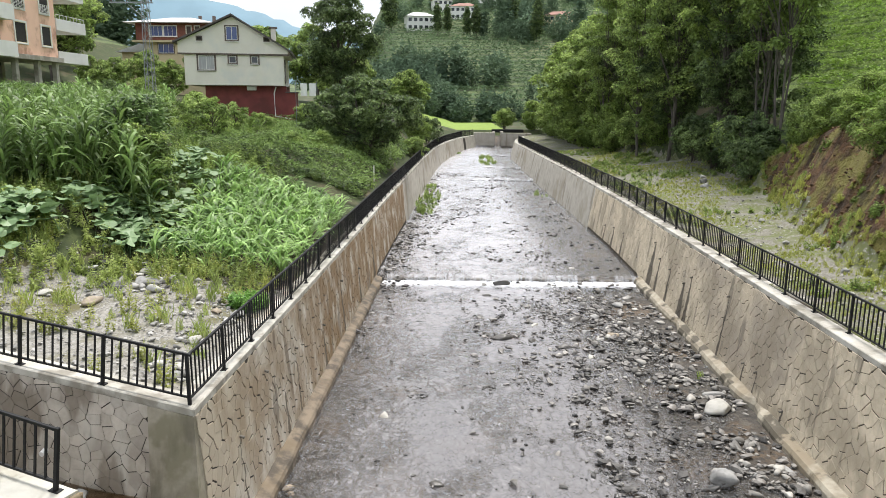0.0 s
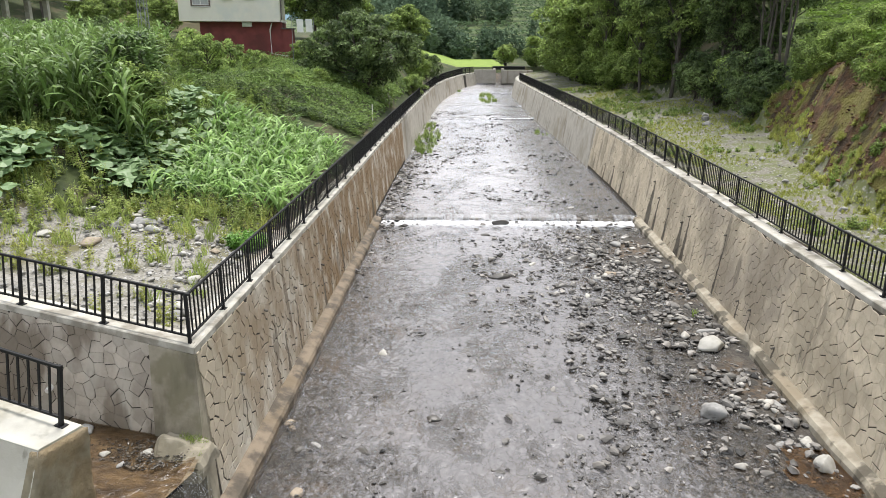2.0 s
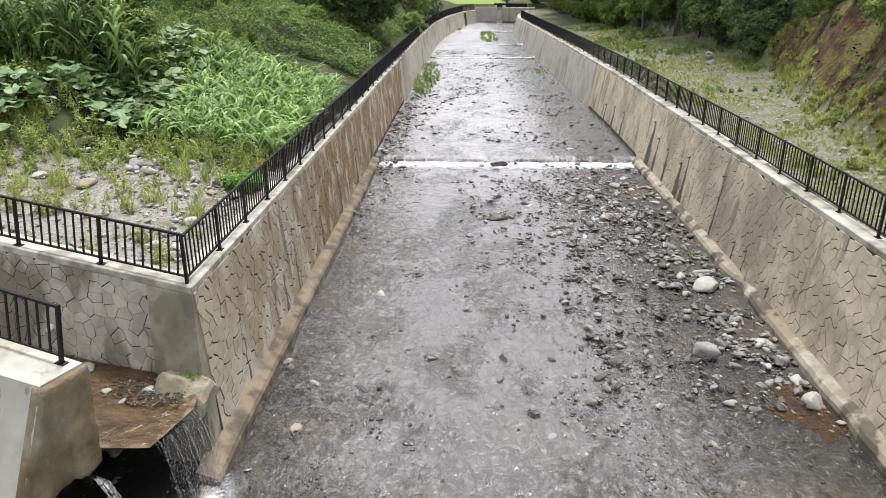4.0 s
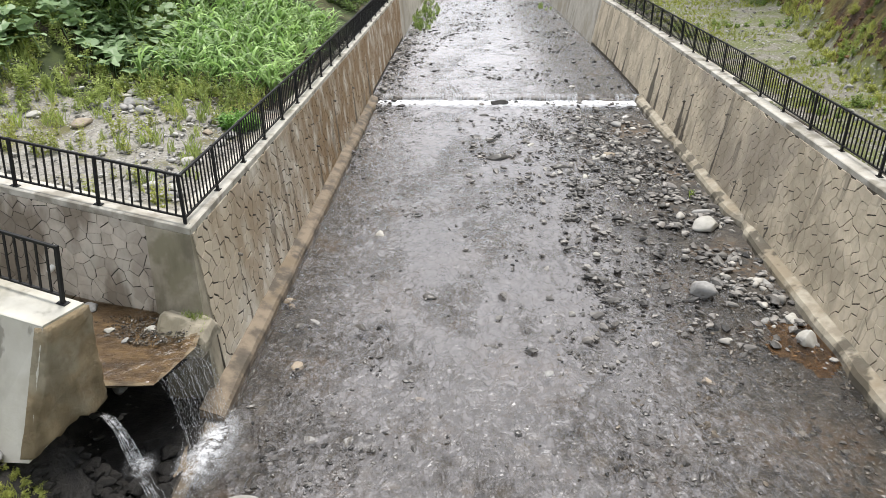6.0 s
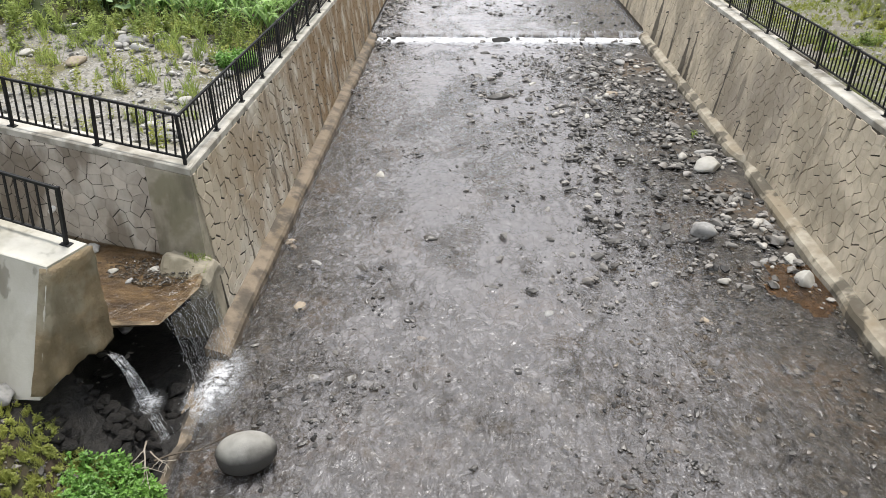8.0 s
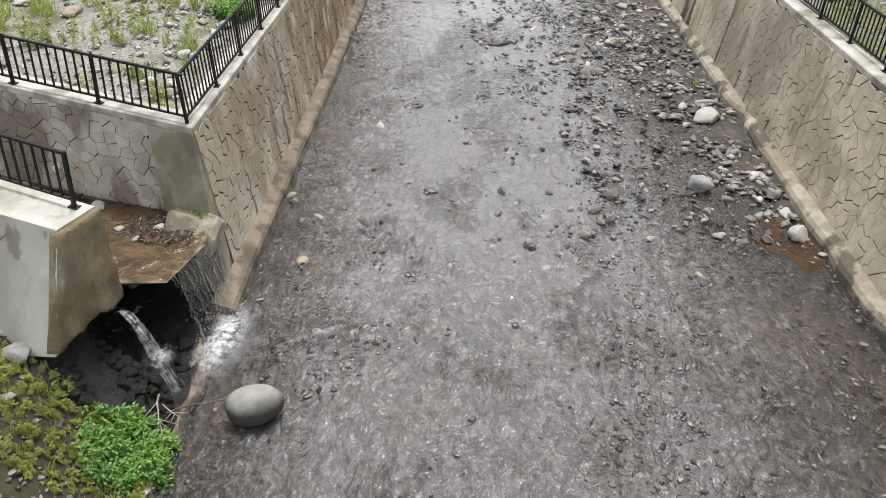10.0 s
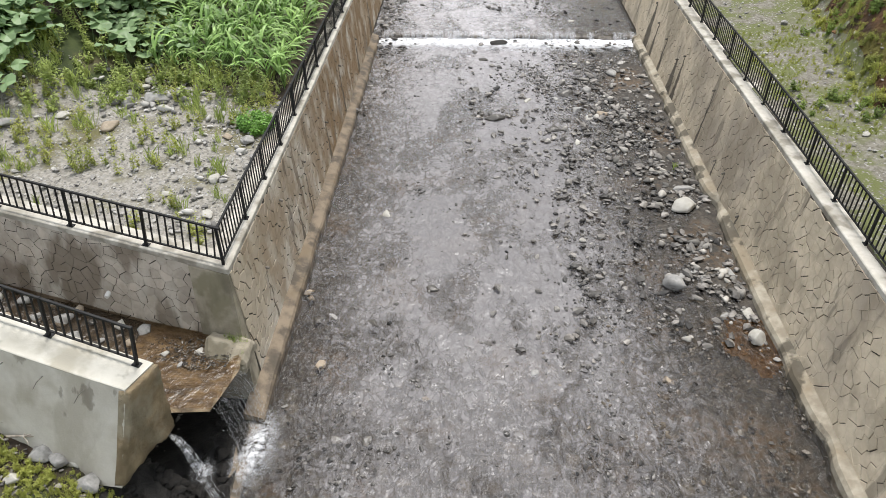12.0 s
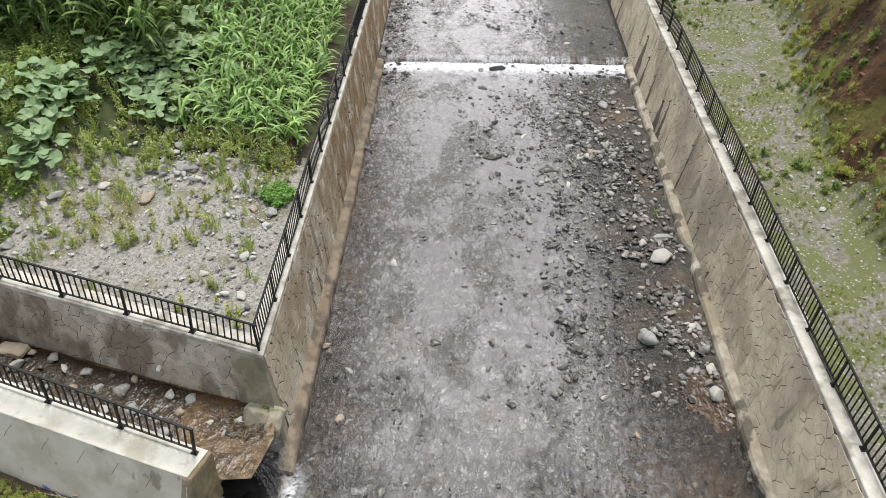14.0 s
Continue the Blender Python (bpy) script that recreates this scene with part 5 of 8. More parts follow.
STONES_C = [(-9.17, 18.98, 0.63, "g"), (-8.27, 19.06, 0.87, "g"), (-8.84, 19.87, 0.44, "l"), (-8.76, 20.27, 0.61, "l"), (-11.85, 17.45, 0.69, "g"), (-12.01, 17.04, 0.49, "l"), (-10.52, 18.06, 0.54, "l"), (-5.25, 17.25, 0.56, "g"), (-12.01, 21.3, 0.61, "l"), (-9.16, 17.64, 0.66, "t"), (-10.58, 21.43, 0.47, "g"), (-8.81, 18.16, 0.34, "g"), (-5.45, 13.77, 0.47, "l"), (-5.4, 13.28, 0.47, "g"), (-5.67, 15.2, 0.5, "l"), (-6.62, 14.51, 0.33, "l"), (-5.43, 19.98, 0.38, "g"), (-5.96, 19.97, 0.43, "t"), (-5.28, 16.6, 0.38, "l"), (-5.84, 17.31, 0.36, "t"), (-12.71, 16.05, 0.58, "g"), (-12.49, 15.54, 0.57, "g")]
for x, y, size, tone in STONES_C:
    rock(x, y, 0.9 * size, tone, ON_FIELD, None, (1, 0.9, 0.7))
for x, y, size, tone in ((-5.15, 10.95, 0.27, "l"), (-5.45, 10.55, 0.2, "g"), (-5.2, 10.5, 0.16, "l"), (-5.85, 10.85, 0.2, "l"), (-5.35, 10.62, 0.15, "d")):
    rock(x, y, size, tone, "on the wet slab", 1.62 + 0.1 * max(0, -5.3 - x))
for k in range(34):
    x = -5.9 - 0.2 * k
    y = cross_line(x) - 0.55 - (((k * 37) % 11) / 11) ** 1.5 * 1.7
    rock(x, y, 0.2 + 0.28 * ((k * 53) % 7) / 7, "ggdgtgl"[k % 7], "in the side stream", float(land_z(x, y)) + 0.03)
for x, y, size, tone in ((-6.65, 8.15, 0.36, "l"), (-6.9, 8.05, 0.45, "g"), (-7.25, 8.2, 0.5, "g"), (-6.3, 7.75, 0.5, "g"), (-7.05, 8.45, 0.3, "g"), (-6.5, 7.2, 0.22, "l"), (-6.1, 7.0, 0.25, "g"), (-6.9, 7.0, 0.25, "l"), (-7.5, 7.6, 0.3, "l"), (-11.6, 10.0, 0.8, "l")):
    rock(x, y, size, tone, "on the grassy bank", None)
# pit stones share the near-black, shade-coloured surface
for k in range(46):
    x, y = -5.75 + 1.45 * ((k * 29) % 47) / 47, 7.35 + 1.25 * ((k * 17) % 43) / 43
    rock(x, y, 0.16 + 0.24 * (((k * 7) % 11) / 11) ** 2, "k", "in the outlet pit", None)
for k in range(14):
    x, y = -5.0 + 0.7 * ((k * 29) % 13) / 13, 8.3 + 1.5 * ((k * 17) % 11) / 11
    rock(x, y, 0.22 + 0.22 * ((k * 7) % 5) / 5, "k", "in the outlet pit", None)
for x, y, size, tone in ((11.18, 19.34, 0.3, "l"), (11.6, 17.6, 0.26, "l"), (10.9, 23.5, 0.22, "l"), (12.2, 21.6, 0.3, "g"), (13.4, 30.5, 0.35, "g"), (12.4, 26.0, 0.3, "g"), (15.5, 44.0, 0.7, "g"), (16.2, 46.0, 0.6, "l"), (14.9, 42.0, 0.5, "g")):
    rock(x, y, size, tone, "on the grassy gravel bank", None)


def shingle(name, count, region, shape, sizes, label, seed, sink=0.25, tone=SHINGLE, level=None, kinds=None):
    """Uncounted small stones over a stretch of ground."""
    r = np.random.default_rng(seed)
    x, y = r.uniform(region[0], region[1], count), r.uniform(region[2], region[3], count)
    keep = shape(x, y, r)
    x, y = x[keep], y[keep]
    z = land_z(x, y) if level is None else level(y)
    size = sizes[0] * (sizes[1] / sizes[0]) ** (r.uniform(0, 1, len(x)) ** 1.9)
    groups = []
    for k, (v, f) in enumerate(kinds or SMALL):
        m = np.arange(len(x)) % len(SMALL) == k
        s = size[m]
        if m.any():
            groups.append(spread(v, f, placed(m.sum(), np.stack([x[m], y[m], z[m] + s * 0.3 * (1 - sink)], -1), s, tilt=0.25, r=r)))
    v, f = merge(groups)
    return solid(name, mesh_np(name, v, f, tone, kinds is not None), label, "shingle", kind="stuff")


def inside_canal(x, y, margin=0.7):
    return (x > left_edge(y) + margin) & (x < right_edge(y) - margin - 0.2)


shingle("bar_shingle", 25000, (0.5, 8.9, 12, 33), lambda x, y, r: inside_canal(x, y, 0.55) & (r.uniform(0, 1, len(x)) < (0.80 * cluster(x, y) ** 1.3 + 0.02) * (0.15 + 0.85 * (wavy(x, y, 2.4, 71) + 0.7 * wavy(x, y, 6.0, 171) > 0.05))), (0.055, 0.40), "wet grey stones of a gravel bar in the stream", 60, 0.2, SHINGLE, lambda y: water_z(y) - 0.004)
shingle("bar_cobbles", 1000, (2.5, 8.9, 12.8, 32), lambda x, y, r: inside_canal(x, y, 0.5) & (r.uniform(0, 1, len(x)) < cluster(x, y) * np.where(x > 5.6, 0.9, 0.12)), (0.10, 0.40), "paler dry cobbles on the gravel bar", 72, 0.0, COBBLE, lambda y: water_z(y) - 0.02, ROUNDED)
shingle("stream_pebbles", 1000, (-4, 9, 5, 33), lambda x, y, r: inside_canal(x, y, 0.5) & (r.uniform(0, 1, len(x)) < 0.30 + 0.4 * (wavy(x, y, 0.8, 61) > 0.2)), (0.08, 0.30), "stones under and just above shallow water", 61, 0.0)
shingle("upper_pebbles", 3600, (-4, 9.5, 33.6, 75), lambda x, y, r: inside_canal(x, y, 0.45) & (r.uniform(0, 1, len(x)) < 0.12 + 0.75 * bar(x, y) + 0.2 * (wavy(x, y, 0.5, 62) > 0.5)), (0.10, 0.42), "stones in the stream above the weir", 62, -0.2)
shingle("field_gravel", 3800, (-13, -4.9, 12.5, 22), lambda x, y, r: (y > cross_line(x) + 0.6) & (x < left_edge(y) - 0.6) & (r.uniform(0, 1, len(x)) < 0.35 + 0.65 * (wavy(x, y, 0.8, 63) > 0.0)) & (y < 21 + wavy(x, y, 0.9, 64)), (0.03, 0.24), "pale gravel strewn over the field's edge", 63, 0.2, GRIT)
shingle("stone_heap", 420, (-11, -7, 17.6, 21.4), lambda x, y, r: r.uniform(0, 1, len(x)) < np.exp(-0.5 * ((x + 8.75) / 0.75) ** 2 - 0.5 * ((y - 19.7) / 0.95) ** 2), (0.10, 0.40), "heap of pale cleared stones on the field", 163, 0.1, GRIT, None, ROUNDED)
shingle("wall_stones", 90, (-6.6, -5.0, 13, 20.5), lambda x, y, r: (x < left_edge(y) - 0.7) & (r.uniform(0, 1, len(x)) < 0.5), (0.06, 0.34), "stones along the back of the canal wall", 164, 0.1, GRIT, None, ROUNDED)
shingle("bank_gravel", 4200, (9.8, 16.5, 8, 60), lambda x, y, r: (x > right_edge(y) + 0.8) & (x < np.interp(y, TOE_Y, TOE_X) + 0.6) & (r.uniform(0, 1, len(x)) < 0.3 + 0.7 * (wavy(x, y, 0.7, 65) > 0.1)), (0.04, 0.20), "gravel on the grassy bank", 64, 0.2, GRIT)
CLOD = material("earth_clod", (0.15, 0.08, 0.035), (0.07, 0.038, 0.018), 3, 0.95, 0.5, 14, island=0.5)
shingle("earth_clods", 5200, (12, 17.5, 6, 42), lambda x, y, r: (x > np.interp(y, TOE_Y, TOE_X) + 0.1) & (x < np.interp(y, TOE_Y, TOE_X) + 2.5) & (r.uniform(0, 1, len(x)) < 0.35 + 0.65 * (wavy(x, y, 1.5, 168) > 0.0)), (0.05, 0.34), "clods and roots of bare earth on the cut", 168, 0.3, CLOD)
shingle("outlet_rubble", 1300, (-8.5, -4.0, 5.5, 9.2), lambda x, y, r: (y < low_line(x) - 0.75) & ((x < -6.1) | (y < 7.1)), (0.04, 0.18), "rubble on the grassy bank", 65, 0.2, SHINGLE)
shingle("side_pebbles", 500, (-13, -5.6, 9, 13.5), lambda x, y, r: (y < cross_line(x) - 0.35) & (y > low_line(x) + 0.15), (0.05, 0.22), "stones in the side stream", 66, 0.0, SHINGLE)
shingle("slab_sediment", 1500, (-6.6, -4.45, 10.3, 11.35), lambda x, y, r: y > 10.5 + 0.15 * wavy(x, y, 3.0, 166), (0.025, 0.10), "dark gravel left on the wet slab", 166, 0.0, SHINGLE_BROWN, lambda y: 1.68 + 0.0 * y)
shingle("riffle_stones", 26000, (-4, 8.6, 5, 33), lambda x, y, r: inside_canal(x, y, 0.6) & (r.uniform(0, 1, len(x)) < 0.05 + 0.60 * (0.9 * wavy(x, 0.45 * y, 1.5, 67) + 0.6 * wavy(x, y, 3.4, 68) + 1.0 * np.exp(-((x - 3.9 - 0.04 * (y - 14)) / 0.6) ** 2) + 0.5 * cluster(x, y) - 0.35 * (np.abs(x - 0.8) < 1.8) > 0.55)), (0.04, 0.22), "dark stones that break the surface of the stream", 67, 1.0, SHINGLE_WET, lambda y: water_z(y) + 0.012)
shingle("upper_riffle", 4500, (-4, 9.4, 34, 78), lambda x, y, r: inside_canal(x, y, 0.6) & (r.uniform(0, 1, len(x)) < 0.10 + 0.75 * (wavy(x, y, 0.6, 69) + 0.5 * wavy(x, y, 1.6, 70) + 0.5 * (x < -0.5) * (y < 56) > 0.45)), (0.10, 0.46), "dark stones that break the surface above the weir", 68, 1.0, SHINGLE_WET, lambda y: water_z(y) + 0.02)
shingle("edge_stones", 1500, (-3.9, -1.6, 25, 47), lambda x, y, r: (x > left_edge(y) + 0.45) & (r.uniform(0, 1, len(x)) < np.exp(-np.maximum(0, x - left_edge(y) - 0.6) / 0.45) * (0.35 + 0.65 * (y > 31))), (0.10, 0.45), "stones washed up along the foot of the canal wall", 176, 0.0, SHINGLE, lambda y: water_z(y) + 0.0)
shingle("shallow_stones", 5200, (2.5, 8.7, 4, 14), lambda x, y, r: inside_canal(x, y, 0.45) & (r.uniform(0, 1, len(x)) < 0.10 + 0.6 * (wavy(x, 0.6 * y, 2.0, 73) + 0.6 * wavy(x, y, 4.2, 74) + 0.12 * (x - 5) > 0.35)), (0.04, 0.2), "dark brown stones in the shallows", 73, 1.0, SHINGLE_BROWN, lambda y: water_z(y) - 0.008)


# driftwood
DRIFT = material("bleached_wood", (0.42, 0.38, 0.32), (0.26, 0.22, 0.17), 8, 0.9, 0.5, 20, stretch=(1, 1, 0.3))
TWIG = material("wet_twig", (0.10, 0.075, 0.05), (0.05, 0.038, 0.026), 8, 0.7, 0.5, 20)
rb = random.Random(31)


def branch(x, y, z, length, thick, turn, forks, mat, label, droop=0.0):
    """A bare branch with side twigs, lying where the water left it."""
    bm = bmesh.new()

    def grow(at, way, size, r0, level):
        pts, p = [], Vector(at)
        for k in range(6):
            pts.append(p.copy())
            p = p + Vector((way.x + rb.uniform(-0.25, 0.25), way.y + rb.uniform(-0.25, 0.25), way.z + rb.uniform(-0.12, 0.12) - droop)) * size / 5
        tube(bm, pts, [r0 * (1 - 0.14 * k) for k in range(6)], 5)
        if level:
            for k in range(forks):
                side = Vector((rb.uniform(-1, 1), rb.uniform(-1, 1), rb.uniform(-0.1, 0.35))).normalized()
                grow(pts[rb.randint(1, 4)], (way + side).normalized(), size * rb.uniform(0.35, 0.6), r0 * 0.55, level - 1)

    grow((0, 0, 0), Vector((math.cos(turn), math.sin(turn), 0.05)), length, thick, 1)
    me = bpy.data.meshes.new("branch")
    bm.to_mesh(me)
    bm.free()
    me.materials.append(mat)
    ob = solid("branch", me, label, "driftwood", group="driftwood")
    ob.location = (x, y, z)
    return ob


branch(-4.45, 7.95, 0.42, 0.7, 0.016, -1.2, 8, DRIFT, "bleached tangle of roots at the outlet", 0.25)
branch(-4.35, 7.8, 0.35, 0.5, 0.013, -0.6, 7, DRIFT, "pale washed-up branch at the outlet", 0.2)
branch(-4.3, 7.75, 0.2, 1.0, 0.02, 0.25, 1, TWIG, "dark stick lodged against the boulder")
for bx, by, bl, bt in ((7.9, 17.2, 0.9, 2.0), (8.1, 16.6, 0.7, 1.2), (7.6, 23.5, 0.8, 0.4), (6.9, 18.2, 0.6, 2.6), (7.7, 15.0, 0.6, 0.9), (-3.3, 17.3, 0.6, 1.5)):
    branch(bx, by, float(water_z(by)) + 0.07, bl, 0.014, bt, 3, TWIG, "dark twig washed up on the gravel bar")

for bx, by, bl, bt in ((-8.3, 8.55, 1.1, 0.3), (-8.1, 8.45, 0.9, 2.9), (-8.5, 8.7, 1.3, -0.25), (-8.75, 8.9, 1.0, 0.6), (-7.9, 8.35, 0.8, 0.1)):
    branch(bx, by, float(land_z(bx, by)) + 0.12, bl, 0.032, bt, 4, DRIFT, "bleached driftwood below the low wall", 0.02)
bm = bmesh.new()
bmesh.ops.create_icosphere(bm, subdivisions=4, radius=0.16)
for vert in bm.verts:
    p = vert.co.copy()
    vert.co = Vector((p.x * 1.3, p.y, p.z * 0.55)) * (1 + 0.45 * noise.noise(p * 9) + 0.25 * abs(noise.noise(p * 22)))
me = bpy.data.meshes.new("plastic_bag")
bm.to_mesh(me)
bm.free()
me.materials.append(material("blue_plastic", (0.05, 0.11, 0.34), (0.04, 0.08, 0.24), 9, 0.35, 0.3, 30))
bag = solid("plastic_bag", me, "crumpled blue plastic bag below the low wall", "plastic bag")
bag.location = (-8.85, 8.88, float(land_z(-8.85, 8.88)) + 0.08)
bm = boxes((-0.42, -0.2, -0.08, 0.42, 0.2, 0.09), bevel=0.03)
bmesh.ops.subdivide_edges(bm, edges=bm.edges[:], cuts=2, use_grid_fill=True)
for vert in bm.verts:
    vert.co += 0.04 * noise.noise_vector(vert.co * 5.0)
me = bpy.data.meshes.new("broken_slab")
bm.to_mesh(me)
bm.free()
me.materials.append(STONE_TAN)
chunk = solid("broken_slab", me, "tan block of broken concrete in the side stream", "concrete block")
chunk.matrix_basis = pose(-11.4, 12.55, float(land_z(-11.4, 12.55)) + 0.1, 4, -6, -14)

# ---- plants ----
CORN = leafy("maize_leaf", (0.22, 0.32, 0.10), (0.13, 0.205, 0.062), 0.5, 0.42, 0.32, 0.6, 0.3)
CORN_YOUNG = leafy("young_maize_leaf", (0.35, 0.51, 0.17), (0.20, 0.325, 0.10), 0.5, 0.4, 0.38, 0.9, 0.35)
SQUASH = leafy("squash_leaf", (0.26, 0.37, 0.18), (0.18, 0.275, 0.125), 0.0, 0.5, 0.22, 0.6, 0.45)
WEED = leafy("weed_leaf", (0.42, 0.49, 0.15), (0.29, 0.36, 0.11), 0.4, 0.55, 0.45)
WEED_YELLOW = leafy("yellow_weed", (0.46, 0.48, 0.125), (0.33, 0.365, 0.10), 0.35, 0.6, 0.5)
TEA = leafy("tea_leaf", (0.23, 0.335, 0.095), (0.14, 0.215, 0.062), 0.45, 0.5, 0.3, 0.6, 0.25)
TEA_BRIGHT = leafy("bright_tea_leaf", (0.27, 0.40, 0.08), (0.19, 0.30, 0.055), 0.35, 0.45, 0.25, 0.5, 0.2)
LEAF = leafy("tree_leaf", (0.40, 0.51, 0.155), (0.15, 0.215, 0.07), 0.6, 0.45, 0.5, 0.8, 0.25)
LEAF_DARK = leafy("dark_tree_leaf", (0.20, 0.275, 0.098), (0.062, 0.095, 0.04), 0.6, 0.45, 0.4, 0.8, 0.25)
LEAF_LIGHT = leafy("light_tree_leaf", (0.34, 0.44, 0.125), (0.16, 0.23, 0.065), 0.55, 0.45, 0.55, 0.8, 0.25)
# bluish distance haze is mixed into these two far greens
LEAF_FAR = leafy("hazed_tree_leaf", (0.16, 0.225, 0.14), (0.10, 0.15, 0.10), 0.3, 0.8, 0.2, 0.05, 0.05)
FAR_TEA = leafy("hazed_tea_leaf", (0.18, 0.255, 0.135), (0.11, 0.165, 0.09), 0.15, 0.8, 0.2, 0.05, 0.05)
LEAF_LUSH = leafy("lush_leaf", (0.21, 0.40, 0.07), (0.13, 0.27, 0.05), 0.35, 0.45, 0.25)
BARK = material("bark", (0.125, 0.11, 0.09), (0.06, 0.052, 0.043), 6, 0.9, 0.6, 14, stretch=(1, 1, 0.25))

CARD_V = np.array([(0, 0, 0), (0.5, -0.26, 0.07), (1.0, 0, -0.10), (0.5, 0.26, 0.07)])
CARD_F = np.array([(0, 1, 2, 3)])
BLADE_V = np.array([(-0.02, 0, 0), (0.02, 0, 0), (0.05, 0.0, 0.45), (0.01, 0, 0.5), (0.20, 0, 0.85), (0.19, 0, 0.86)])
BLADE_F = np.array([(0, 1, 2, 3), (3, 2, 4, 5)])


def maize(seed, stalk, count, length, width, tassel):
    """One maize plant: a stalk and arching leaves, all four-cornered faces."""
    r = np.random.default_rng(seed)
    verts, faces = [], []
    for a, b, w in ((0, stalk * 0.5, 0.016), (stalk * 0.5, stalk, 0.011)):
        n = len(verts)
        for z, k in ((a, w), (b, w * 0.8)):
            verts += [(k, 0, z), (0, k, z), (-k, 0, z), (0, -k, z)]
        faces += [(n + i, n + (i + 1) % 4, n + 4 + (i + 1) % 4, n + 4 + i) for i in range(4)]
    turn = r.uniform(0, 6.28)
    for k in range(count):
        h = stalk * (0.12 + 0.84 * k / count)
        a = turn + math.pi * k + r.normal(0, 0.5)
        size = length * r.uniform(0.75, 1.15) * (0.75 + 0.5 * math.sin(math.pi * (k + 0.7) / count))
        steep, droop = r.uniform(0.9, 1.3), r.uniform(1.3, 2.6)
        p, n, segs = np.array([0.0, h]), len(verts), 6
        side = np.array([-math.sin(a), math.cos(a)])
        for j in range(segs + 1):
            t = j / segs
            w = width * 0.5 * (math.sin(math.pi * (0.18 + 0.82 * t)) ** 0.7 if t < 1 else 0.05) * (1 if j else 0.5)
            lift = 0.35 * w * math.sin(5 * t + k)
            c = (p[0] * math.cos(a), p[0] * math.sin(a))
            verts += [(c[0] - side[0] * w, c[1] - side[1] * w, p[1] + lift), (c[0] + side[0] * w, c[1] + side[1] * w, p[1] - lift)]
            e = steep - droop * t ** 1.4
            p = p + size / segs * np.array([math.cos(e), math.sin(e)])
        faces += [(n + 2 * j, n + 2 * j + 1, n + 2 * j + 3, n + 2 * j + 2) for j in range(segs)]
    for k in range(tassel):
        a, n, l = r.uniform(0, 6.28), len(verts), r.uniform(0.15, 0.3)
        x, y = math.cos(a) * l * 0.5, math.sin(a) * l * 0.5
        verts += [(0, 0, stalk), (0.012, 0, stalk), (x + 0.012, y, stalk + l), (x, y, stalk + l)]
        faces.append((n, n + 1, n + 2, n + 3))
    return np.array(verts), np.array(faces)


def plant_field(name, variants, x, y, scale, mat, label, category, seed, tilt=0.08, sink=0.0, z=None):
    r = np.random.default_rng(seed)
    z = land_z(x, y) if z is None else z
    groups = []
    for k, (v, f) in enumerate(variants):
        m = np.arange(len(x)) % len(variants) == k
        if m.any():
            groups.append(spread(v, f, placed(m.sum(), np.stack([x[m], y[m], z[m] - sink], -1), np.broadcast_to(scale, x.shape)[m], tilt=tilt, r=r)))
    v, f = merge(groups)
    return solid(name, mesh_np(name, v, f, mat, False), label, category, kind="stuff")


def jitter_grid(x0, x1, y0, y1, step, seed, loose=0.3):
    r = np.random.default_rng(seed)
    X, Y = np.meshgrid(np.arange(x0, x1, step), np.arange(y0, y1, step))
    return (X + r.normal(0, step * loose, X.shape)).ravel(), (Y + r.normal(0, step * loose, Y.shape)).ravel(), r


# young maize beside the canal
YOUNG = [maize(300 + k, 0.55, 10, 0.85, 0.075, 0) for k in range(6)]
x, y, r = jitter_grid(-13, -4.6, 20.2, 33.8, 0.47, 70, 0.2)
keep = (x < left_edge(y) - 0.75) & (x > np.interp(y, [20, 24, 36], [-8.6, -9.2, -10.6]) + r.normal(0, 0.2, len(x))) & (y > 20.6 + 0.5 * wavy(x, y, 1.2, 71))
plant_field("young_maize", YOUNG, x[keep], y[keep], r.uniform(0.85, 1.3, keep.sum()), CORN_YOUNG, "dense patch of young green maize", "maize", 72)
# tall maize on the terrace
TALL = [maize(320 + k, 2.45, 14, 1.05, 0.11, 9) for k in range(6)]
x, y, r = jitter_grid(-34, -9.6, 23.4, 47, 0.52, 73, 0.25)
edge = -10.6 - 0.37 * (y - 25.5)
keep = (x < edge + 0.3 * wavy(x, y, 1.0, 74)) & (x > -0.68 * y - 3) & (y > 23.6 + 0.12 * (-12 - x) + 0.3 * wavy(x, y, 0.9, 75))
plant_field("tall_maize", TALL, x[keep], y[keep], r.uniform(0.9, 1.2, keep.sum()), CORN, "field of tall dark-green maize in tassel", "maize", 76)
x, y, r = jitter_grid(-48, -15, 47, 74, 0.95, 77, 0.3)
keep = (x < -0.37 * y - 0.6) & (x > -0.66 * y) & ~((x > -25.5) & (y > 62)) & ~((x < -37) & (y > 52))
plant_field("upper_maize", [maize(340, 2.2, 11, 0.9, 0.12, 8)], x[keep], y[keep], r.uniform(0.9, 1.2, keep.sum()), CORN_YOUNG, "maize on the slope below the houses", "maize", 78)


# climbing beans on sticks at the end of the tall maize
BEAN = leafy("bean_leaf", (0.17, 0.26, 0.085), (0.075, 0.125, 0.042), 0.5, 0.45, 0.3, 1.4, 0.3)
BEAN_V = np.array([(0, 0, 0), (0.35, -0.42, 0.03), (0.75, -0.28, 0), (1.0, 0, -0.12), (0.75, 0.28, 0), (0.35, 0.42, 0.03)])
rbn = np.random.default_rng(79)
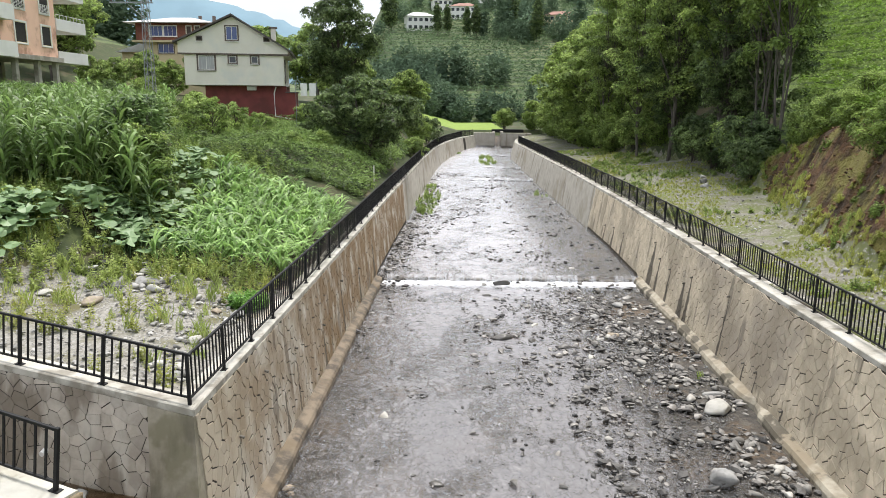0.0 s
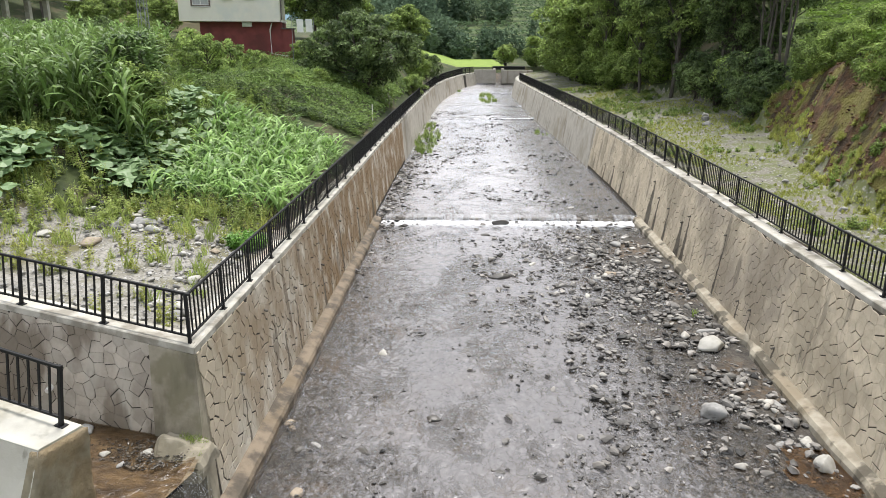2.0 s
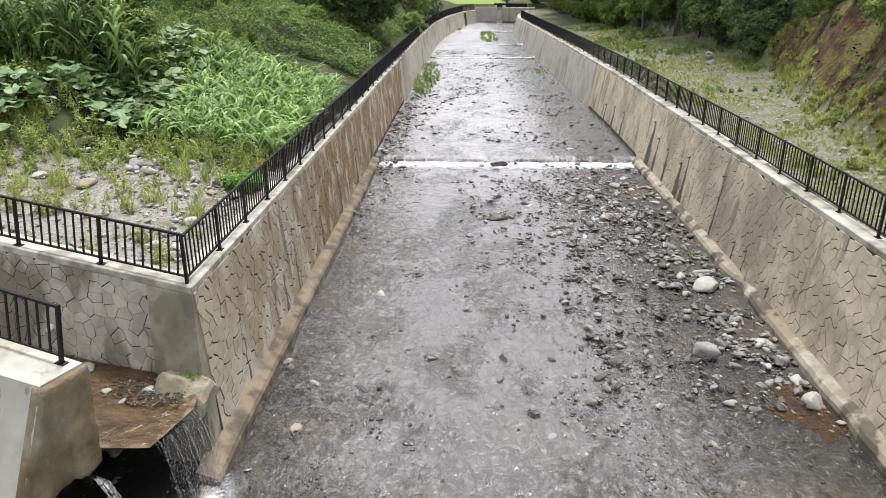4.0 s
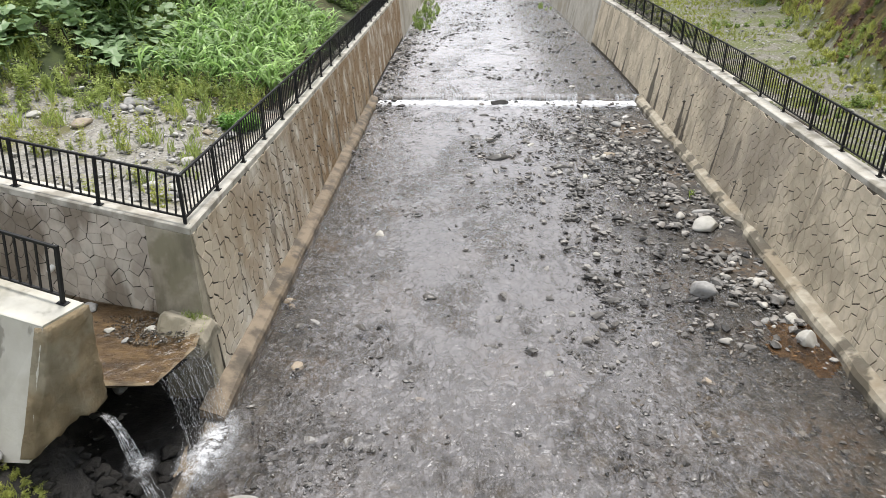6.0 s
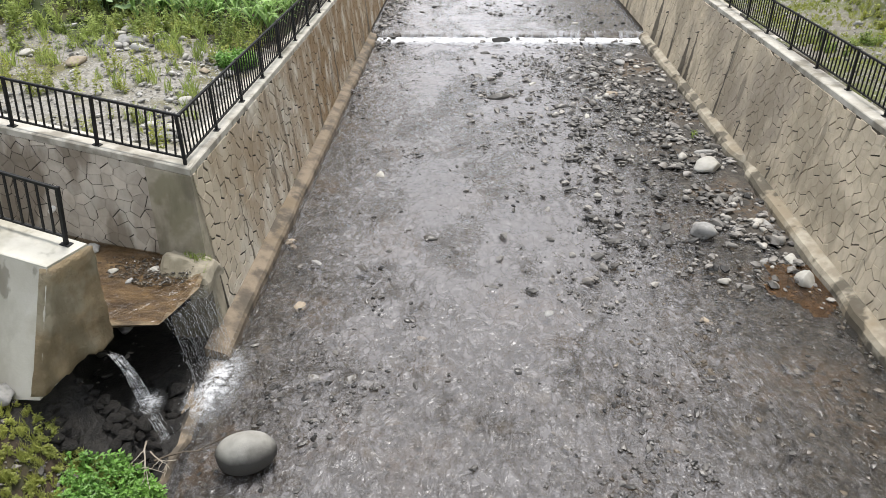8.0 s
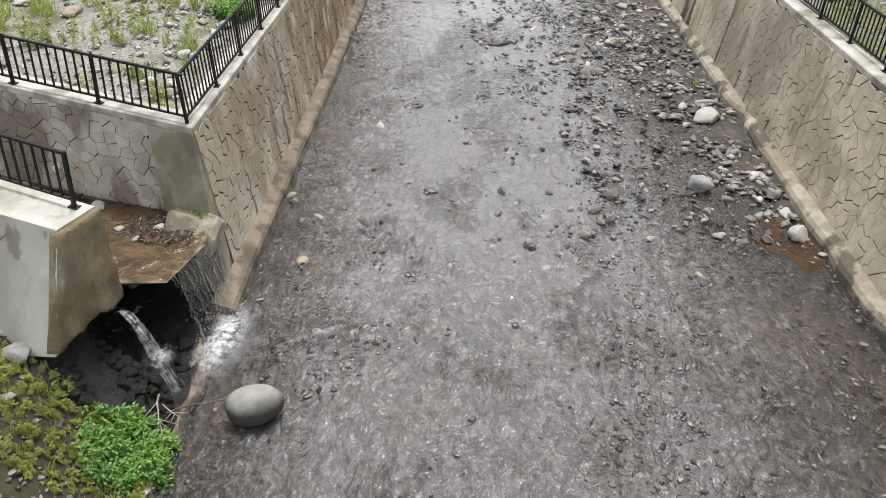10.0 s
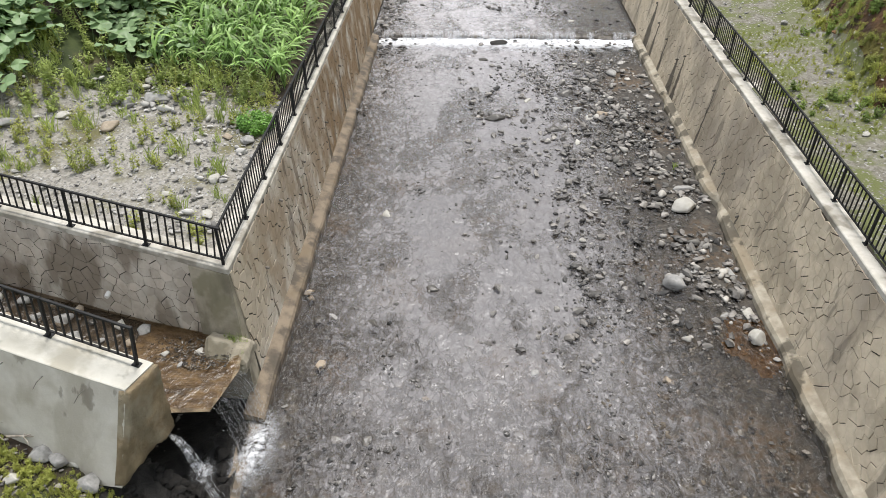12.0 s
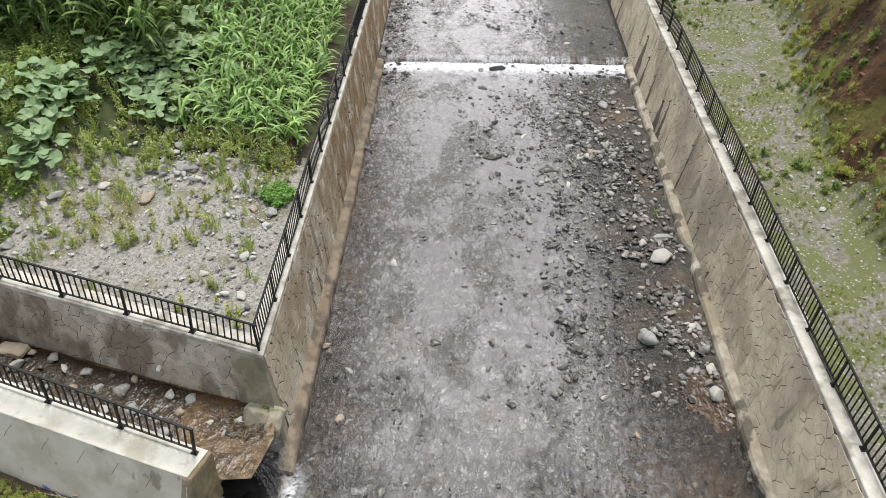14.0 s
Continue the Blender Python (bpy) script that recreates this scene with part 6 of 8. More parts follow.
for bx, by, high in ((-11.1, 26.6, 3.1), (-11.7, 26.9, 3.3), (-12.2, 26.4, 3.0), (-11.5, 27.8, 3.4), (-12.5, 27.5, 3.2)):
    bean = thing("bean_plant", "dark green climbing beans that hide their sticks", "bean plant", at=(bx, by, float(land_z(bx, by))), group="climbing beans")
    bm = bmesh.new()
    for k in range(3):
        a = 2.1 * k
        tube(bm, [(0.3 * math.cos(a), 0.3 * math.sin(a), -0.1), (0.03 * math.cos(a), 0.03 * math.sin(a), high * 0.97)], [0.015, 0.010], 5)
    part("sticks", bm, BARK, bean, "thin bean sticks")
    count = 1100
    h, a = rbn.uniform(0.1, 1.0, count), rbn.uniform(0, 6.28, count)
    rad = (0.22 + 0.28 * np.sin(h * 2.6 + 0.4)) * rbn.uniform(0.6, 1.15, count) * (1 + 0.25 * np.sin(3 * a + 5 * h))
    v, f = spread(BEAN_V, np.array([(0, 1, 2, 3), (0, 3, 4, 5)]), placed(count, np.stack([rad * np.cos(a), rad * np.sin(a), h * high], -1), rbn.uniform(0.10, 0.2, count), turn=a, tilt=0.55, r=rbn))
    part("leaves", mesh_np("leaves", v, f, BEAN, False), None, bean)


# squash: round lobed leaves on stalks
def squash_leaf_mesh():
    bm = bmesh.new()
    ring, mid = [], bm.verts.new((0, 0, -0.02))
    for k in range(15):
        a = 0.25 + (2 * math.pi - 0.5) * k / 14
        rad = 0.21 * (1 + 0.13 * math.cos(5 * a))
        ring.append(bm.verts.new((rad * math.cos(a), rad * math.sin(a), 0.035 * math.cos(3 * a) - 0.03)))
    for a, b in zip(ring, ring[1:]):
        bm.faces.new((mid, a, b))
    tube(bm, [(0, 0, -0.02), (0.03, 0.02, -0.25), (0.06, 0.05, -0.55)], [0.008, 0.009, 0.011], 4)
    me = bpy.data.meshes.new("leaf")
    bm.to_mesh(me)
    bm.free()
    me.materials.append(SQUASH)
    return me


SQUASH_ME = squash_leaf_mesh()
rq = random.Random(5)
for cx_, cy_, sx_, sy_, count in ((-11.0, 23.2, 1.3, 1.6, 80), (-9.4, 22.2, 1.0, 1.1, 45), (-9.9, 25.5, 1.2, 1.5, 50), (-12.9, 20.6, 1.0, 1.2, 50), (-12.6, 18.7, 0.6, 0.8, 24), (-11.7, 27.3, 1.2, 1.2, 40), (-10.9, 29.6, 1.0, 1.4, 40), (-11.6, 32.0, 1.0, 1.2, 36)):
    z0 = float(land_z(cx_, cy_))
    plant = thing("squash_plant", "sprawling squash plant with large round green leaves", "squash", at=(cx_, cy_, z0), group="squash plants")
    for _ in range(count):
        dx, dy = rq.gauss(0, sx_ * 0.6), rq.gauss(0, sy_ * 0.6)
        ob = part("leaf", SQUASH_ME, None, plant)
        ob.matrix_basis = pose(dx, dy, float(land_z(cx_ + dx, cy_ + dy)) - z0 + rq.uniform(0.45, 0.85), rq.gauss(-8, 14), rq.gauss(0, 14), rq.uniform(0, 360)) @ Matrix.Diagonal([rq.uniform(0.95, 1.6)] * 3 + [1])


# weeds and grass
def tuft(seed, blades, spread_, high):
    r = np.random.default_rng(seed)
    m = placed(blades, np.stack([r.normal(0, spread_, blades), r.normal(0, spread_, blades), np.zeros(blades)], -1), high * r.uniform(0.5, 1.1, blades), tilt=0.25, r=r)
    return spread(BLADE_V, BLADE_F, m)


def herb(seed, stems, high, leaf, per):
    """A leafy weed: thin stems with small leaves all the way up."""
    r = np.random.default_rng(seed)
    groups = []
    for _ in range(stems):
        a, lean, h = r.uniform(0, 6.28), r.uniform(0.0, 0.35), high * r.uniform(0.6, 1.1)
        t = r.uniform(0.08, 1, per)
        base = np.array([r.normal(0, 0.05), r.normal(0, 0.05), 0])
        at = base + np.stack([np.cos(a) * lean * h * t, np.sin(a) * lean * h * t, h * t], -1)
        groups.append(spread(CARD_V, CARD_F, placed(per, at, leaf * r.uniform(0.6, 1.2, per) * (1.2 - 0.6 * t), tilt=0.6, r=r)))
        stem = np.array([(-0.004, 0, 0), (0.004, 0, 0), (0.003, 0, 1), (-0.003, 0, 1)]) * (1, 1, h) + base
        stem[2:, :2] += np.array([np.cos(a), np.sin(a)]) * lean * h
        groups.append((stem, CARD_F))
    return merge(groups)


TUFTS = [tuft(400 + k, 26, 0.06, 0.5) for k in range(4)]
HERBS = [herb(410 + k, 5, 0.7, 0.10, 16) for k in range(4)]
LOW_HERBS = [herb(420 + k, 8, 0.35, 0.12, 12) for k in range(4)]


def strewn(name, variants, count, region, keep_, scale, mat, label, category, seed, sink=0.02):
    r = np.random.default_rng(seed)
    x, y = r.uniform(region[0], region[1], count), r.uniform(region[2], region[3], count)
    keep = keep_(x, y, r)
    x, y = x[keep], y[keep]
    return plant_field(name, variants, x, y, r.uniform(scale[0], scale[1], len(x)), mat, label, category, seed, 0.1, sink)


def on_field(x, y):
    return (y > cross_line(x) + 0.7) & (x < left_edge(y) - 0.65)


strewn("yellow_weeds", HERBS, 300, (-13, -4.9, 12.6, 21), lambda x, y, r: on_field(x, y) & (wavy(x, y, 0.9, 80) + 0.1 * (y - 15) > 0.05), (0.4, 1.0), WEED_YELLOW, "yellow-green weeds on the gravel", "weeds", 80)
strewn("grass_tufts", TUFTS, 230, (-13, -4.9, 12.6, 21.5), lambda x, y, r: on_field(x, y) & (wavy(x, y, 1.3, 81) + 0.12 * (y - 15.5) > 0.0), (0.5, 1.3), WEED, "grass tufts on the gravel", "grass", 81)
strewn("field_weeds", LOW_HERBS + HERBS, 430, (-15, -4.9, 16.5, 26), lambda x, y, r: on_field(x, y) & ((x < -8.8 + 0.4 * wavy(x, y, 1.0, 82)) & (y > 19.0 + 0.8 * wavy(x, y, 1.0, 83) - 0.2 * (-9 - x)) | (y > 19.2) & (y < 20.8)), (0.7, 1.5), WEED, "rank green weeds between gravel and maize", "weeds", 82)
strewn("edge_weeds", LOW_HERBS + HERBS, 900, (-16, -8.5, 25, 38), lambda x, y, r: (x > -0.37 * y - 1.2) & (x < np.interp(y, [20, 24, 33.5, 33.6], [-8.8, -9.4, -10.6, -4.6])), (0.7, 1.4), LEAF_LIGHT, "weeds between the two maize fields", "weeds", 98)
strewn("slope_herbs", LOW_HERBS + HERBS, 1800, (-24, -4.2, 38, 66), lambda x, y, r: (x < left_edge(y) - 1.0) & (x > -0.38 * y - 1) & (wavy(x, y, 0.55, 194) + 0.6 * wavy(x, y, 1.5, 195) > 0.1), (0.8, 1.5), LEAF_LIGHT, "light green herbs between the tea bushes", "weeds", 194)
strewn("terrace_weeds", LOW_HERBS, 900, (-18, -9, 15, 27), lambda x, y, r: on_field(x, y) & (x < -12.6 + 0.35 * np.maximum(0, y - 19)), (0.9, 1.9), LEAF_LIGHT, "green weeds on the bank below the maize", "weeds", 83)
strewn("bank_grass", TUFTS, 15000, (9.9, 19, 8, 75), lambda x, y, r: (x > right_edge(y) + 0.8) & (x < np.interp(y, TOE_Y, TOE_X) + 0.8) & (wavy(x, y, 0.6, 84) + 0.25 * wavy(x, y, 2.0, 85) > -0.25), (0.14, 0.42), WEED_YELLOW, "patchy grass on the gravel bank", "grass", 84)
strewn("toe_grass", TUFTS + LOW_HERBS, 5000, (11.5, 19, 8, 45), lambda x, y, r: np.abs(x - np.interp(y, TOE_Y, TOE_X) - 0.3 + 0.3 * wavy(x, y, 1.4, 184)) < 0.35, (0.35, 0.9), WEED_YELLOW, "grass along the foot of the earth cut", "grass", 184)
strewn("bank_herbs", LOW_HERBS, 2200, (9.9, 19, 8, 75), lambda x, y, r: (x > right_edge(y) + 0.8) & (x < np.interp(y, TOE_Y, TOE_X) + 1.5) & (wavy(x, y, 0.6, 86) > 0.15), (0.5, 1.1), LEAF_LIGHT, "low green herbs on the gravel bank", "weeds", 85)
strewn("cut_creepers", LOW_HERBS, 4200, (12, 20, 8, 42), lambda x, y, r: (x > np.interp(y, TOE_Y, TOE_X)) & (x < np.interp(y, TOE_Y, TOE_X) + 3.6) & (wavy(x, y, 1.1, 87) + 0.7 * wavy(x, y, 3.1, 187) > 0.45), (0.4, 0.9), WEED_YELLOW, "creepers on the earth cut", "creeper", 86)
strewn("outlet_weeds", LOW_HERBS + TUFTS, 7500, (-13, -4.2, 3, 9.6), lambda x, y, r: (y < low_line(x) - 1.45) & (y < 8.0 + 0.3 * (-5 - x)) & (wavy(x, y, 1.2, 88) > -0.45), (0.2, 0.5), WEED_YELLOW, "weeds on the bank below the low wall", "weeds", 87, 0.0)
strewn("lush_bush", LOW_HERBS, 420, (-5.9, -3.9, 5.8, 8.0), lambda x, y, r: np.hypot((x + 4.62) / 0.62, (y - 6.95) / 0.62) < 1, (0.6, 1.05), LEAF_LUSH, "bright green leafy bush at the stream's edge", "bush", 88)
strewn("bar_plants", TUFTS + LOW_HERBS, 150, (2, 9, 18, 36), lambda x, y, r: (np.hypot(x - 6.6, y - 29.6) < 0.5) | (np.hypot(x - 8.05, y - 21.2) < 0.45) | (np.hypot(x - 5.75, y - 34.8) < 0.3), (0.4, 0.8), LEAF_LIGHT, "green plants on the gravel bar", "weeds", 89)
strewn("canal_grass", TUFTS, 2600, (-3.4, 8.8, 50, 100), lambda x, y, r: (np.hypot((x + 1.75) / 1.0, (y - 58.5) / 8.5) < 1) | (np.hypot((x - 4.6) / 1.1, (y - 91) / 6.5) < 1) | (np.hypot((x - 8.0), (y - 62) / 2) < 0.6) | (np.hypot((x - 1.0) / 1.4, (y - 103) / 4) < 1) | (np.hypot((x - 8.2) / 0.4, (y - 40.5) / 1.2) < 1), (0.7, 1.15), LEAF_LIGHT, "grass islands in the canal", "grass", 90, -0.1)
strewn("plinth_moss", TUFTS, 50, (-4.85, -4.2, 10.95, 11.45), lambda x, y, r: y > 10.9, (0.25, 0.55), WEED, "grass on the broken plinth", "grass", 91)
for ob in scene.objects:
    if ob.name.startswith("plinth_moss"):
        ob.location.z = 1.45
strewn("leafy_clump", LOW_HERBS, 90, (-5.6, -4.9, 17.4, 18.6), lambda x, y, r: np.hypot(x + 5.2, y - 18.0) < 0.42, (0.8, 1.2), LEAF_LUSH, "bright leafy clump by the railing", "weeds", 92)


# tea: rows of clipped bushes
def tea(name, region, keep_, row, count, leaf, mat, label, seed, high=0.75, slant=0.0, along=1.0):
    r = np.random.default_rng(seed)
    x, y = r.uniform(region[0], region[1], count), r.uniform(region[2], region[3], count)
    keep = keep_(x, y)
    x, y = x[keep], y[keep]
    phase = (along * y + slant * x + 0.6 * wavy(x, y, 0.35, seed)) / row * math.pi
    hump = np.abs(np.sin(phase)) ** 0.5
    hump = hump * (0.75 + 0.25 * wavy(x, y, 1.4, seed + 1))
    z = land_z(x, y) + high * hump * r.uniform(0.75, 1.0, len(x)) ** 0.5
    v, f = spread(CARD_V, CARD_F, placed(len(x), np.stack([x, y, z], -1), leaf * r.uniform(0.7, 1.4, len(x)), tilt=0.55, r=r))
    return solid(name, mesh_np(name, v, f, mat, False), label, "tea bushes", kind="stuff")


tea("tea_slope", (-26, -3.6, 37.5, 67), lambda x, y: (x < left_edge(y) - 1.2) & (x > -0.40 * y + 1), 2.1, 70000, 0.17, TEA, "rows of tea bushes on the slope below the grey house", 94, 1.05, 0.15)
tea("tea_terrace", (-15, -4.6, 36.0, 42.5), lambda x, y: (x < left_edge(y) - 1.0) & (x > -0.39 * y + 1.5) & (np.sin((y + 0.2 * x + 0.3 * wavy(x, y, 0.8, 193)) * 2.2) > 0.2), 2.9, 16000, 0.15, LEAF_DARK, "dark clipped tea hedges along the terrace edges", 193, 1.25, 0.2)
tea("tea_hill", (16, 58, 22, 85), lambda x, y: (x > np.interp(y, TOE_Y, TOE_X) + 5.0) & (x > 0.47 * y), 2.0, 110000, 0.26, TEA_BRIGHT, "bright green tea rows on the hillside", 95, 1.0, 1.0, 0.12)
tea("cut_hedge", (15, 22, 8, 42), lambda x, y: (x > np.interp(y, TOE_Y, TOE_X) + 2.3 + 0.3 * wavy(x, y, 0.9, 96)) & (x < np.interp(y, TOE_Y, TOE_X) + 6.0), 3.0, 34000, 0.15, TEA_BRIGHT, "hedge of tea above the earth cut", 96, 1.3, 0.3)


# trees
def facing(at, normal, size, r):
    """Placings for leaves whose faces look along given directions."""
    n = normal / np.linalg.norm(normal, axis=1)[:, None]
    side = np.cross(n, r.normal(0, 1, n.shape))
    side /= np.linalg.norm(side, axis=1)[:, None]
    m = np.zeros((len(at), 4, 4))
    m[:, :3, 0], m[:, :3, 1], m[:, :3, 2] = side * size[:, None], np.cross(n, side) * size[:, None], n * size[:, None]
    m[:, :3, 3], m[:, 3, 3] = at, 1
    return m


def limb(bm, a, b, r0, r1, wob, r, sides=6):
    a, b = Vector(a), Vector(b)
    n = 5
    pts = [a.lerp(b, k / (n - 1)) + Vector((r.uniform(-wob, wob), r.uniform(-wob, wob), 0)) * (0 < k < n - 1) for k in range(n)]
    tube(bm, pts, [r0 + (r1 - r0) * k / (n - 1) for k in range(n)], sides)
    return pts


def tree_parts(seed, high, crown, low, trunk, leaves, leaf, mat, stems=1, clumps=46, clump_r=0.17, slim=1.0):
    """Trunk with limbs and a crown of leaf clumps, as two meshes."""
    r = random.Random(seed)
    rn = np.random.default_rng(seed)
    bm = bmesh.new()
    centre = Vector((0, 0, low + (high - low) * 0.55))
    half = (high - low) * 0.5
    spots = []
    for _ in range(clumps):
        while True:
            p = Vector((r.uniform(-1, 1), r.uniform(-1, 1), r.uniform(-1, 1)))
            if 0.25 < p.length < 1:
                break
        taper = 1.0 - 0.45 * max(0, p.z) ** 1.5
        spots.append(Vector((p.x * crown * taper * r.uniform(0.8, 1.12), p.y * crown * taper * slim * r.uniform(0.8, 1.12), centre.z + p.z * half)))
    for s in range(stems):
        foot = Vector((r.uniform(-0.3, 0.3), r.uniform(-0.3, 0.3), -0.3)) if stems > 1 else Vector((0, 0, -0.3))
        head = Vector((r.uniform(-0.25, 0.25) * crown * (stems > 1) * 2, r.uniform(-0.25, 0.25) * crown, high * 0.88))
        limb(bm, foot, head, trunk, trunk * 0.2, 0.05 * high * 0.3, r, 7)
        for k, spot in enumerate(spots):
            if k % stems == s and k % 2 == 0:
                t = min(0.8, max(0.2, (spot.z - 0.18 * half) / high * 0.8))
                limb(bm, foot.lerp(head, t), spot, trunk * 0.32 * (1 - t) + 0.02, 0.012, 0.12, r, 4)
    me_t = bpy.data.meshes.new("trunk")
    bm.to_mesh(me_t)
    bm.free()
    me_t.materials.append(BARK)
    spots = np.array([s[:] for s in spots])
    which = rn.integers(0, len(spots), leaves)
    rad = clump_r * (crown + half) * rn.uniform(0.6, 1.35, len(spots))
    ways = rn.normal(0, 1, (leaves, 3))
    ways /= np.linalg.norm(ways, axis=1)[:, None]
    ways[:, 2] = np.where(rn.uniform(0, 1, leaves) < 0.6, np.abs(ways[:, 2]), ways[:, 2])
    at = spots[which] + ways * (rad[which] * rn.uniform(0.45, 1.0, leaves) ** 0.4)[:, None] * (1.1, 1.1, 0.75)
    v, f = spread(CARD_V, CARD_F, facing(at, ways + (0, 0, 0.55) + rn.normal(0, 0.38, ways.shape), leaf * rn.uniform(0.6, 1.4, leaves), rn))
    return me_t, mesh_np("crown", v, f, mat, False)


def tree(meshes, x, y, scale, label, turn, group="", z=None, name="tree", category="tree"):
    t = thing(name, label, category, group=group)
    t.matrix_basis = pose(x, y, float(land_z(x, y)) - 0.05 if z is None else z, 0, 0, turn) @ Matrix.Diagonal((scale, scale, scale, 1))
    part("trunk", meshes[0], None, t)
    part("crown", meshes[1], None, t)
    return t


ALDER = [tree_parts(500 + k, 17 + 2 * k, 3.1, (2.5, 4.0, 4.6)[k], (0.14, 0.15, 0.085)[k], 17000, 0.26, (LEAF, LEAF, LEAF_LIGHT)[k], (1, 2, 3)[k], 95, 0.068) for k in range(3)]
ALDER_DARK = tree_parts(510, 15, 4.0, 1.0, 0.22, 18000, 0.27, LEAF_DARK, 3, 95, 0.078)
ROUND = tree_parts(520, 5.1, 3.9, 0.1, 0.2, 26000, 0.22, LEAF_DARK, 4, 150, 0.085)
WALNUT = tree_parts(530, 12.0, 4.2, 3.0, 0.28, 26000, 0.27, LEAF_DARK, 1, 95, 0.085)
SHRUB = [tree_parts(540 + k, 3.4, 1.9, 0.0, 0.06, 8000, 0.19, (LEAF, LEAF_LIGHT, LEAF_DARK)[k], 5, 70, 0.12) for k in range(3)]
FRUIT = tree_parts(550, 3.4, 1.7, 0.8, 0.06, 2600, 0.19, LEAF, 1, 34, 0.11)
BROAD_DARK = tree_parts(565, 9, 4.2, 1.5, 0.22, 18000, 0.34, LEAF, 2, 100, 0.085)
BROAD = tree_parts(560, 9, 4.4, 1.5, 0.22, 18000, 0.36, LEAF_LIGHT, 2, 110, 0.085)

for k, (x, y, s, kind_) in enumerate(((16.4, 63.5, 0.95, 0), (17.8, 58.5, 1.0, 1), (19.2, 52.5, 1.0, 2), (19.6, 47.0, 0.98, 2), (19.7, 44.3, 1.0, 2), (21.6, 50.5, 1.1, 2), (21.0, 56.5, 1.1, 1), (18.8, 68.5, 1.0, 0), (15.6, 73.5, 0.75, 2), (22.8, 62.5, 1.15, 0))):
    tree(ALDER[kind_], x, y, s, ("tall slender green alder on the bank", "tall dark alder with two stems", "tall light-green alder on the bank")[kind_], 47 * k, "alders on the bank")
for k, (x, y, s) in enumerate(((20.0, 51.5, 0.8), (21.3, 49.0, 0.7), (18.6, 61.0, 0.8), (17.6, 76.0, 0.85), (22.5, 71.0, 1.1))):
    tree(ALDER_DARK, x, y, s, "dense dark broadleaf tree on the bank", 71 * k, "dark trees on the bank")
for k, (x, y, s) in enumerate(((14.9, 81, 1.0), (15.6, 89, 1.1), (17.5, 97, 1.2), (20, 106, 1.3), (24, 90, 1.3), (26, 82, 1.2), (23, 118, 1.4), (27, 98, 1.3))):
    tree(BROAD, x, y, s, "broad green tree on the valley side", 97 * k, "trees on the valley side")
for k, (x, y, s) in enumerate(((17.3, 41.5, 0.8), (18.0, 44.0, 1.0), (18.7, 47.5, 0.9), (18.4, 50.5, 1.1), (18.4, 54.5, 1.0), (17.8, 62.5, 1.1), (16.8, 66.5, 1.0), (16.0, 70.5, 0.9), (15.2, 76.5, 1.1), (14.6, 84.0, 1.0), (14.8, 93.0, 1.1), (15.5, 101.0, 1.2), (19.6, 40.5, 0.5), (21.2, 42.0, 0.6), (13.5, 118.0, 1.3), (9.0, 121.0, 1.0), (16.5, 112.0, 1.2))):
    tree(SHRUB[k * k % 3 if k > 4 else (2, 2, 0, 2, 2)[k]], x, y, s, ("leafy green shrub at the wood's edge", "light green shrub at the wood's edge", "dark shrub at the wood's edge")[k * k % 3 if k > 4 else (2, 2, 0, 2, 2)[k]], 61 * k, "shrubs at the wood's edge", name="shrub", category="shrub")
for k in range(26):
    y = 70.0 + 1.7 * k
    x = float(np.interp(y, TOE_Y, TOE_X)) + (-0.6, 1.4, 3.2, 0.4, 2.4)[k % 5]
    tree(SHRUB[(1, 1, 0, 1)[k % 4]], x, y, (0.9, 1.3, 1.1, 1.5)[k % 4], ("light green shrub on the valley side", "light green shrub on the valley side", "leafy green shrub on the valley side", "light green shrub on the valley side")[k % 4], 41 * k, "shrubs on the valley side", name="shrub", category="shrub")
for k in range(20):
    y = 13.0 + 1.45 * k
    x = float(np.interp(y, TOE_Y, TOE_X)) + (2.1, 3.2, 4.2)[k % 3]
    tree(SHRUB[(1, 1, 0)[k % 3]], x, y, (0.46, 0.56, 0.5, 0.62)[k % 4], ("light green bush above the earth cut", "light green bush above the earth cut", "green bush above the earth cut")[k % 3], 67 * k, "bushes above the earth cut", name="shrub", category="shrub", z=float(land_z(x, y)) - 0.35)
tree(ROUND, -6.1, 52.0, 1.0, "large rounded dark-green tree beside the canal", 30)
tree(WALNUT, -11.2, 75.0, 1.0, "tall spreading dark tree behind the grey house", 80)
for k, (x, y, s) in enumerate(((-13.8, 42.0, 0.85), (-15.2, 44.5, 0.95), (-12.3, 46.5, 0.65), (-17.6, 48.5, 0.9), (-16.6, 41.5, 0.8), (-16.2, 55.0, 0.8))):
    tree(FRUIT, x, y, s, "small open fruit tree among the tea", 83 * k, "fruit trees among the tea")
for k, (x, y, s) in enumerate(((-9.6, 44.0, 0.3), (-8.4, 47.5, 0.35), (-11.5, 58.0, 0.4), (-3.2, 66.0, 0.6), (-3.6, 75.0, 0.9), (-2.6, 84.0, 0.9), (-13.4, 66.5, 0.6), (-27.5, 66.0, 1.0), (-29.5, 62.0, 1.0), (-11.3, 26.2, 0.75))):
    tree(SHRUB[k % 3], x, y, s, ("leafy green shrub on the tea slope", "light green shrub on the tea slope", "dark shrub on the tea slope")[k % 3], 55 * k, "shrubs on the tea slope", name="shrub", category="shrub")
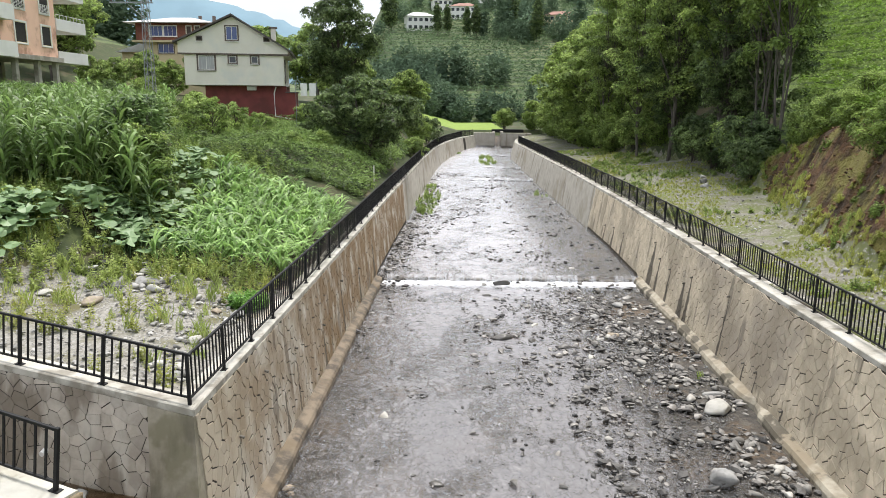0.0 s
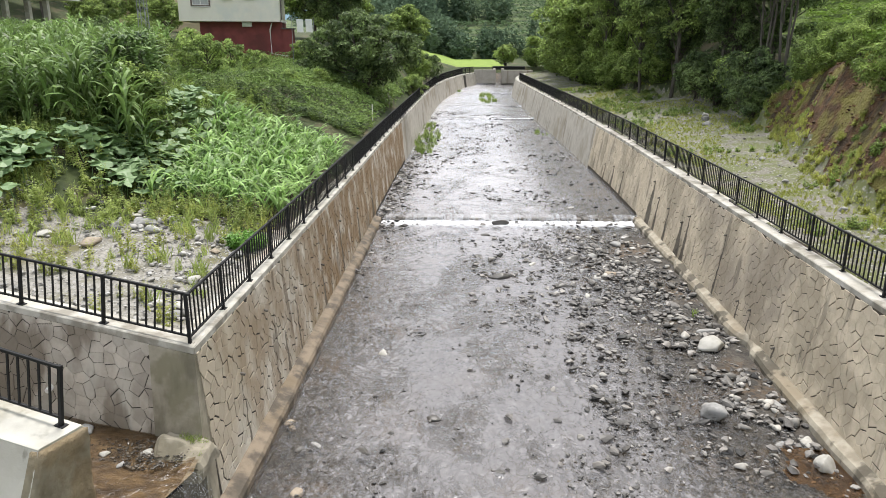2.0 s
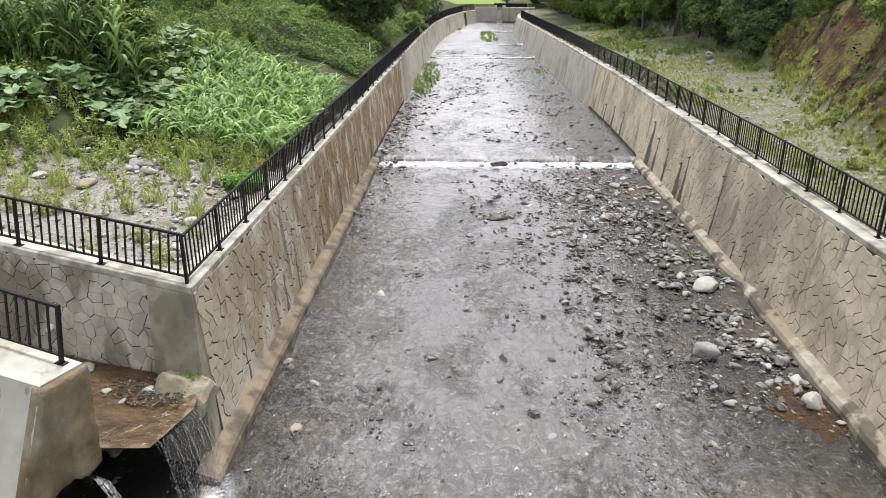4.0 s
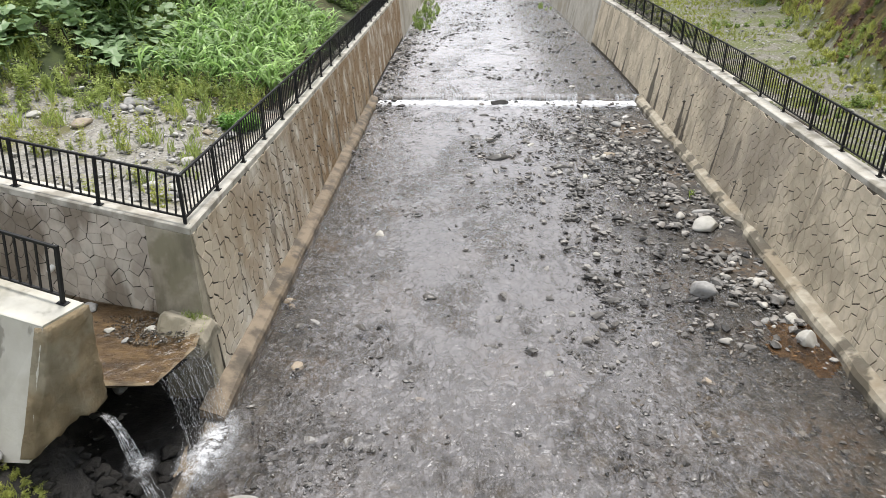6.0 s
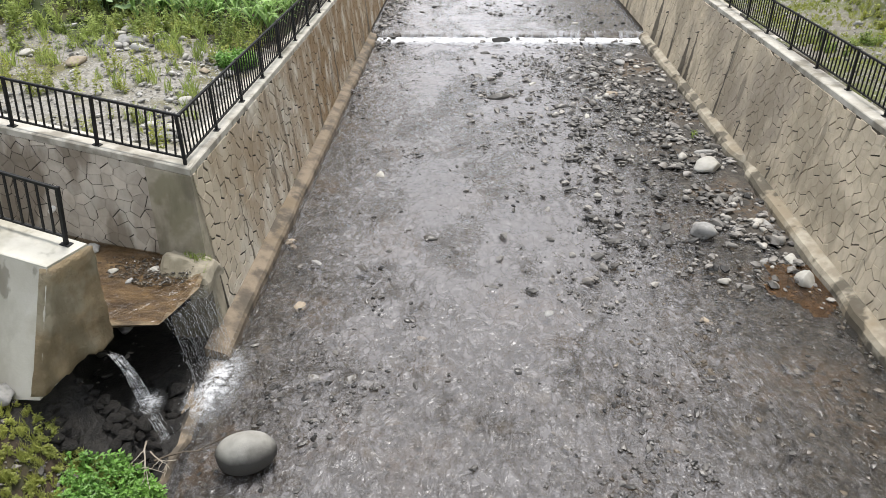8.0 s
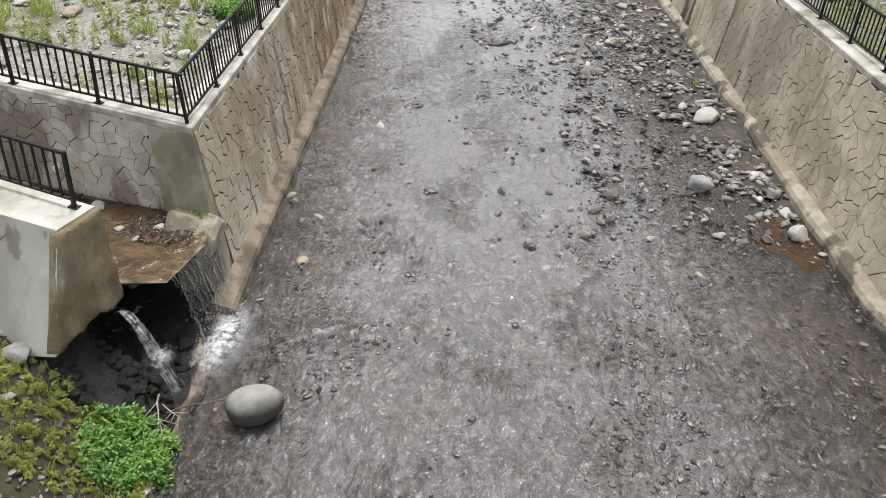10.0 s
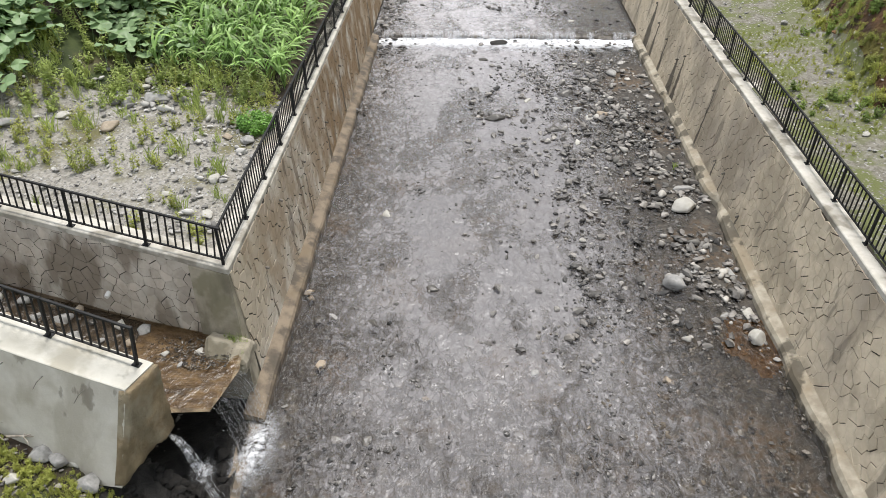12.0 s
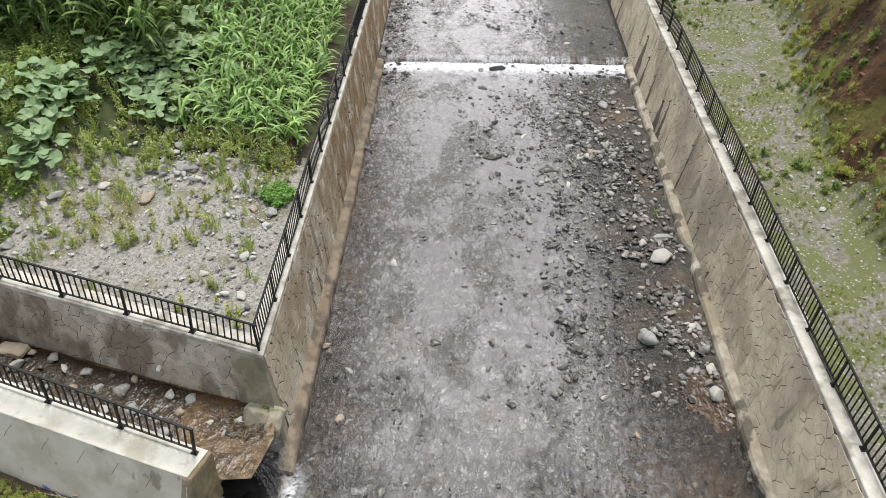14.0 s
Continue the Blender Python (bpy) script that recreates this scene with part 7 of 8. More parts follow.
for k, (x, y, s) in enumerate(((-44, 90, 0.5), (-32, 84, 0.5), (-36.5, 88, 0.6), (-40, 84, 0.4), (-43, 94, 0.5), (-52, 96, 1.4), (-30, 95, 0.9), (-26, 104, 1.1), (-58, 110, 1.4), (-20, 110, 1.2), (-14, 98, 0.9), (-6.5, 110, 0.8))):
    tree(BROAD_DARK, x, y, s, "broad green tree near the houses", 37 * k, "trees near the houses")

# far woods
FAR_KINDS = []
for k in range(5):
    rn = np.random.default_rng(600 + k)
    n = 420
    w = rn.normal(0, 1, (n, 3))
    w /= np.linalg.norm(w, axis=1)[:, None]
    bumps = 1 + 0.25 * np.sin(4 * w[:, 0] + k) * np.cos(3 * w[:, 1] + 2 * k) + 0.15 * np.sin(9 * w[:, 2] + 5 * w[:, 0])
    at = w * bumps[:, None] * rn.uniform(0.75, 1.0, n)[:, None] * ((1, 1, 1.15) if k < 4 else (0.4, 0.4, 1.9)) + (0, 0, 1.0 if k < 4 else 1.8)
    FAR_KINDS.append(spread(CARD_V, CARD_F, placed(n, at, 0.34 * rn.uniform(0.6, 1.3, n), tilt=0.8, r=rn)))


def woods(name, count, region, keep_, size, label, seed, mat=LEAF_FAR):
    r = np.random.default_rng(seed)
    x, y = r.uniform(region[0], region[1], count), r.uniform(region[2], region[3], count)
    keep = keep_(x, y, r)
    x, y = x[keep], y[keep]
    s = r.uniform(size[0], size[1], len(x))
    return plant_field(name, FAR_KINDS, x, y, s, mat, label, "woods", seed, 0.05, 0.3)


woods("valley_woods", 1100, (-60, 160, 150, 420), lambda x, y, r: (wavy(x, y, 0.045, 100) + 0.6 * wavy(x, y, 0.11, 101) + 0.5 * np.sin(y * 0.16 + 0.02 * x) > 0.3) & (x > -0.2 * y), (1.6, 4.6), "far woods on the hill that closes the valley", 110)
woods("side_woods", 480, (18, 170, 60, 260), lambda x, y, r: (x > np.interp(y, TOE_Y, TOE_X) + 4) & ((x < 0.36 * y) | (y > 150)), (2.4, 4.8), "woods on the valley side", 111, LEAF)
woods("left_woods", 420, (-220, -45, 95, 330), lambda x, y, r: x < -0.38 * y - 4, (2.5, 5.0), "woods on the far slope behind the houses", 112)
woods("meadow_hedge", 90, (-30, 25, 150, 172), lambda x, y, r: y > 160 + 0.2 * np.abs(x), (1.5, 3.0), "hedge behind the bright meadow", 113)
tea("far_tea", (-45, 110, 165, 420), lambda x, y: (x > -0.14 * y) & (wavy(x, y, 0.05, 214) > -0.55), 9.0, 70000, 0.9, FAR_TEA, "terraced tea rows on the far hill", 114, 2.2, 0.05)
CYPRESS = tree_parts(570, 15, 2.0, 0.5, 0.25, 5000, 0.7, LEAF_DARK, 1, 60, 0.12)
for k, (px, py, s) in enumerate(((-25, 300, 1.35), (-5.5, 290, 0.75), (-1.5, 292, 0.7), (6, 285, 0.7), (9.5, 285, 0.75), (24, 300, 1.2), (31, 270, 1.0))):
    tree(CYPRESS, px, py, s, "tall dark conifer on the far hill", 33 * k, "conifers on the far hill")

# ---- houses ----
CLAD = material("grey_cladding", (0.76, 0.72, 0.64), (0.71, 0.67, 0.59), 0.8, 0.7, 0.15, 30, (0.66, 0.65, 0.60), 0.3)
RED = material("red_render", (0.22, 0.055, 0.05), (0.17, 0.042, 0.04), 0.9, 0.85, 0.2, 12, (0.14, 0.04, 0.035), 0.5)
PINK = material("peach_render", (0.86, 0.56, 0.42), (0.81, 0.52, 0.385), 0.8, 0.85, 0.15, 12, (0.50, 0.28, 0.20), 0.4)
WHITE = material("white_render", (0.78, 0.77, 0.74), (0.72, 0.71, 0.68), 0.8, 0.8, 0.1, 12)
BRICK = material("brick_wall", (0.26, 0.10, 0.07), (0.20, 0.075, 0.055), 2.0, 0.9, 0.2, 12)
CREAM = material("cream_render", (0.62, 0.52, 0.33), (0.56, 0.47, 0.30), 0.8, 0.85, 0.1, 12)
ROOFING = material("dark_roof_sheet", (0.10, 0.085, 0.08), (0.07, 0.06, 0.055), 1.0, 0.6, 0.2, 6)
TIN = material("pale_roof_sheet", (0.62, 0.62, 0.62), (0.55, 0.54, 0.53), 0.6, 0.5, 0.2, 4)
TILES = material("red_roof_tiles", (0.30, 0.15, 0.11), (0.24, 0.12, 0.09), 0.8, 0.8, 0.3, 4)
GLASS = material("window_glass", (0.03, 0.035, 0.04), (0.05, 0.055, 0.06), 0.5, 0.06, 0)
BLUE_GLASS = material("blue_window_glass", (0.05, 0.08, 0.22), (0.07, 0.10, 0.26), 0.5, 0.08, 0)
BROWN = material("brown_trim", (0.13, 0.095, 0.08), (0.10, 0.075, 0.06), 3, 0.7, 0.1, 10)
CURTAIN = material("net_curtain", (0.45, 0.45, 0.46), (0.35, 0.35, 0.36), 3, 0.9, 0.3, 12, stretch=(6, 6, 0.3))
# near-black that stands in for the shade of unlit interiors
DARK_IN = material("interior_shade", (0.03, 0.027, 0.024), (0.02, 0.018, 0.016), 2, 0.9, 0)
STEEL = material("galvanised_steel", (0.32, 0.33, 0.34), (0.25, 0.26, 0.27), 4, 0.5, 0.1, 20, metallic=0.6)


def window(parent, x0, z0, x1, z1, y, trim, pane_mat, leaves=2, frame_mat=None, trim_w=0.09, facing="y"):
    """A window on a front at y (or, facing x, on a side at x): surround, frame bars, sill, panes."""
    frame_mat = frame_mat or WHITE

    def b(u0, w0, u1, w1, near, far):
        if facing == "y":
            return (u0, y - near, w0, u1, y - far, w1)
        return (y + far, u0, w0, y + near, u1, w1)

    bm = bmesh.new()
    for r in ((x0 - trim_w, z0 - trim_w, x1 + trim_w, z0), (x0 - trim_w, z1, x1 + trim_w, z1 + trim_w), (x0 - trim_w, z0, x0, z1), (x1, z0, x1 + trim_w, z1)):
        box(bm, *b(*r, 0.07, 0.003))
    win = part("window", bm, trim, parent)
    bm = bmesh.new()
    f = 0.05
    for r in ((x0, z0, x1, z0 + f), (x0, z1 - f, x1, z1), (x0, z0 + f, x0 + f, z1 - f), (x1 - f, z0 + f, x1, z1 - f)):
        box(bm, *b(*r, 0.045, 0.002))
    for k in range(1, leaves):
        c = x0 + (x1 - x0) * k / leaves
        box(bm, *b(c - f / 2, z0 + f, c + f / 2, z1 - f, 0.04, 0.002))
    part("frame", bm, frame_mat, win)
    part("sill", boxes(b(x0 - 0.1, z0 - 0.13, x1 + 0.1, z0 - 0.094, 0.12, 0.003)), WHITE, win)
    part("pane", boxes(b(x0 + f + 0.003, z0 + f + 0.003, x1 - f - 0.003, z1 - f - 0.003, 0.02, 0.004)), pane_mat, win)
    return win


def prism(points, y0, y1):
    """A flat outline in x and z, made solid from y0 to y1."""
    bm = bmesh.new()
    a = [bm.verts.new((x, y0, z)) for x, z in points]
    b = [bm.verts.new((x, y1, z)) for x, z in points]
    bm.faces.new(a)
    bm.faces.new(b[::-1])
    for k in range(len(a)):
        j = (k + 1) % len(a)
        bm.faces.new((a[j], a[k], b[k], b[j]))
    bmesh.ops.recalc_face_normals(bm, faces=bm.faces)
    return bm


def grey_house():
    t = thing("house", "grey clad house with a gable on a dark red basement", "house")
    y = 68.0
    part("basement", boxes((-22.7, y + 0.9, 5.8, -15.4, y + 9, 10.36)), RED, t, "dark red rendered basement")
    part("annex", boxes((-15.39, y + 0.7, 5.8, -14.45, y + 5, 9.75)), RED, t, "red lean-to")
    part("annex_roof", boxes((-15.5, y + 0.5, 9.78, -14.3, y + 5.2, 9.86)), ROOFING, t)
    part("wall", boxes((-24.28, y, 10.38, -15.5, y + 10, 13.10), bevel=0.02), CLAD, t, "grey clad upper floor")
    part("gable", prism([(-24.75, 13.14), (-15.05, 13.14), (-15.05, 13.55), (-19.95, 16.42), (-24.75, 14.15)], y - 0.12, y + 10.1), CLAD, t, "grey clad gable")
    part("band", boxes((-24.8, y - 0.16, 13.06, -15.0, y - 0.125, 13.2)), BROWN, t)
    for a, b in (((-25.1, 14.02), (-19.95, 16.48)), ((-19.95, 16.48), (-14.65, 13.25))):
        n = 0.16
        part("roof", prism([a, b, (b[0], b[1] + n), (a[0], a[1] + n)], y - 0.55, y + 10.6), ROOFING, t, "dark sheet roof")
    ch = part("chimney", boxes((-16.75, y + 3, 14.2, -16.3, y + 3.5, 15.75), bevel=0.01), CLAD, t)
    part("chimney_cap", boxes((-16.9, y + 2.9, 15.76, -16.15, y + 3.6, 15.88)), BROWN, ch)
    window(t, -20.5, 14.36, -19.5, 15.55, y - 0.12, BROWN, BLUE_GLASS, 2, None, 0.12)
    window(t, -23.05, 11.75, -21.65, 12.98, y, BROWN, CURTAIN, 2, None, 0.14)
    window(t, -20.35, 12.35, -19.72, 12.98, y, BROWN, GLASS, 1, None, 0.13)
    window(t, -18.38, 12.35, -17.78, 12.98, y, BROWN, GLASS, 1, None, 0.13)
    for x in (-23.1, -17.2):
        window(t, x, 14.3, x + 0.5, 14.66, y - 0.12, BROWN, DARK_IN, 1, BROWN, 0.03)
    bm = bmesh.new()
    tube(bm, [(-16.3, y + 0.6, 10.3), (-16.5, y + 0.6, 9.7), (-16.45, y + 0.6, 7.6), (-15.0, y + 0.6, 7.35)], [0.06] * 4, 6)
    part("drain_pipe", bm, WHITE, t, "white drain pipe")
    part("meter_box", boxes((-18.95, y + 0.55, 9.95, -18.1, y + 0.86, 10.35), bevel=0.02), WHITE, t, "white box under the overhang")
    part("balcony", boxes((-15.49, y + 0.9, 10.36, -15.2, y + 6, 10.55)), WHITE, t)
    window(t, y + 1.2, 10.7, y + 2.3, 12.7, -15.5, BROWN, GLASS, 1, None, 0.1, "x")
    t.matrix_basis = Matrix.Translation((-15.4, y, -0.3)) @ Matrix.Rotation(radians(10), 4, "Z") @ Matrix.Translation((15.5, -y, 0))
    return t


def apartment_block():
    t = thing("apartment_block", "unfinished peach apartment block on bare concrete columns", "building")
    x = -39.0
    part("wall", boxes((-52, 50, 12.75, x, 73.2, 24.0)), PINK, t, "peach rendered wall")
    part("floor_slab", boxes((-52.2, 49.8, 12.3, x + 0.35, 73.6, 12.72)), CONCRETE, t, "bare concrete slab")
    for y in (52.5, 57.5, 62.0, 66.2, 69.8, 73.0):
        part("column", boxes((x - 0.5, y - 0.25, 5.5, x - 0.05, y + 0.25, 12.28), bevel=0.02), CONCRETE, t, "bare concrete column")
        part("column", boxes((x - 6, y - 0.25, 5.5, x - 5.5, y + 0.25, 12.28), bevel=0.02), CONCRETE, t)
    part("ground_floor", boxes((-51.5, 50.5, 5.5, x - 7, 72.8, 12.28)), DARK_IN, t, "near-black block for the shade in the open ground floor")
    for z in (12.32, 15.45, 18.6, 21.8):
        b = part("balcony", boxes((-44, 73.62, z, x - 0.1, 79.4, z + 0.22)), WHITE, t, "white balcony")
        part("parapet", boxes((x - 0.25, 73.62, z + 0.22, x - 0.1, 79.4, z + 1.12), (-44, 79.25, z + 0.22, x - 0.26, 79.4, z + 1.12)), WHITE, b)
        if z > 13:
            bm = bmesh.new()
            for k in range(9):
                y = 73.8 + 0.68 * k
                box(bm, x - 0.2, y - 0.02, z + 1.12, x - 0.16, y + 0.02, z + 1.5)
            box(bm, x - 0.21, 73.7, z + 1.5, x - 0.15, 79.3, z + 1.55)
            part("balcony_rail", bm, WHITE, b)
        b = part("balcony", boxes((x + 0.01, 55, z, x + 1.0, 64.8, z + 0.22)), WHITE, t, "white balcony")
        part("parapet", boxes((x + 0.86, 55, z + 0.22, x + 1.0, 64.8, z + 1.3), (x + 0.36, 64.66, z + 0.22, x + 0.855, 64.8, z + 1.3)), WHITE, b)
    part("end_wall", boxes((-52, 73.21, 12.75, -41.5, 74.0, 24.0)), PINK, t)
    for z0, z1 in ((13.75, 15.55), (16.75, 18.6), (19.9, 21.7)):
        for y0, y1 in ((66.3, 68.0), (70.6, 72.1)):
            w = window(t, y0, z0, y1, z1, x, WHITE, DARK_IN, 1, CREAM, 0.16, "x")
            if z0 > 16:
                for k in range(7):
                    bm = bmesh.new()
                    box(bm, x + 0.1, y0 - 0.05, z0 + 0.12 * k, x + 0.13, y1 + 0.05, z0 + 0.12 * k + 0.03)
                    part("guard_rail", bm, WHITE, w, "white rail before the window")
                for yy in np.linspace(y0, y1, 5):
                    bm = bmesh.new()
                    box(bm, x + 0.131, yy - 0.02, z0 - 0.02, x + 0.15, yy + 0.02, z0 + 0.78)
                    part("guard_post", bm, WHITE, w)
    part("opening", boxes((x + 0.004, 61.5, 13.2, x + 0.02, 64.0, 15.5)), DARK_IN, t, "near-black sheet for the shade in an empty doorway")
    return t


def brick_house():
    t = thing("house", "brick house with blue windows and a pale hipped roof", "house")
    y = 105.0
    part("wall", boxes((-44.6, y, 16.9, -34.2, y + 10, 19.35)), BRICK, t, "brown brick upper floor")
    part("wall", boxes((-43.6, y + 0.2, 8.0, -35.0, y + 9.8, 16.88)), CREAM, t, "cream lower floor")
    part("slab", boxes((-45.0, y - 0.6, 16.75, -33.8, y + 10.2, 17.0)), CREAM, t)
    bm = bmesh.new()
    low_ = [bm.verts.new(p) for p in ((-46, y - 1.2, 19.38), (-33, y - 1.2, 19.38), (-33, y + 11, 19.38), (-46, y + 11, 19.38))]
    top_ = [bm.verts.new(p) for p in ((-41, y + 4.5, 20.6), (-38, y + 4.5, 20.6))]
    bm.faces.new((low_[0], low_[1], top_[1], top_[0]))
    bm.faces.new((low_[1], low_[2], top_[1]))
    bm.faces.new((low_[2], low_[3], top_[0], top_[1]))
    bm.faces.new((low_[3], low_[0], top_[0]))
    bm.faces.new(low_[::-1])
    part("roof", bm, TIN, t, "pale sheet roof")
    for x0, x1 in ((-42.6, -40.8), (-40.6, -38.8)):
        window(t, x0, 17.6, x1, 19.0, y, WHITE, BLUE_GLASS, 3)
    for x0 in (-37.4, -36.2):
        window(t, x0, 17.7, x0 + 0.7, 19.0, y, WHITE, GLASS, 1)
    window(t, -41.6, 15.3, -39.4, 16.6, y + 0.2, BROWN, BLUE_GLASS, 3)
    for x in (-36.6, -34.6):
        part("chimney", boxes((x, y + 3, 19.6, x + 0.4, y + 3.4, 20.7), bevel=0.02), BROWN, t)
    return t


def low_shed():
    t = thing("shed", "low shed with a pale sheet roof behind the maize", "shed")
    part("wall", boxes((-49, 110, 9, -42.5, 116, 15.7)), CREAM, t)
    part("roof", prism([(-49.8, 15.7), (-41.9, 15.7), (-45.8, 17.0)], 109.5, 116.5), TIN, t)
    return t


def far_house(x, y, wide, storeys, label, roof_mat, body_mat, turn):
    """A far house: body, hipped roof, rows of windows."""
    z = float(land_z(x, y))
    t = thing("far_house", label, "house", at=(x, y, z), group="far houses")
    t.rotation_euler = (0, 0, radians(turn))
    high = 2.9 * storeys
    part("wall", boxes((-wide / 2, 0, -3, wide / 2, wide * 0.8, high)), body_mat, t)
    bm = bmesh.new()
    w, d = wide / 2 + 0.6, wide * 0.8 + 0.6
    low_ = [bm.verts.new(p) for p in ((-w, -0.6, high + 0.02), (w, -0.6, high + 0.02), (w, d, high + 0.02), (-w, d, high + 0.02))]
    top_ = [bm.verts.new(p) for p in ((-w * 0.4, d / 2, high + 1.9), (w * 0.4, d / 2, high + 1.9))]
    bm.faces.new((low_[0], low_[1], top_[1], top_[0]))
    bm.faces.new((low_[1], low_[2], top_[1]))
    bm.faces.new((low_[2], low_[3], top_[0], top_[1]))
    bm.faces.new((low_[3], low_[0], top_[0]))
    bm.faces.new(low_[::-1])
    part("roof", bm, roof_mat, t)
    n = max(3, int(wide / 2.2))
    for s in range(storeys):
        for k in range(n):
            c = -wide / 2 + wide * (k + 0.5) / n
            win = part("window", boxes((c - 0.75, -0.06, 2.9 * s + 0.8, c + 0.75, -0.01, 2.9 * s + 2.3)), WHITE, t)
            part("pane", boxes((c - 0.65, -0.08, 2.9 * s + 0.9, c + 0.65, -0.062, 2.9 * s + 2.2)), GLASS, win)
    return t


def pylon():
    t = thing("power_pylon", "slim galvanised lattice power pole with a cross-arm", "pole", at=(-23.75, 58.0, float(land_z(-23.75, 58.0)) - 0.2))
    high, w0, w1 = 17.5 - float(land_z(-23.75, 58.0)), 0.34, 0.2
    for sx in (-1, 1):
        for sy in (-1, 1):
            bm = bmesh.new()
            tube(bm, [(sx * w0, sy * w0, 0), (sx * w1, sy * w1, high)], [0.035, 0.03], 4)
            part("leg", bm, STEEL, t)
    n = 16
    for k in range(n):
        a, b = k / n, (k + 1) / n
        wa, wb = w0 + (w1 - w0) * a, w0 + (w1 - w0) * b
        s = 1 if k % 2 else -1
        bm = bmesh.new()
        for p, q_ in (((s * wa, -wa, a * high), (-s * wb, -wb, b * high)), ((s * wa, wa, a * high), (-s * wb, wb, b * high)), ((wa, s * wa, a * high), (wb, -s * wb, b * high)), ((-wa, s * wa, a * high), (-wb, -s * wb, b * high))):
            tube(bm, [p, q_], [0.018, 0.018], 4)
        part("brace", bm, STEEL, t)
    zc = 16.1 - t.location.z
    arm = part("cross_arm", boxes((-2.75, -0.06, zc - 0.05, 0.6, 0.06, zc + 0.05)), STEEL, t)
    for x in (-2.6, -1.4, 0.5):
        bm = bmesh.new()
        tube(bm, [(x, 0, zc + 0.05), (x, 0, zc + 0.13), (x, 0, zc + 0.2), (x, 0, zc + 0.35)], [0.03, 0.07, 0.05, 0.02], 8)
        part("insulator", bm, BROWN, arm, "brown insulator")
    bm = bmesh.new()
    tube(bm, [(-1.4, 0, zc - 0.05), (-0.1, 0, zc - 1.2)], [0.025, 0.025], 4)
    part("strut", bm, STEEL, arm)
    return t


grey_house()
apartment_block()
brick_house()
low_shed()
far_house(-12.2, 300, 11.0, 2, "white two-storey house high on the far hill", TIN, WHITE, 12)
far_house(5.0, 330, 11.0, 2, "white house with a red tiled roof on the far hill", TILES, WHITE, -8)
far_house(-4.0, 352, 9.0, 2, "pale house among others on the far hill", TILES, WHITE, 10)
far_house(44, 310, 12.0, 2, "pale house on the far slope", TILES, CREAM, -14)
far_house(18, 372, 9.0, 2, "small white house on the far ridge", TIN, WHITE, 5)
pylon()
# washing on a frame beside the house
wash = thing("washing_line", "two pale cloths on a line beside the tree", "washing line", at=(-12.2, 62.0, float(land_z(-12.2, 62.0))))
for x in (-0.9, 0.9):
    bm = bmesh.new()
    tube(bm, [(x, 0, -0.2), (x, 0, 4.3)], [0.03, 0.025], 6)
    part("post", bm, STEEL, wash)
for x in (-0.5, 0.25):
    bm = boxes((x, -0.012, 3.1, x + 0.55, 0.012, 4.15))
    bmesh.ops.subdivide_edges(bm, edges=bm.edges[:], cuts=3, use_grid_fill=True)
    for vert in bm.verts:
        vert.co.y += 0.05 * math.sin(9 * vert.co.x + 2 * vert.co.z)
    part("cloth", bm, WHITE, wash, "pale cloth")
bm = bmesh.new()
tube(bm, [(-0.9, 0, 4.2), (0, 0, 4.13), (0.9, 0, 4.2)], [0.008] * 3, 4)
part("line", bm, RAIL, wash)
# garden post by the canal
bm = bmesh.new()
tube(bm, [(0, 0, -0.1), (0, 0, 1.1)], [0.03, 0.03], 6)
post_thing = thing("garden_post", "thin pale post beside the canal path", "post", at=(-4.7, 44.5, float(land_z(-4.7, 44.5))))
part("stake", bm, WHITE, post_thing)

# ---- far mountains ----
# aerial haze is put into the blue base colour and a faint emission
HAZE = material("hazed_mountain", (0.10, 0.16, 0.19), (0.08, 0.13, 0.155), 0.01, 1.0, 0)
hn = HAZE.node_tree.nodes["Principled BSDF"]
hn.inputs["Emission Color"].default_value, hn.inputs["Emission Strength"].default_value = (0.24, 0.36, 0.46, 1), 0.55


def ridge(name, y, x0, x1, profile, seed):
    xs = np.linspace(x0, x1, 160)
    top = np.interp(xs, *profile) + 7 * wavy(xs, xs * 0, 0.02, seed) + 3 * wavy(xs, xs * 0, 0.09, seed + 1)
    rows = [np.stack([xs, np.full_like(xs, y + 300 * u), -20 + (top + 20) * math.sin(u * math.pi / 2)], -1) for u in np.linspace(0, 1, 8)]
    k = len(xs)
    a = (np.arange(7)[:, None] * k + np.arange(k - 1)[None]).ravel()
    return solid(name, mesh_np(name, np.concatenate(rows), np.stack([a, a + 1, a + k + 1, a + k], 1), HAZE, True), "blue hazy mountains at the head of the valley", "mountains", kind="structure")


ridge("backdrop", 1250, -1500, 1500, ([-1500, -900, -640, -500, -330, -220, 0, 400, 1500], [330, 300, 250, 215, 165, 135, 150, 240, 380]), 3)

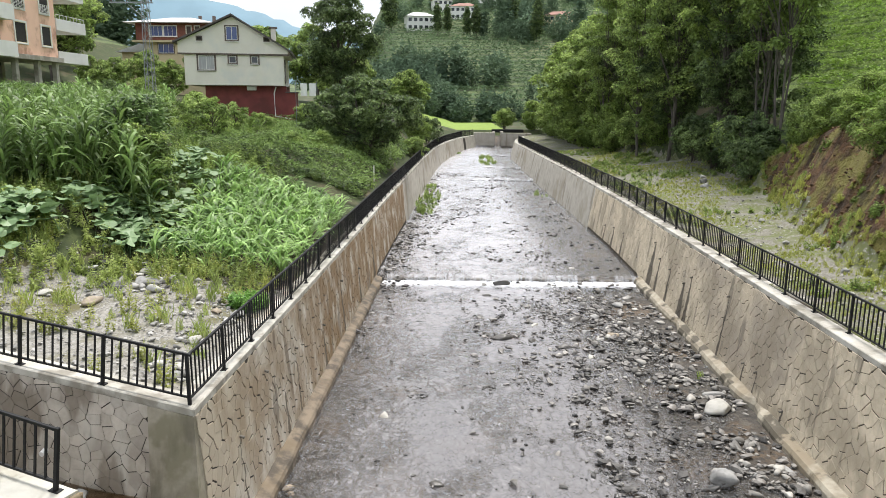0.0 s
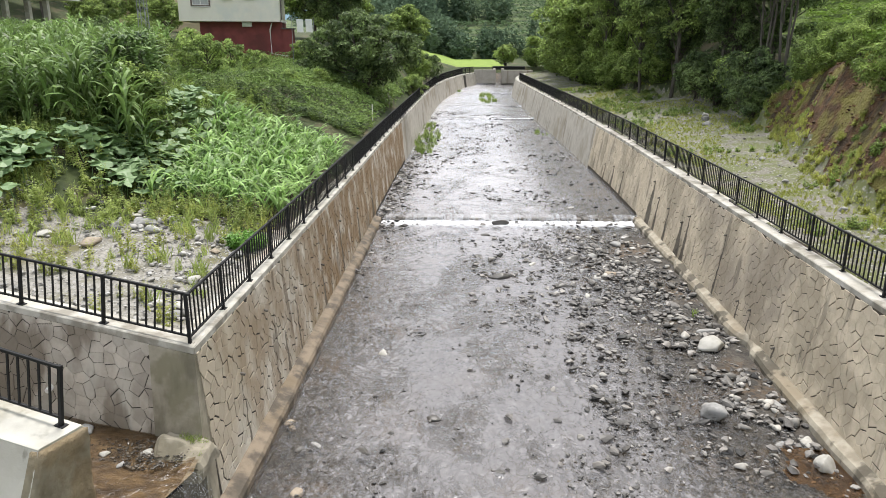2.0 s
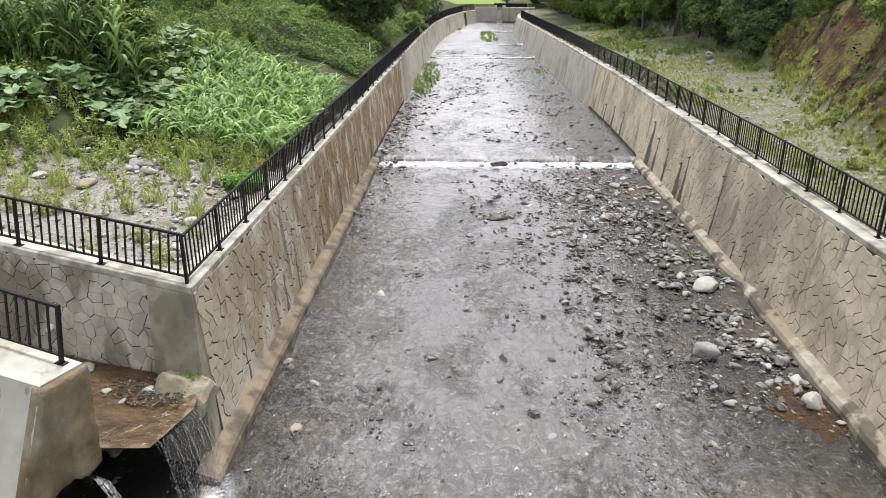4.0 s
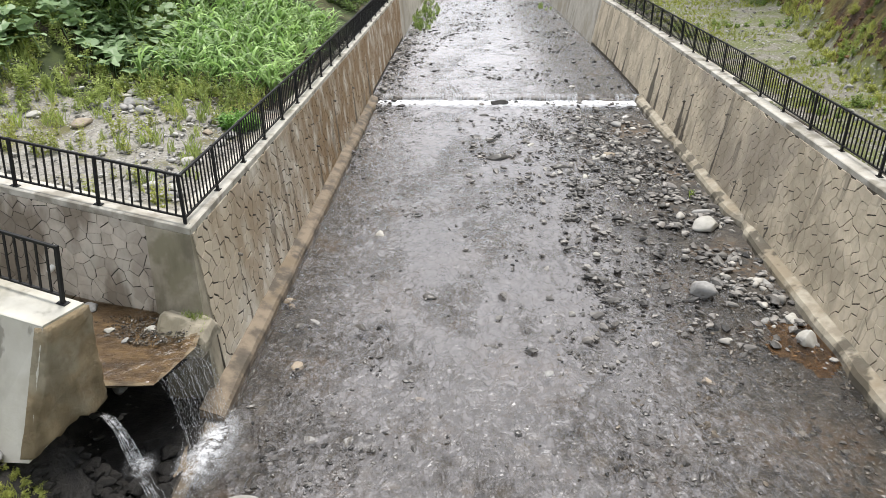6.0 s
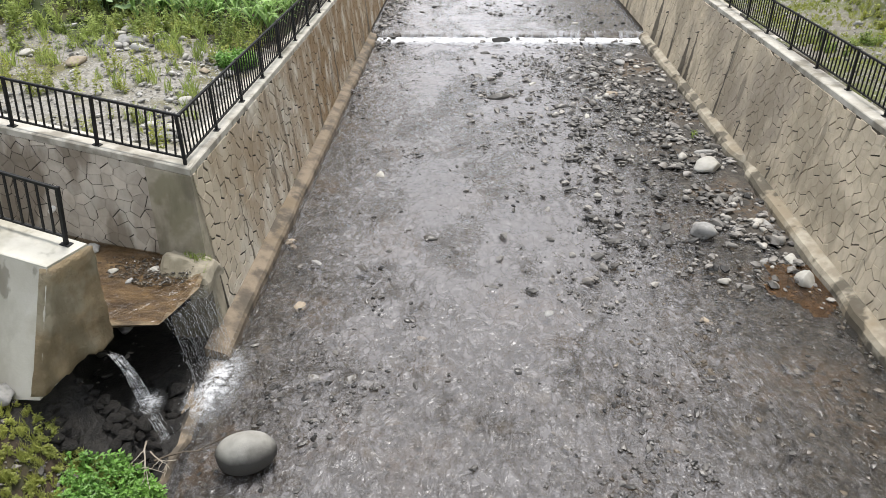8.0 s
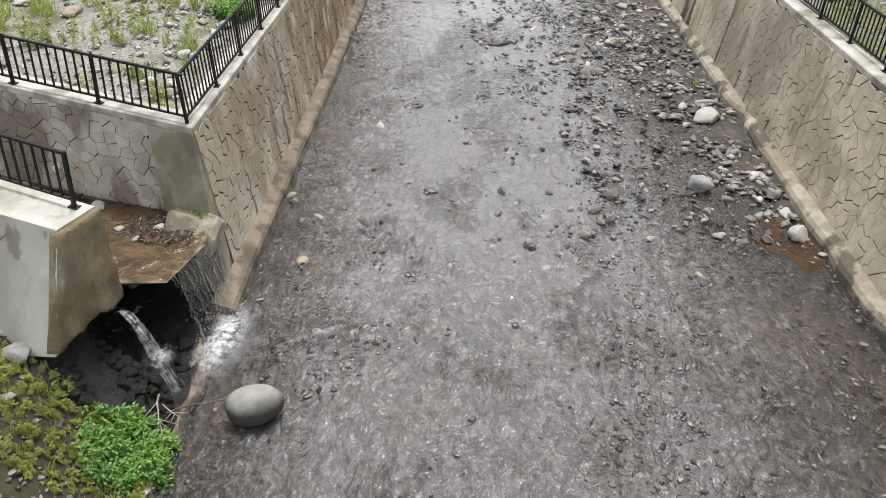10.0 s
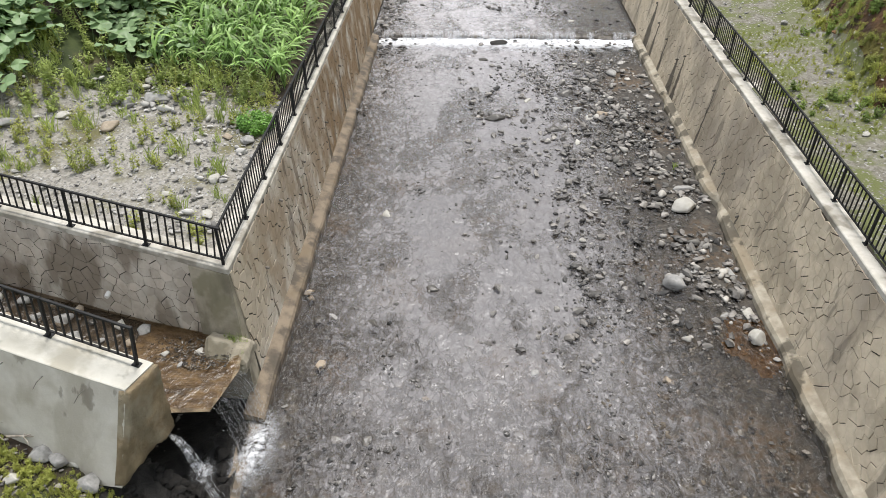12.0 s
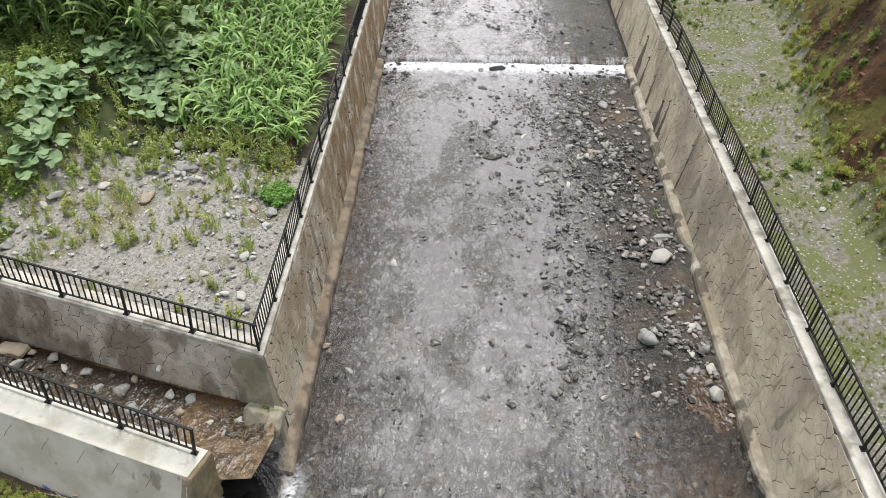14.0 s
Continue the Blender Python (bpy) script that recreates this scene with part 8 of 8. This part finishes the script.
# ---- facing stones of the walls, one by one ----
def cells(length, height, step_u, step_v, seed, loose=0.36):
    """Irregular many-sided cells over a strip: each with its corners and the number of the neighbour behind each side."""
    r = np.random.default_rng(seed)
    nu, nv = int(length / step_u) + 3, int(height / step_v) + 3
    U, V = np.meshgrid(np.arange(nu) - 1.0, np.arange(nv) - 1.0)
    U = U + 0.5 * (V % 2)
    pts = np.stack([(U + r.uniform(-loose, loose, U.shape)) * step_u, (V + r.uniform(-loose, loose, V.shape)) * step_v], -1).reshape(-1, 2)
    out = []
    for i, p in enumerate(pts):
        poly = [((0.0, 0.0), -1), ((length, 0.0), -1), ((length, height), -1), ((0.0, height), -1)]
        d = np.hypot(*(pts - p).T)
        for j in np.argsort(d)[1:17]:
            mid, way = (p + pts[j]) / 2, pts[j] - p
            res = []
            for k in range(len(poly)):
                (a, ta), (b, _) = poly[k], poly[(k + 1) % len(poly)]
                da, db = (a[0] - mid[0]) * way[0] + (a[1] - mid[1]) * way[1], (b[0] - mid[0]) * way[0] + (b[1] - mid[1]) * way[1]
                if da <= 0:
                    res.append((a, ta))
                if da * db < 0:
                    t = da / (da - db)
                    c = (a[0] + (b[0] - a[0]) * t, a[1] + (b[1] - a[1]) * t)
                    res.append((c, int(j) if da <= 0 else ta))
            poly = res
            if len(poly) < 3:
                break
        if len(poly) >= 3:
            out.append((i, poly))
    return out


def stone_pieces(found, open_share, joint, proud, seed):
    """For each cell: its outline drawn in by its joints, and a smaller one on top, in u, v and depth."""
    made = []
    for i, poly in found:
        r = random.Random(seed * 1000 + i)
        n = len(poly)
        pts = [Vector(p) for p, _ in poly]
        area = sum(pts[k].x * pts[(k + 1) % n].y - pts[(k + 1) % n].x * pts[k].y for k in range(n)) / 2
        if area < 0.012:
            continue
        lines = []
        for k in range(n):
            a, b = pts[k], pts[(k + 1) % n]
            j = poly[k][1]
            h = random.Random(seed * 7 + min(i, j) * 5003 + max(i, j))
            e = b - a
            if e.length < 1e-6:
                continue
            level = abs(e.x) / e.length
            share = open_share[0] * level + open_share[1] * (1 - level)
            gap = 0.0 if j < 0 else (joint * h.uniform(0.6, 1.5) if h.random() < share else 0.0015)
            nrm = Vector((-e.y, e.x)).normalized()
            lines.append((a, e.normalized(), nrm, gap))
        if len(lines) < 3:
            continue

        def inset(extra):
            res = []
            m = len(lines)
            for k in range(m):
                a1, d1, n1, g1 = lines[k - 1]
                a2, d2, n2, g2 = lines[k]
                p1, p2 = a1 + n1 * (g1 + extra), a2 + n2 * (g2 + extra)
                cross = d1.x * d2.y - d1.y * d2.x
                if abs(cross) < 0.08:
                    res.append(p2)
                else:
                    t = ((p2.x - p1.x) * d2.y - (p2.y - p1.y) * d2.x) / cross
                    q = p1 + d1 * t
                    res.append(q if (q - p2).length < 0.25 else p2)
            return res

        top = proud * r.uniform(0.55, 1.3)
        made.append((inset(0.0), inset(0.006), top))
    return made


def lay(made, where, parent, material_, limit, near_u, label):
    """Stones as meshes on a wall: the nearest ones singly, the rest joined."""
    rest_v, rest_f, singles = [], {}, 0
    order = sorted(made, key=lambda m: abs(sum(p.x for p in m[0]) / len(m[0]) - near_u))
    for outer, inner, top in order:
        n = len(outer)
        verts = [where(p.x, p.y, -0.01) for p in outer] + [where(p.x, p.y, top * 0.55) for p in outer] + [where(p.x, p.y, top) for p in inner]
        sides = []
        for k in range(n):
            j = (k + 1) % n
            sides += [(k, j, n + j, n + k), (n + k, n + j, 2 * n + j, 2 * n + k)]
        cap = tuple(range(2 * n, 3 * n))
        if singles < limit:
            me = bpy.data.meshes.new("stone")
            me.from_pydata(verts, [], sides + [cap])
            me.materials.append(material_)
            part("stone", me, None, parent)
            singles += 1
        else:
            base = len(rest_v)
            rest_v += verts
            for f in sides + [cap]:
                rest_f.setdefault(len(f), []).append([base + i for i in f])
    if rest_v:
        ob = part("far_stones", mesh_np("far_stones", np.array(rest_v), [np.array(f) for f in rest_f.values()], material_), None, parent, label)
        tagged(ob, kind="stuff")


def on_left(u, v, d):
    y = 11.75 + u
    foot, top = float(water_z(y)) + 0.15, float(wall_top(y)) - COPE - 0.004
    z = foot + (top - foot) * v / 3.1
    return (float(left_face(y, z)) + d, y, z)


def on_right(u, v, d):
    y = -6 + u
    foot, top = float(water_z(y)) + 0.15, float(wall_top(y)) - COPE - 0.004
    z = foot + (top - foot) * v / 3.1
    return (float(right_face(y, z)) - d, y, z)


def on_side(u, v, d):
    s = 0.85 + u
    x, y = -4.44 + UX * s, 11.7 + UY * s
    top, bed = 3.36 + 0.125 * s - COPE - 0.004, 1.2 + 0.12 * s
    k = v / 2.0
    return (x + 0.08 * (1 - k) - 0.2 * d, y - 0.40 * (1 - k) - 0.97 * d, bed + (top - bed) * k)


lay(stone_pieces(cells(36.0, 3.1, 0.30, 0.25, 21, 0.42), (0.55, 0.42), 0.015, 0.012, 3), on_left, wall_left, WALL_LEFT, 300, 3.0, "irregular facing stones further along the wall")
lay(stone_pieces(cells(52.0, 3.1, 0.34, 0.21, 22, 0.36), (0.55, 0.15), 0.011, 0.012, 4), on_right, wall_right, WALL_RIGHT, 300, 22.0, "scalloped facing stones further along the wall")
WALL_SIDE = add_streaks(material("stone_facing_side", (0.50, 0.45, 0.385), (0.38, 0.335, 0.28), 2.4, 0.85, 0.5, 18, (0.21, 0.175, 0.14), 0.45, third_cut=(0.46, 0.66), obj_random=0.16), (0.52, 0.49, 0.43), (0.53, 0.62), 0.75, (0.9, 0.9, 0.2))
add_streaks(WALL_SIDE, (0.13, 0.10, 0.068), (0.47, 0.58), 0.7, (1.3, 1.3, 0.5))
lay(stone_pieces(cells(11.0, 2.0, 0.27, 0.22, 23, 0.42), (0.55, 0.45), 0.0065, 0.012, 5), on_side, wall_side, WALL_SIDE, 160, 0.0, "irregular facing stones")
# plain upper courses further up the canal
FAR_FACING = add_streaks(material("far_facing", (0.52, 0.485, 0.42), (0.43, 0.395, 0.335), 1.6, 0.85, 0.3, 14, (0.36, 0.315, 0.245), 0.25), (0.20, 0.165, 0.115), (0.56, 0.68), 0.6, (1.2, 1.2, 0.25))
rows_l, rows_r = [], []
for y in [47.7] + list(np.arange(49, 114, 2.0)) + [113.8]:
    w, t = float(water_z(y)), float(wall_top(y)) - COPE - 0.004
    rows_l.append([(float(left_face(y, t)) + 0.012, y, t), (float(left_face(y, t)) - 0.1, y, t), (float(left_face(y, w)) - 0.1, y, w - 0.3), (float(left_face(y, w - 0.3)) + 0.012, y, w - 0.3)])
for y in [45.9] + list(np.arange(47, 113, 2.0)) + [112.9]:
    w, t = float(water_z(y)), float(wall_top(y)) - COPE - 0.004
    rows_r.append([(float(right_face(y, t)) - 0.012, y, t), (float(right_face(y, w - 0.3)) - 0.012, y, w - 0.3), (float(right_face(y, w)) + 0.1, y, w - 0.3), (float(right_face(y, t)) + 0.1, y, t)])
v, f, ends = swept(rows_l)
part("facing", mesh_np("facing", v, [f, ends], FAR_FACING), None, wall_left, "stained facing")
v, f, ends = swept(rows_r)
part("facing", mesh_np("facing", v, [f, ends], FAR_FACING), None, wall_right, "grey facing")

# weep pipes in the walls
PIPE = material("weep_pipe", (0.16, 0.14, 0.115), (0.09, 0.08, 0.065), 6, 0.7, 0.3, 20)
for face, parent, out, rows_ in ((right_face, wall_right, -1, RUNS), (left_face, wall_left, 1, [(13.6, 1.9, 0), (15.6, 2.55, 0), (18.2, 2.2, 0), (21.5, 1.8, 0), (24.8, 2.4, 0), (28.5, 2.0, 0)])):
    for y, z, _ in rows_:
        x = float(face(y, z))
        bm = bmesh.new()
        tube(bm, [(x - 0.05 * out, y, z + 0.03), (x + 0.06 * out, y, z), (x + 0.10 * out, y, z - 0.01)], [0.032, 0.032, 0.03], 8)
        part("weep_pipe", bm, PIPE, parent, "dark weep pipe")
x, y, z = on_side(2.2, 0.75, 0.0)
bm = bmesh.new()
tube(bm, [(x, y + 0.05, z + 0.02), (x - 0.01, y - 0.10, z), (x - 0.015, y - 0.14, z - 0.005)], [0.055, 0.055, 0.05], 10)
part("weep_pipe", bm, WHITE, wall_side, "white plastic weep pipe")
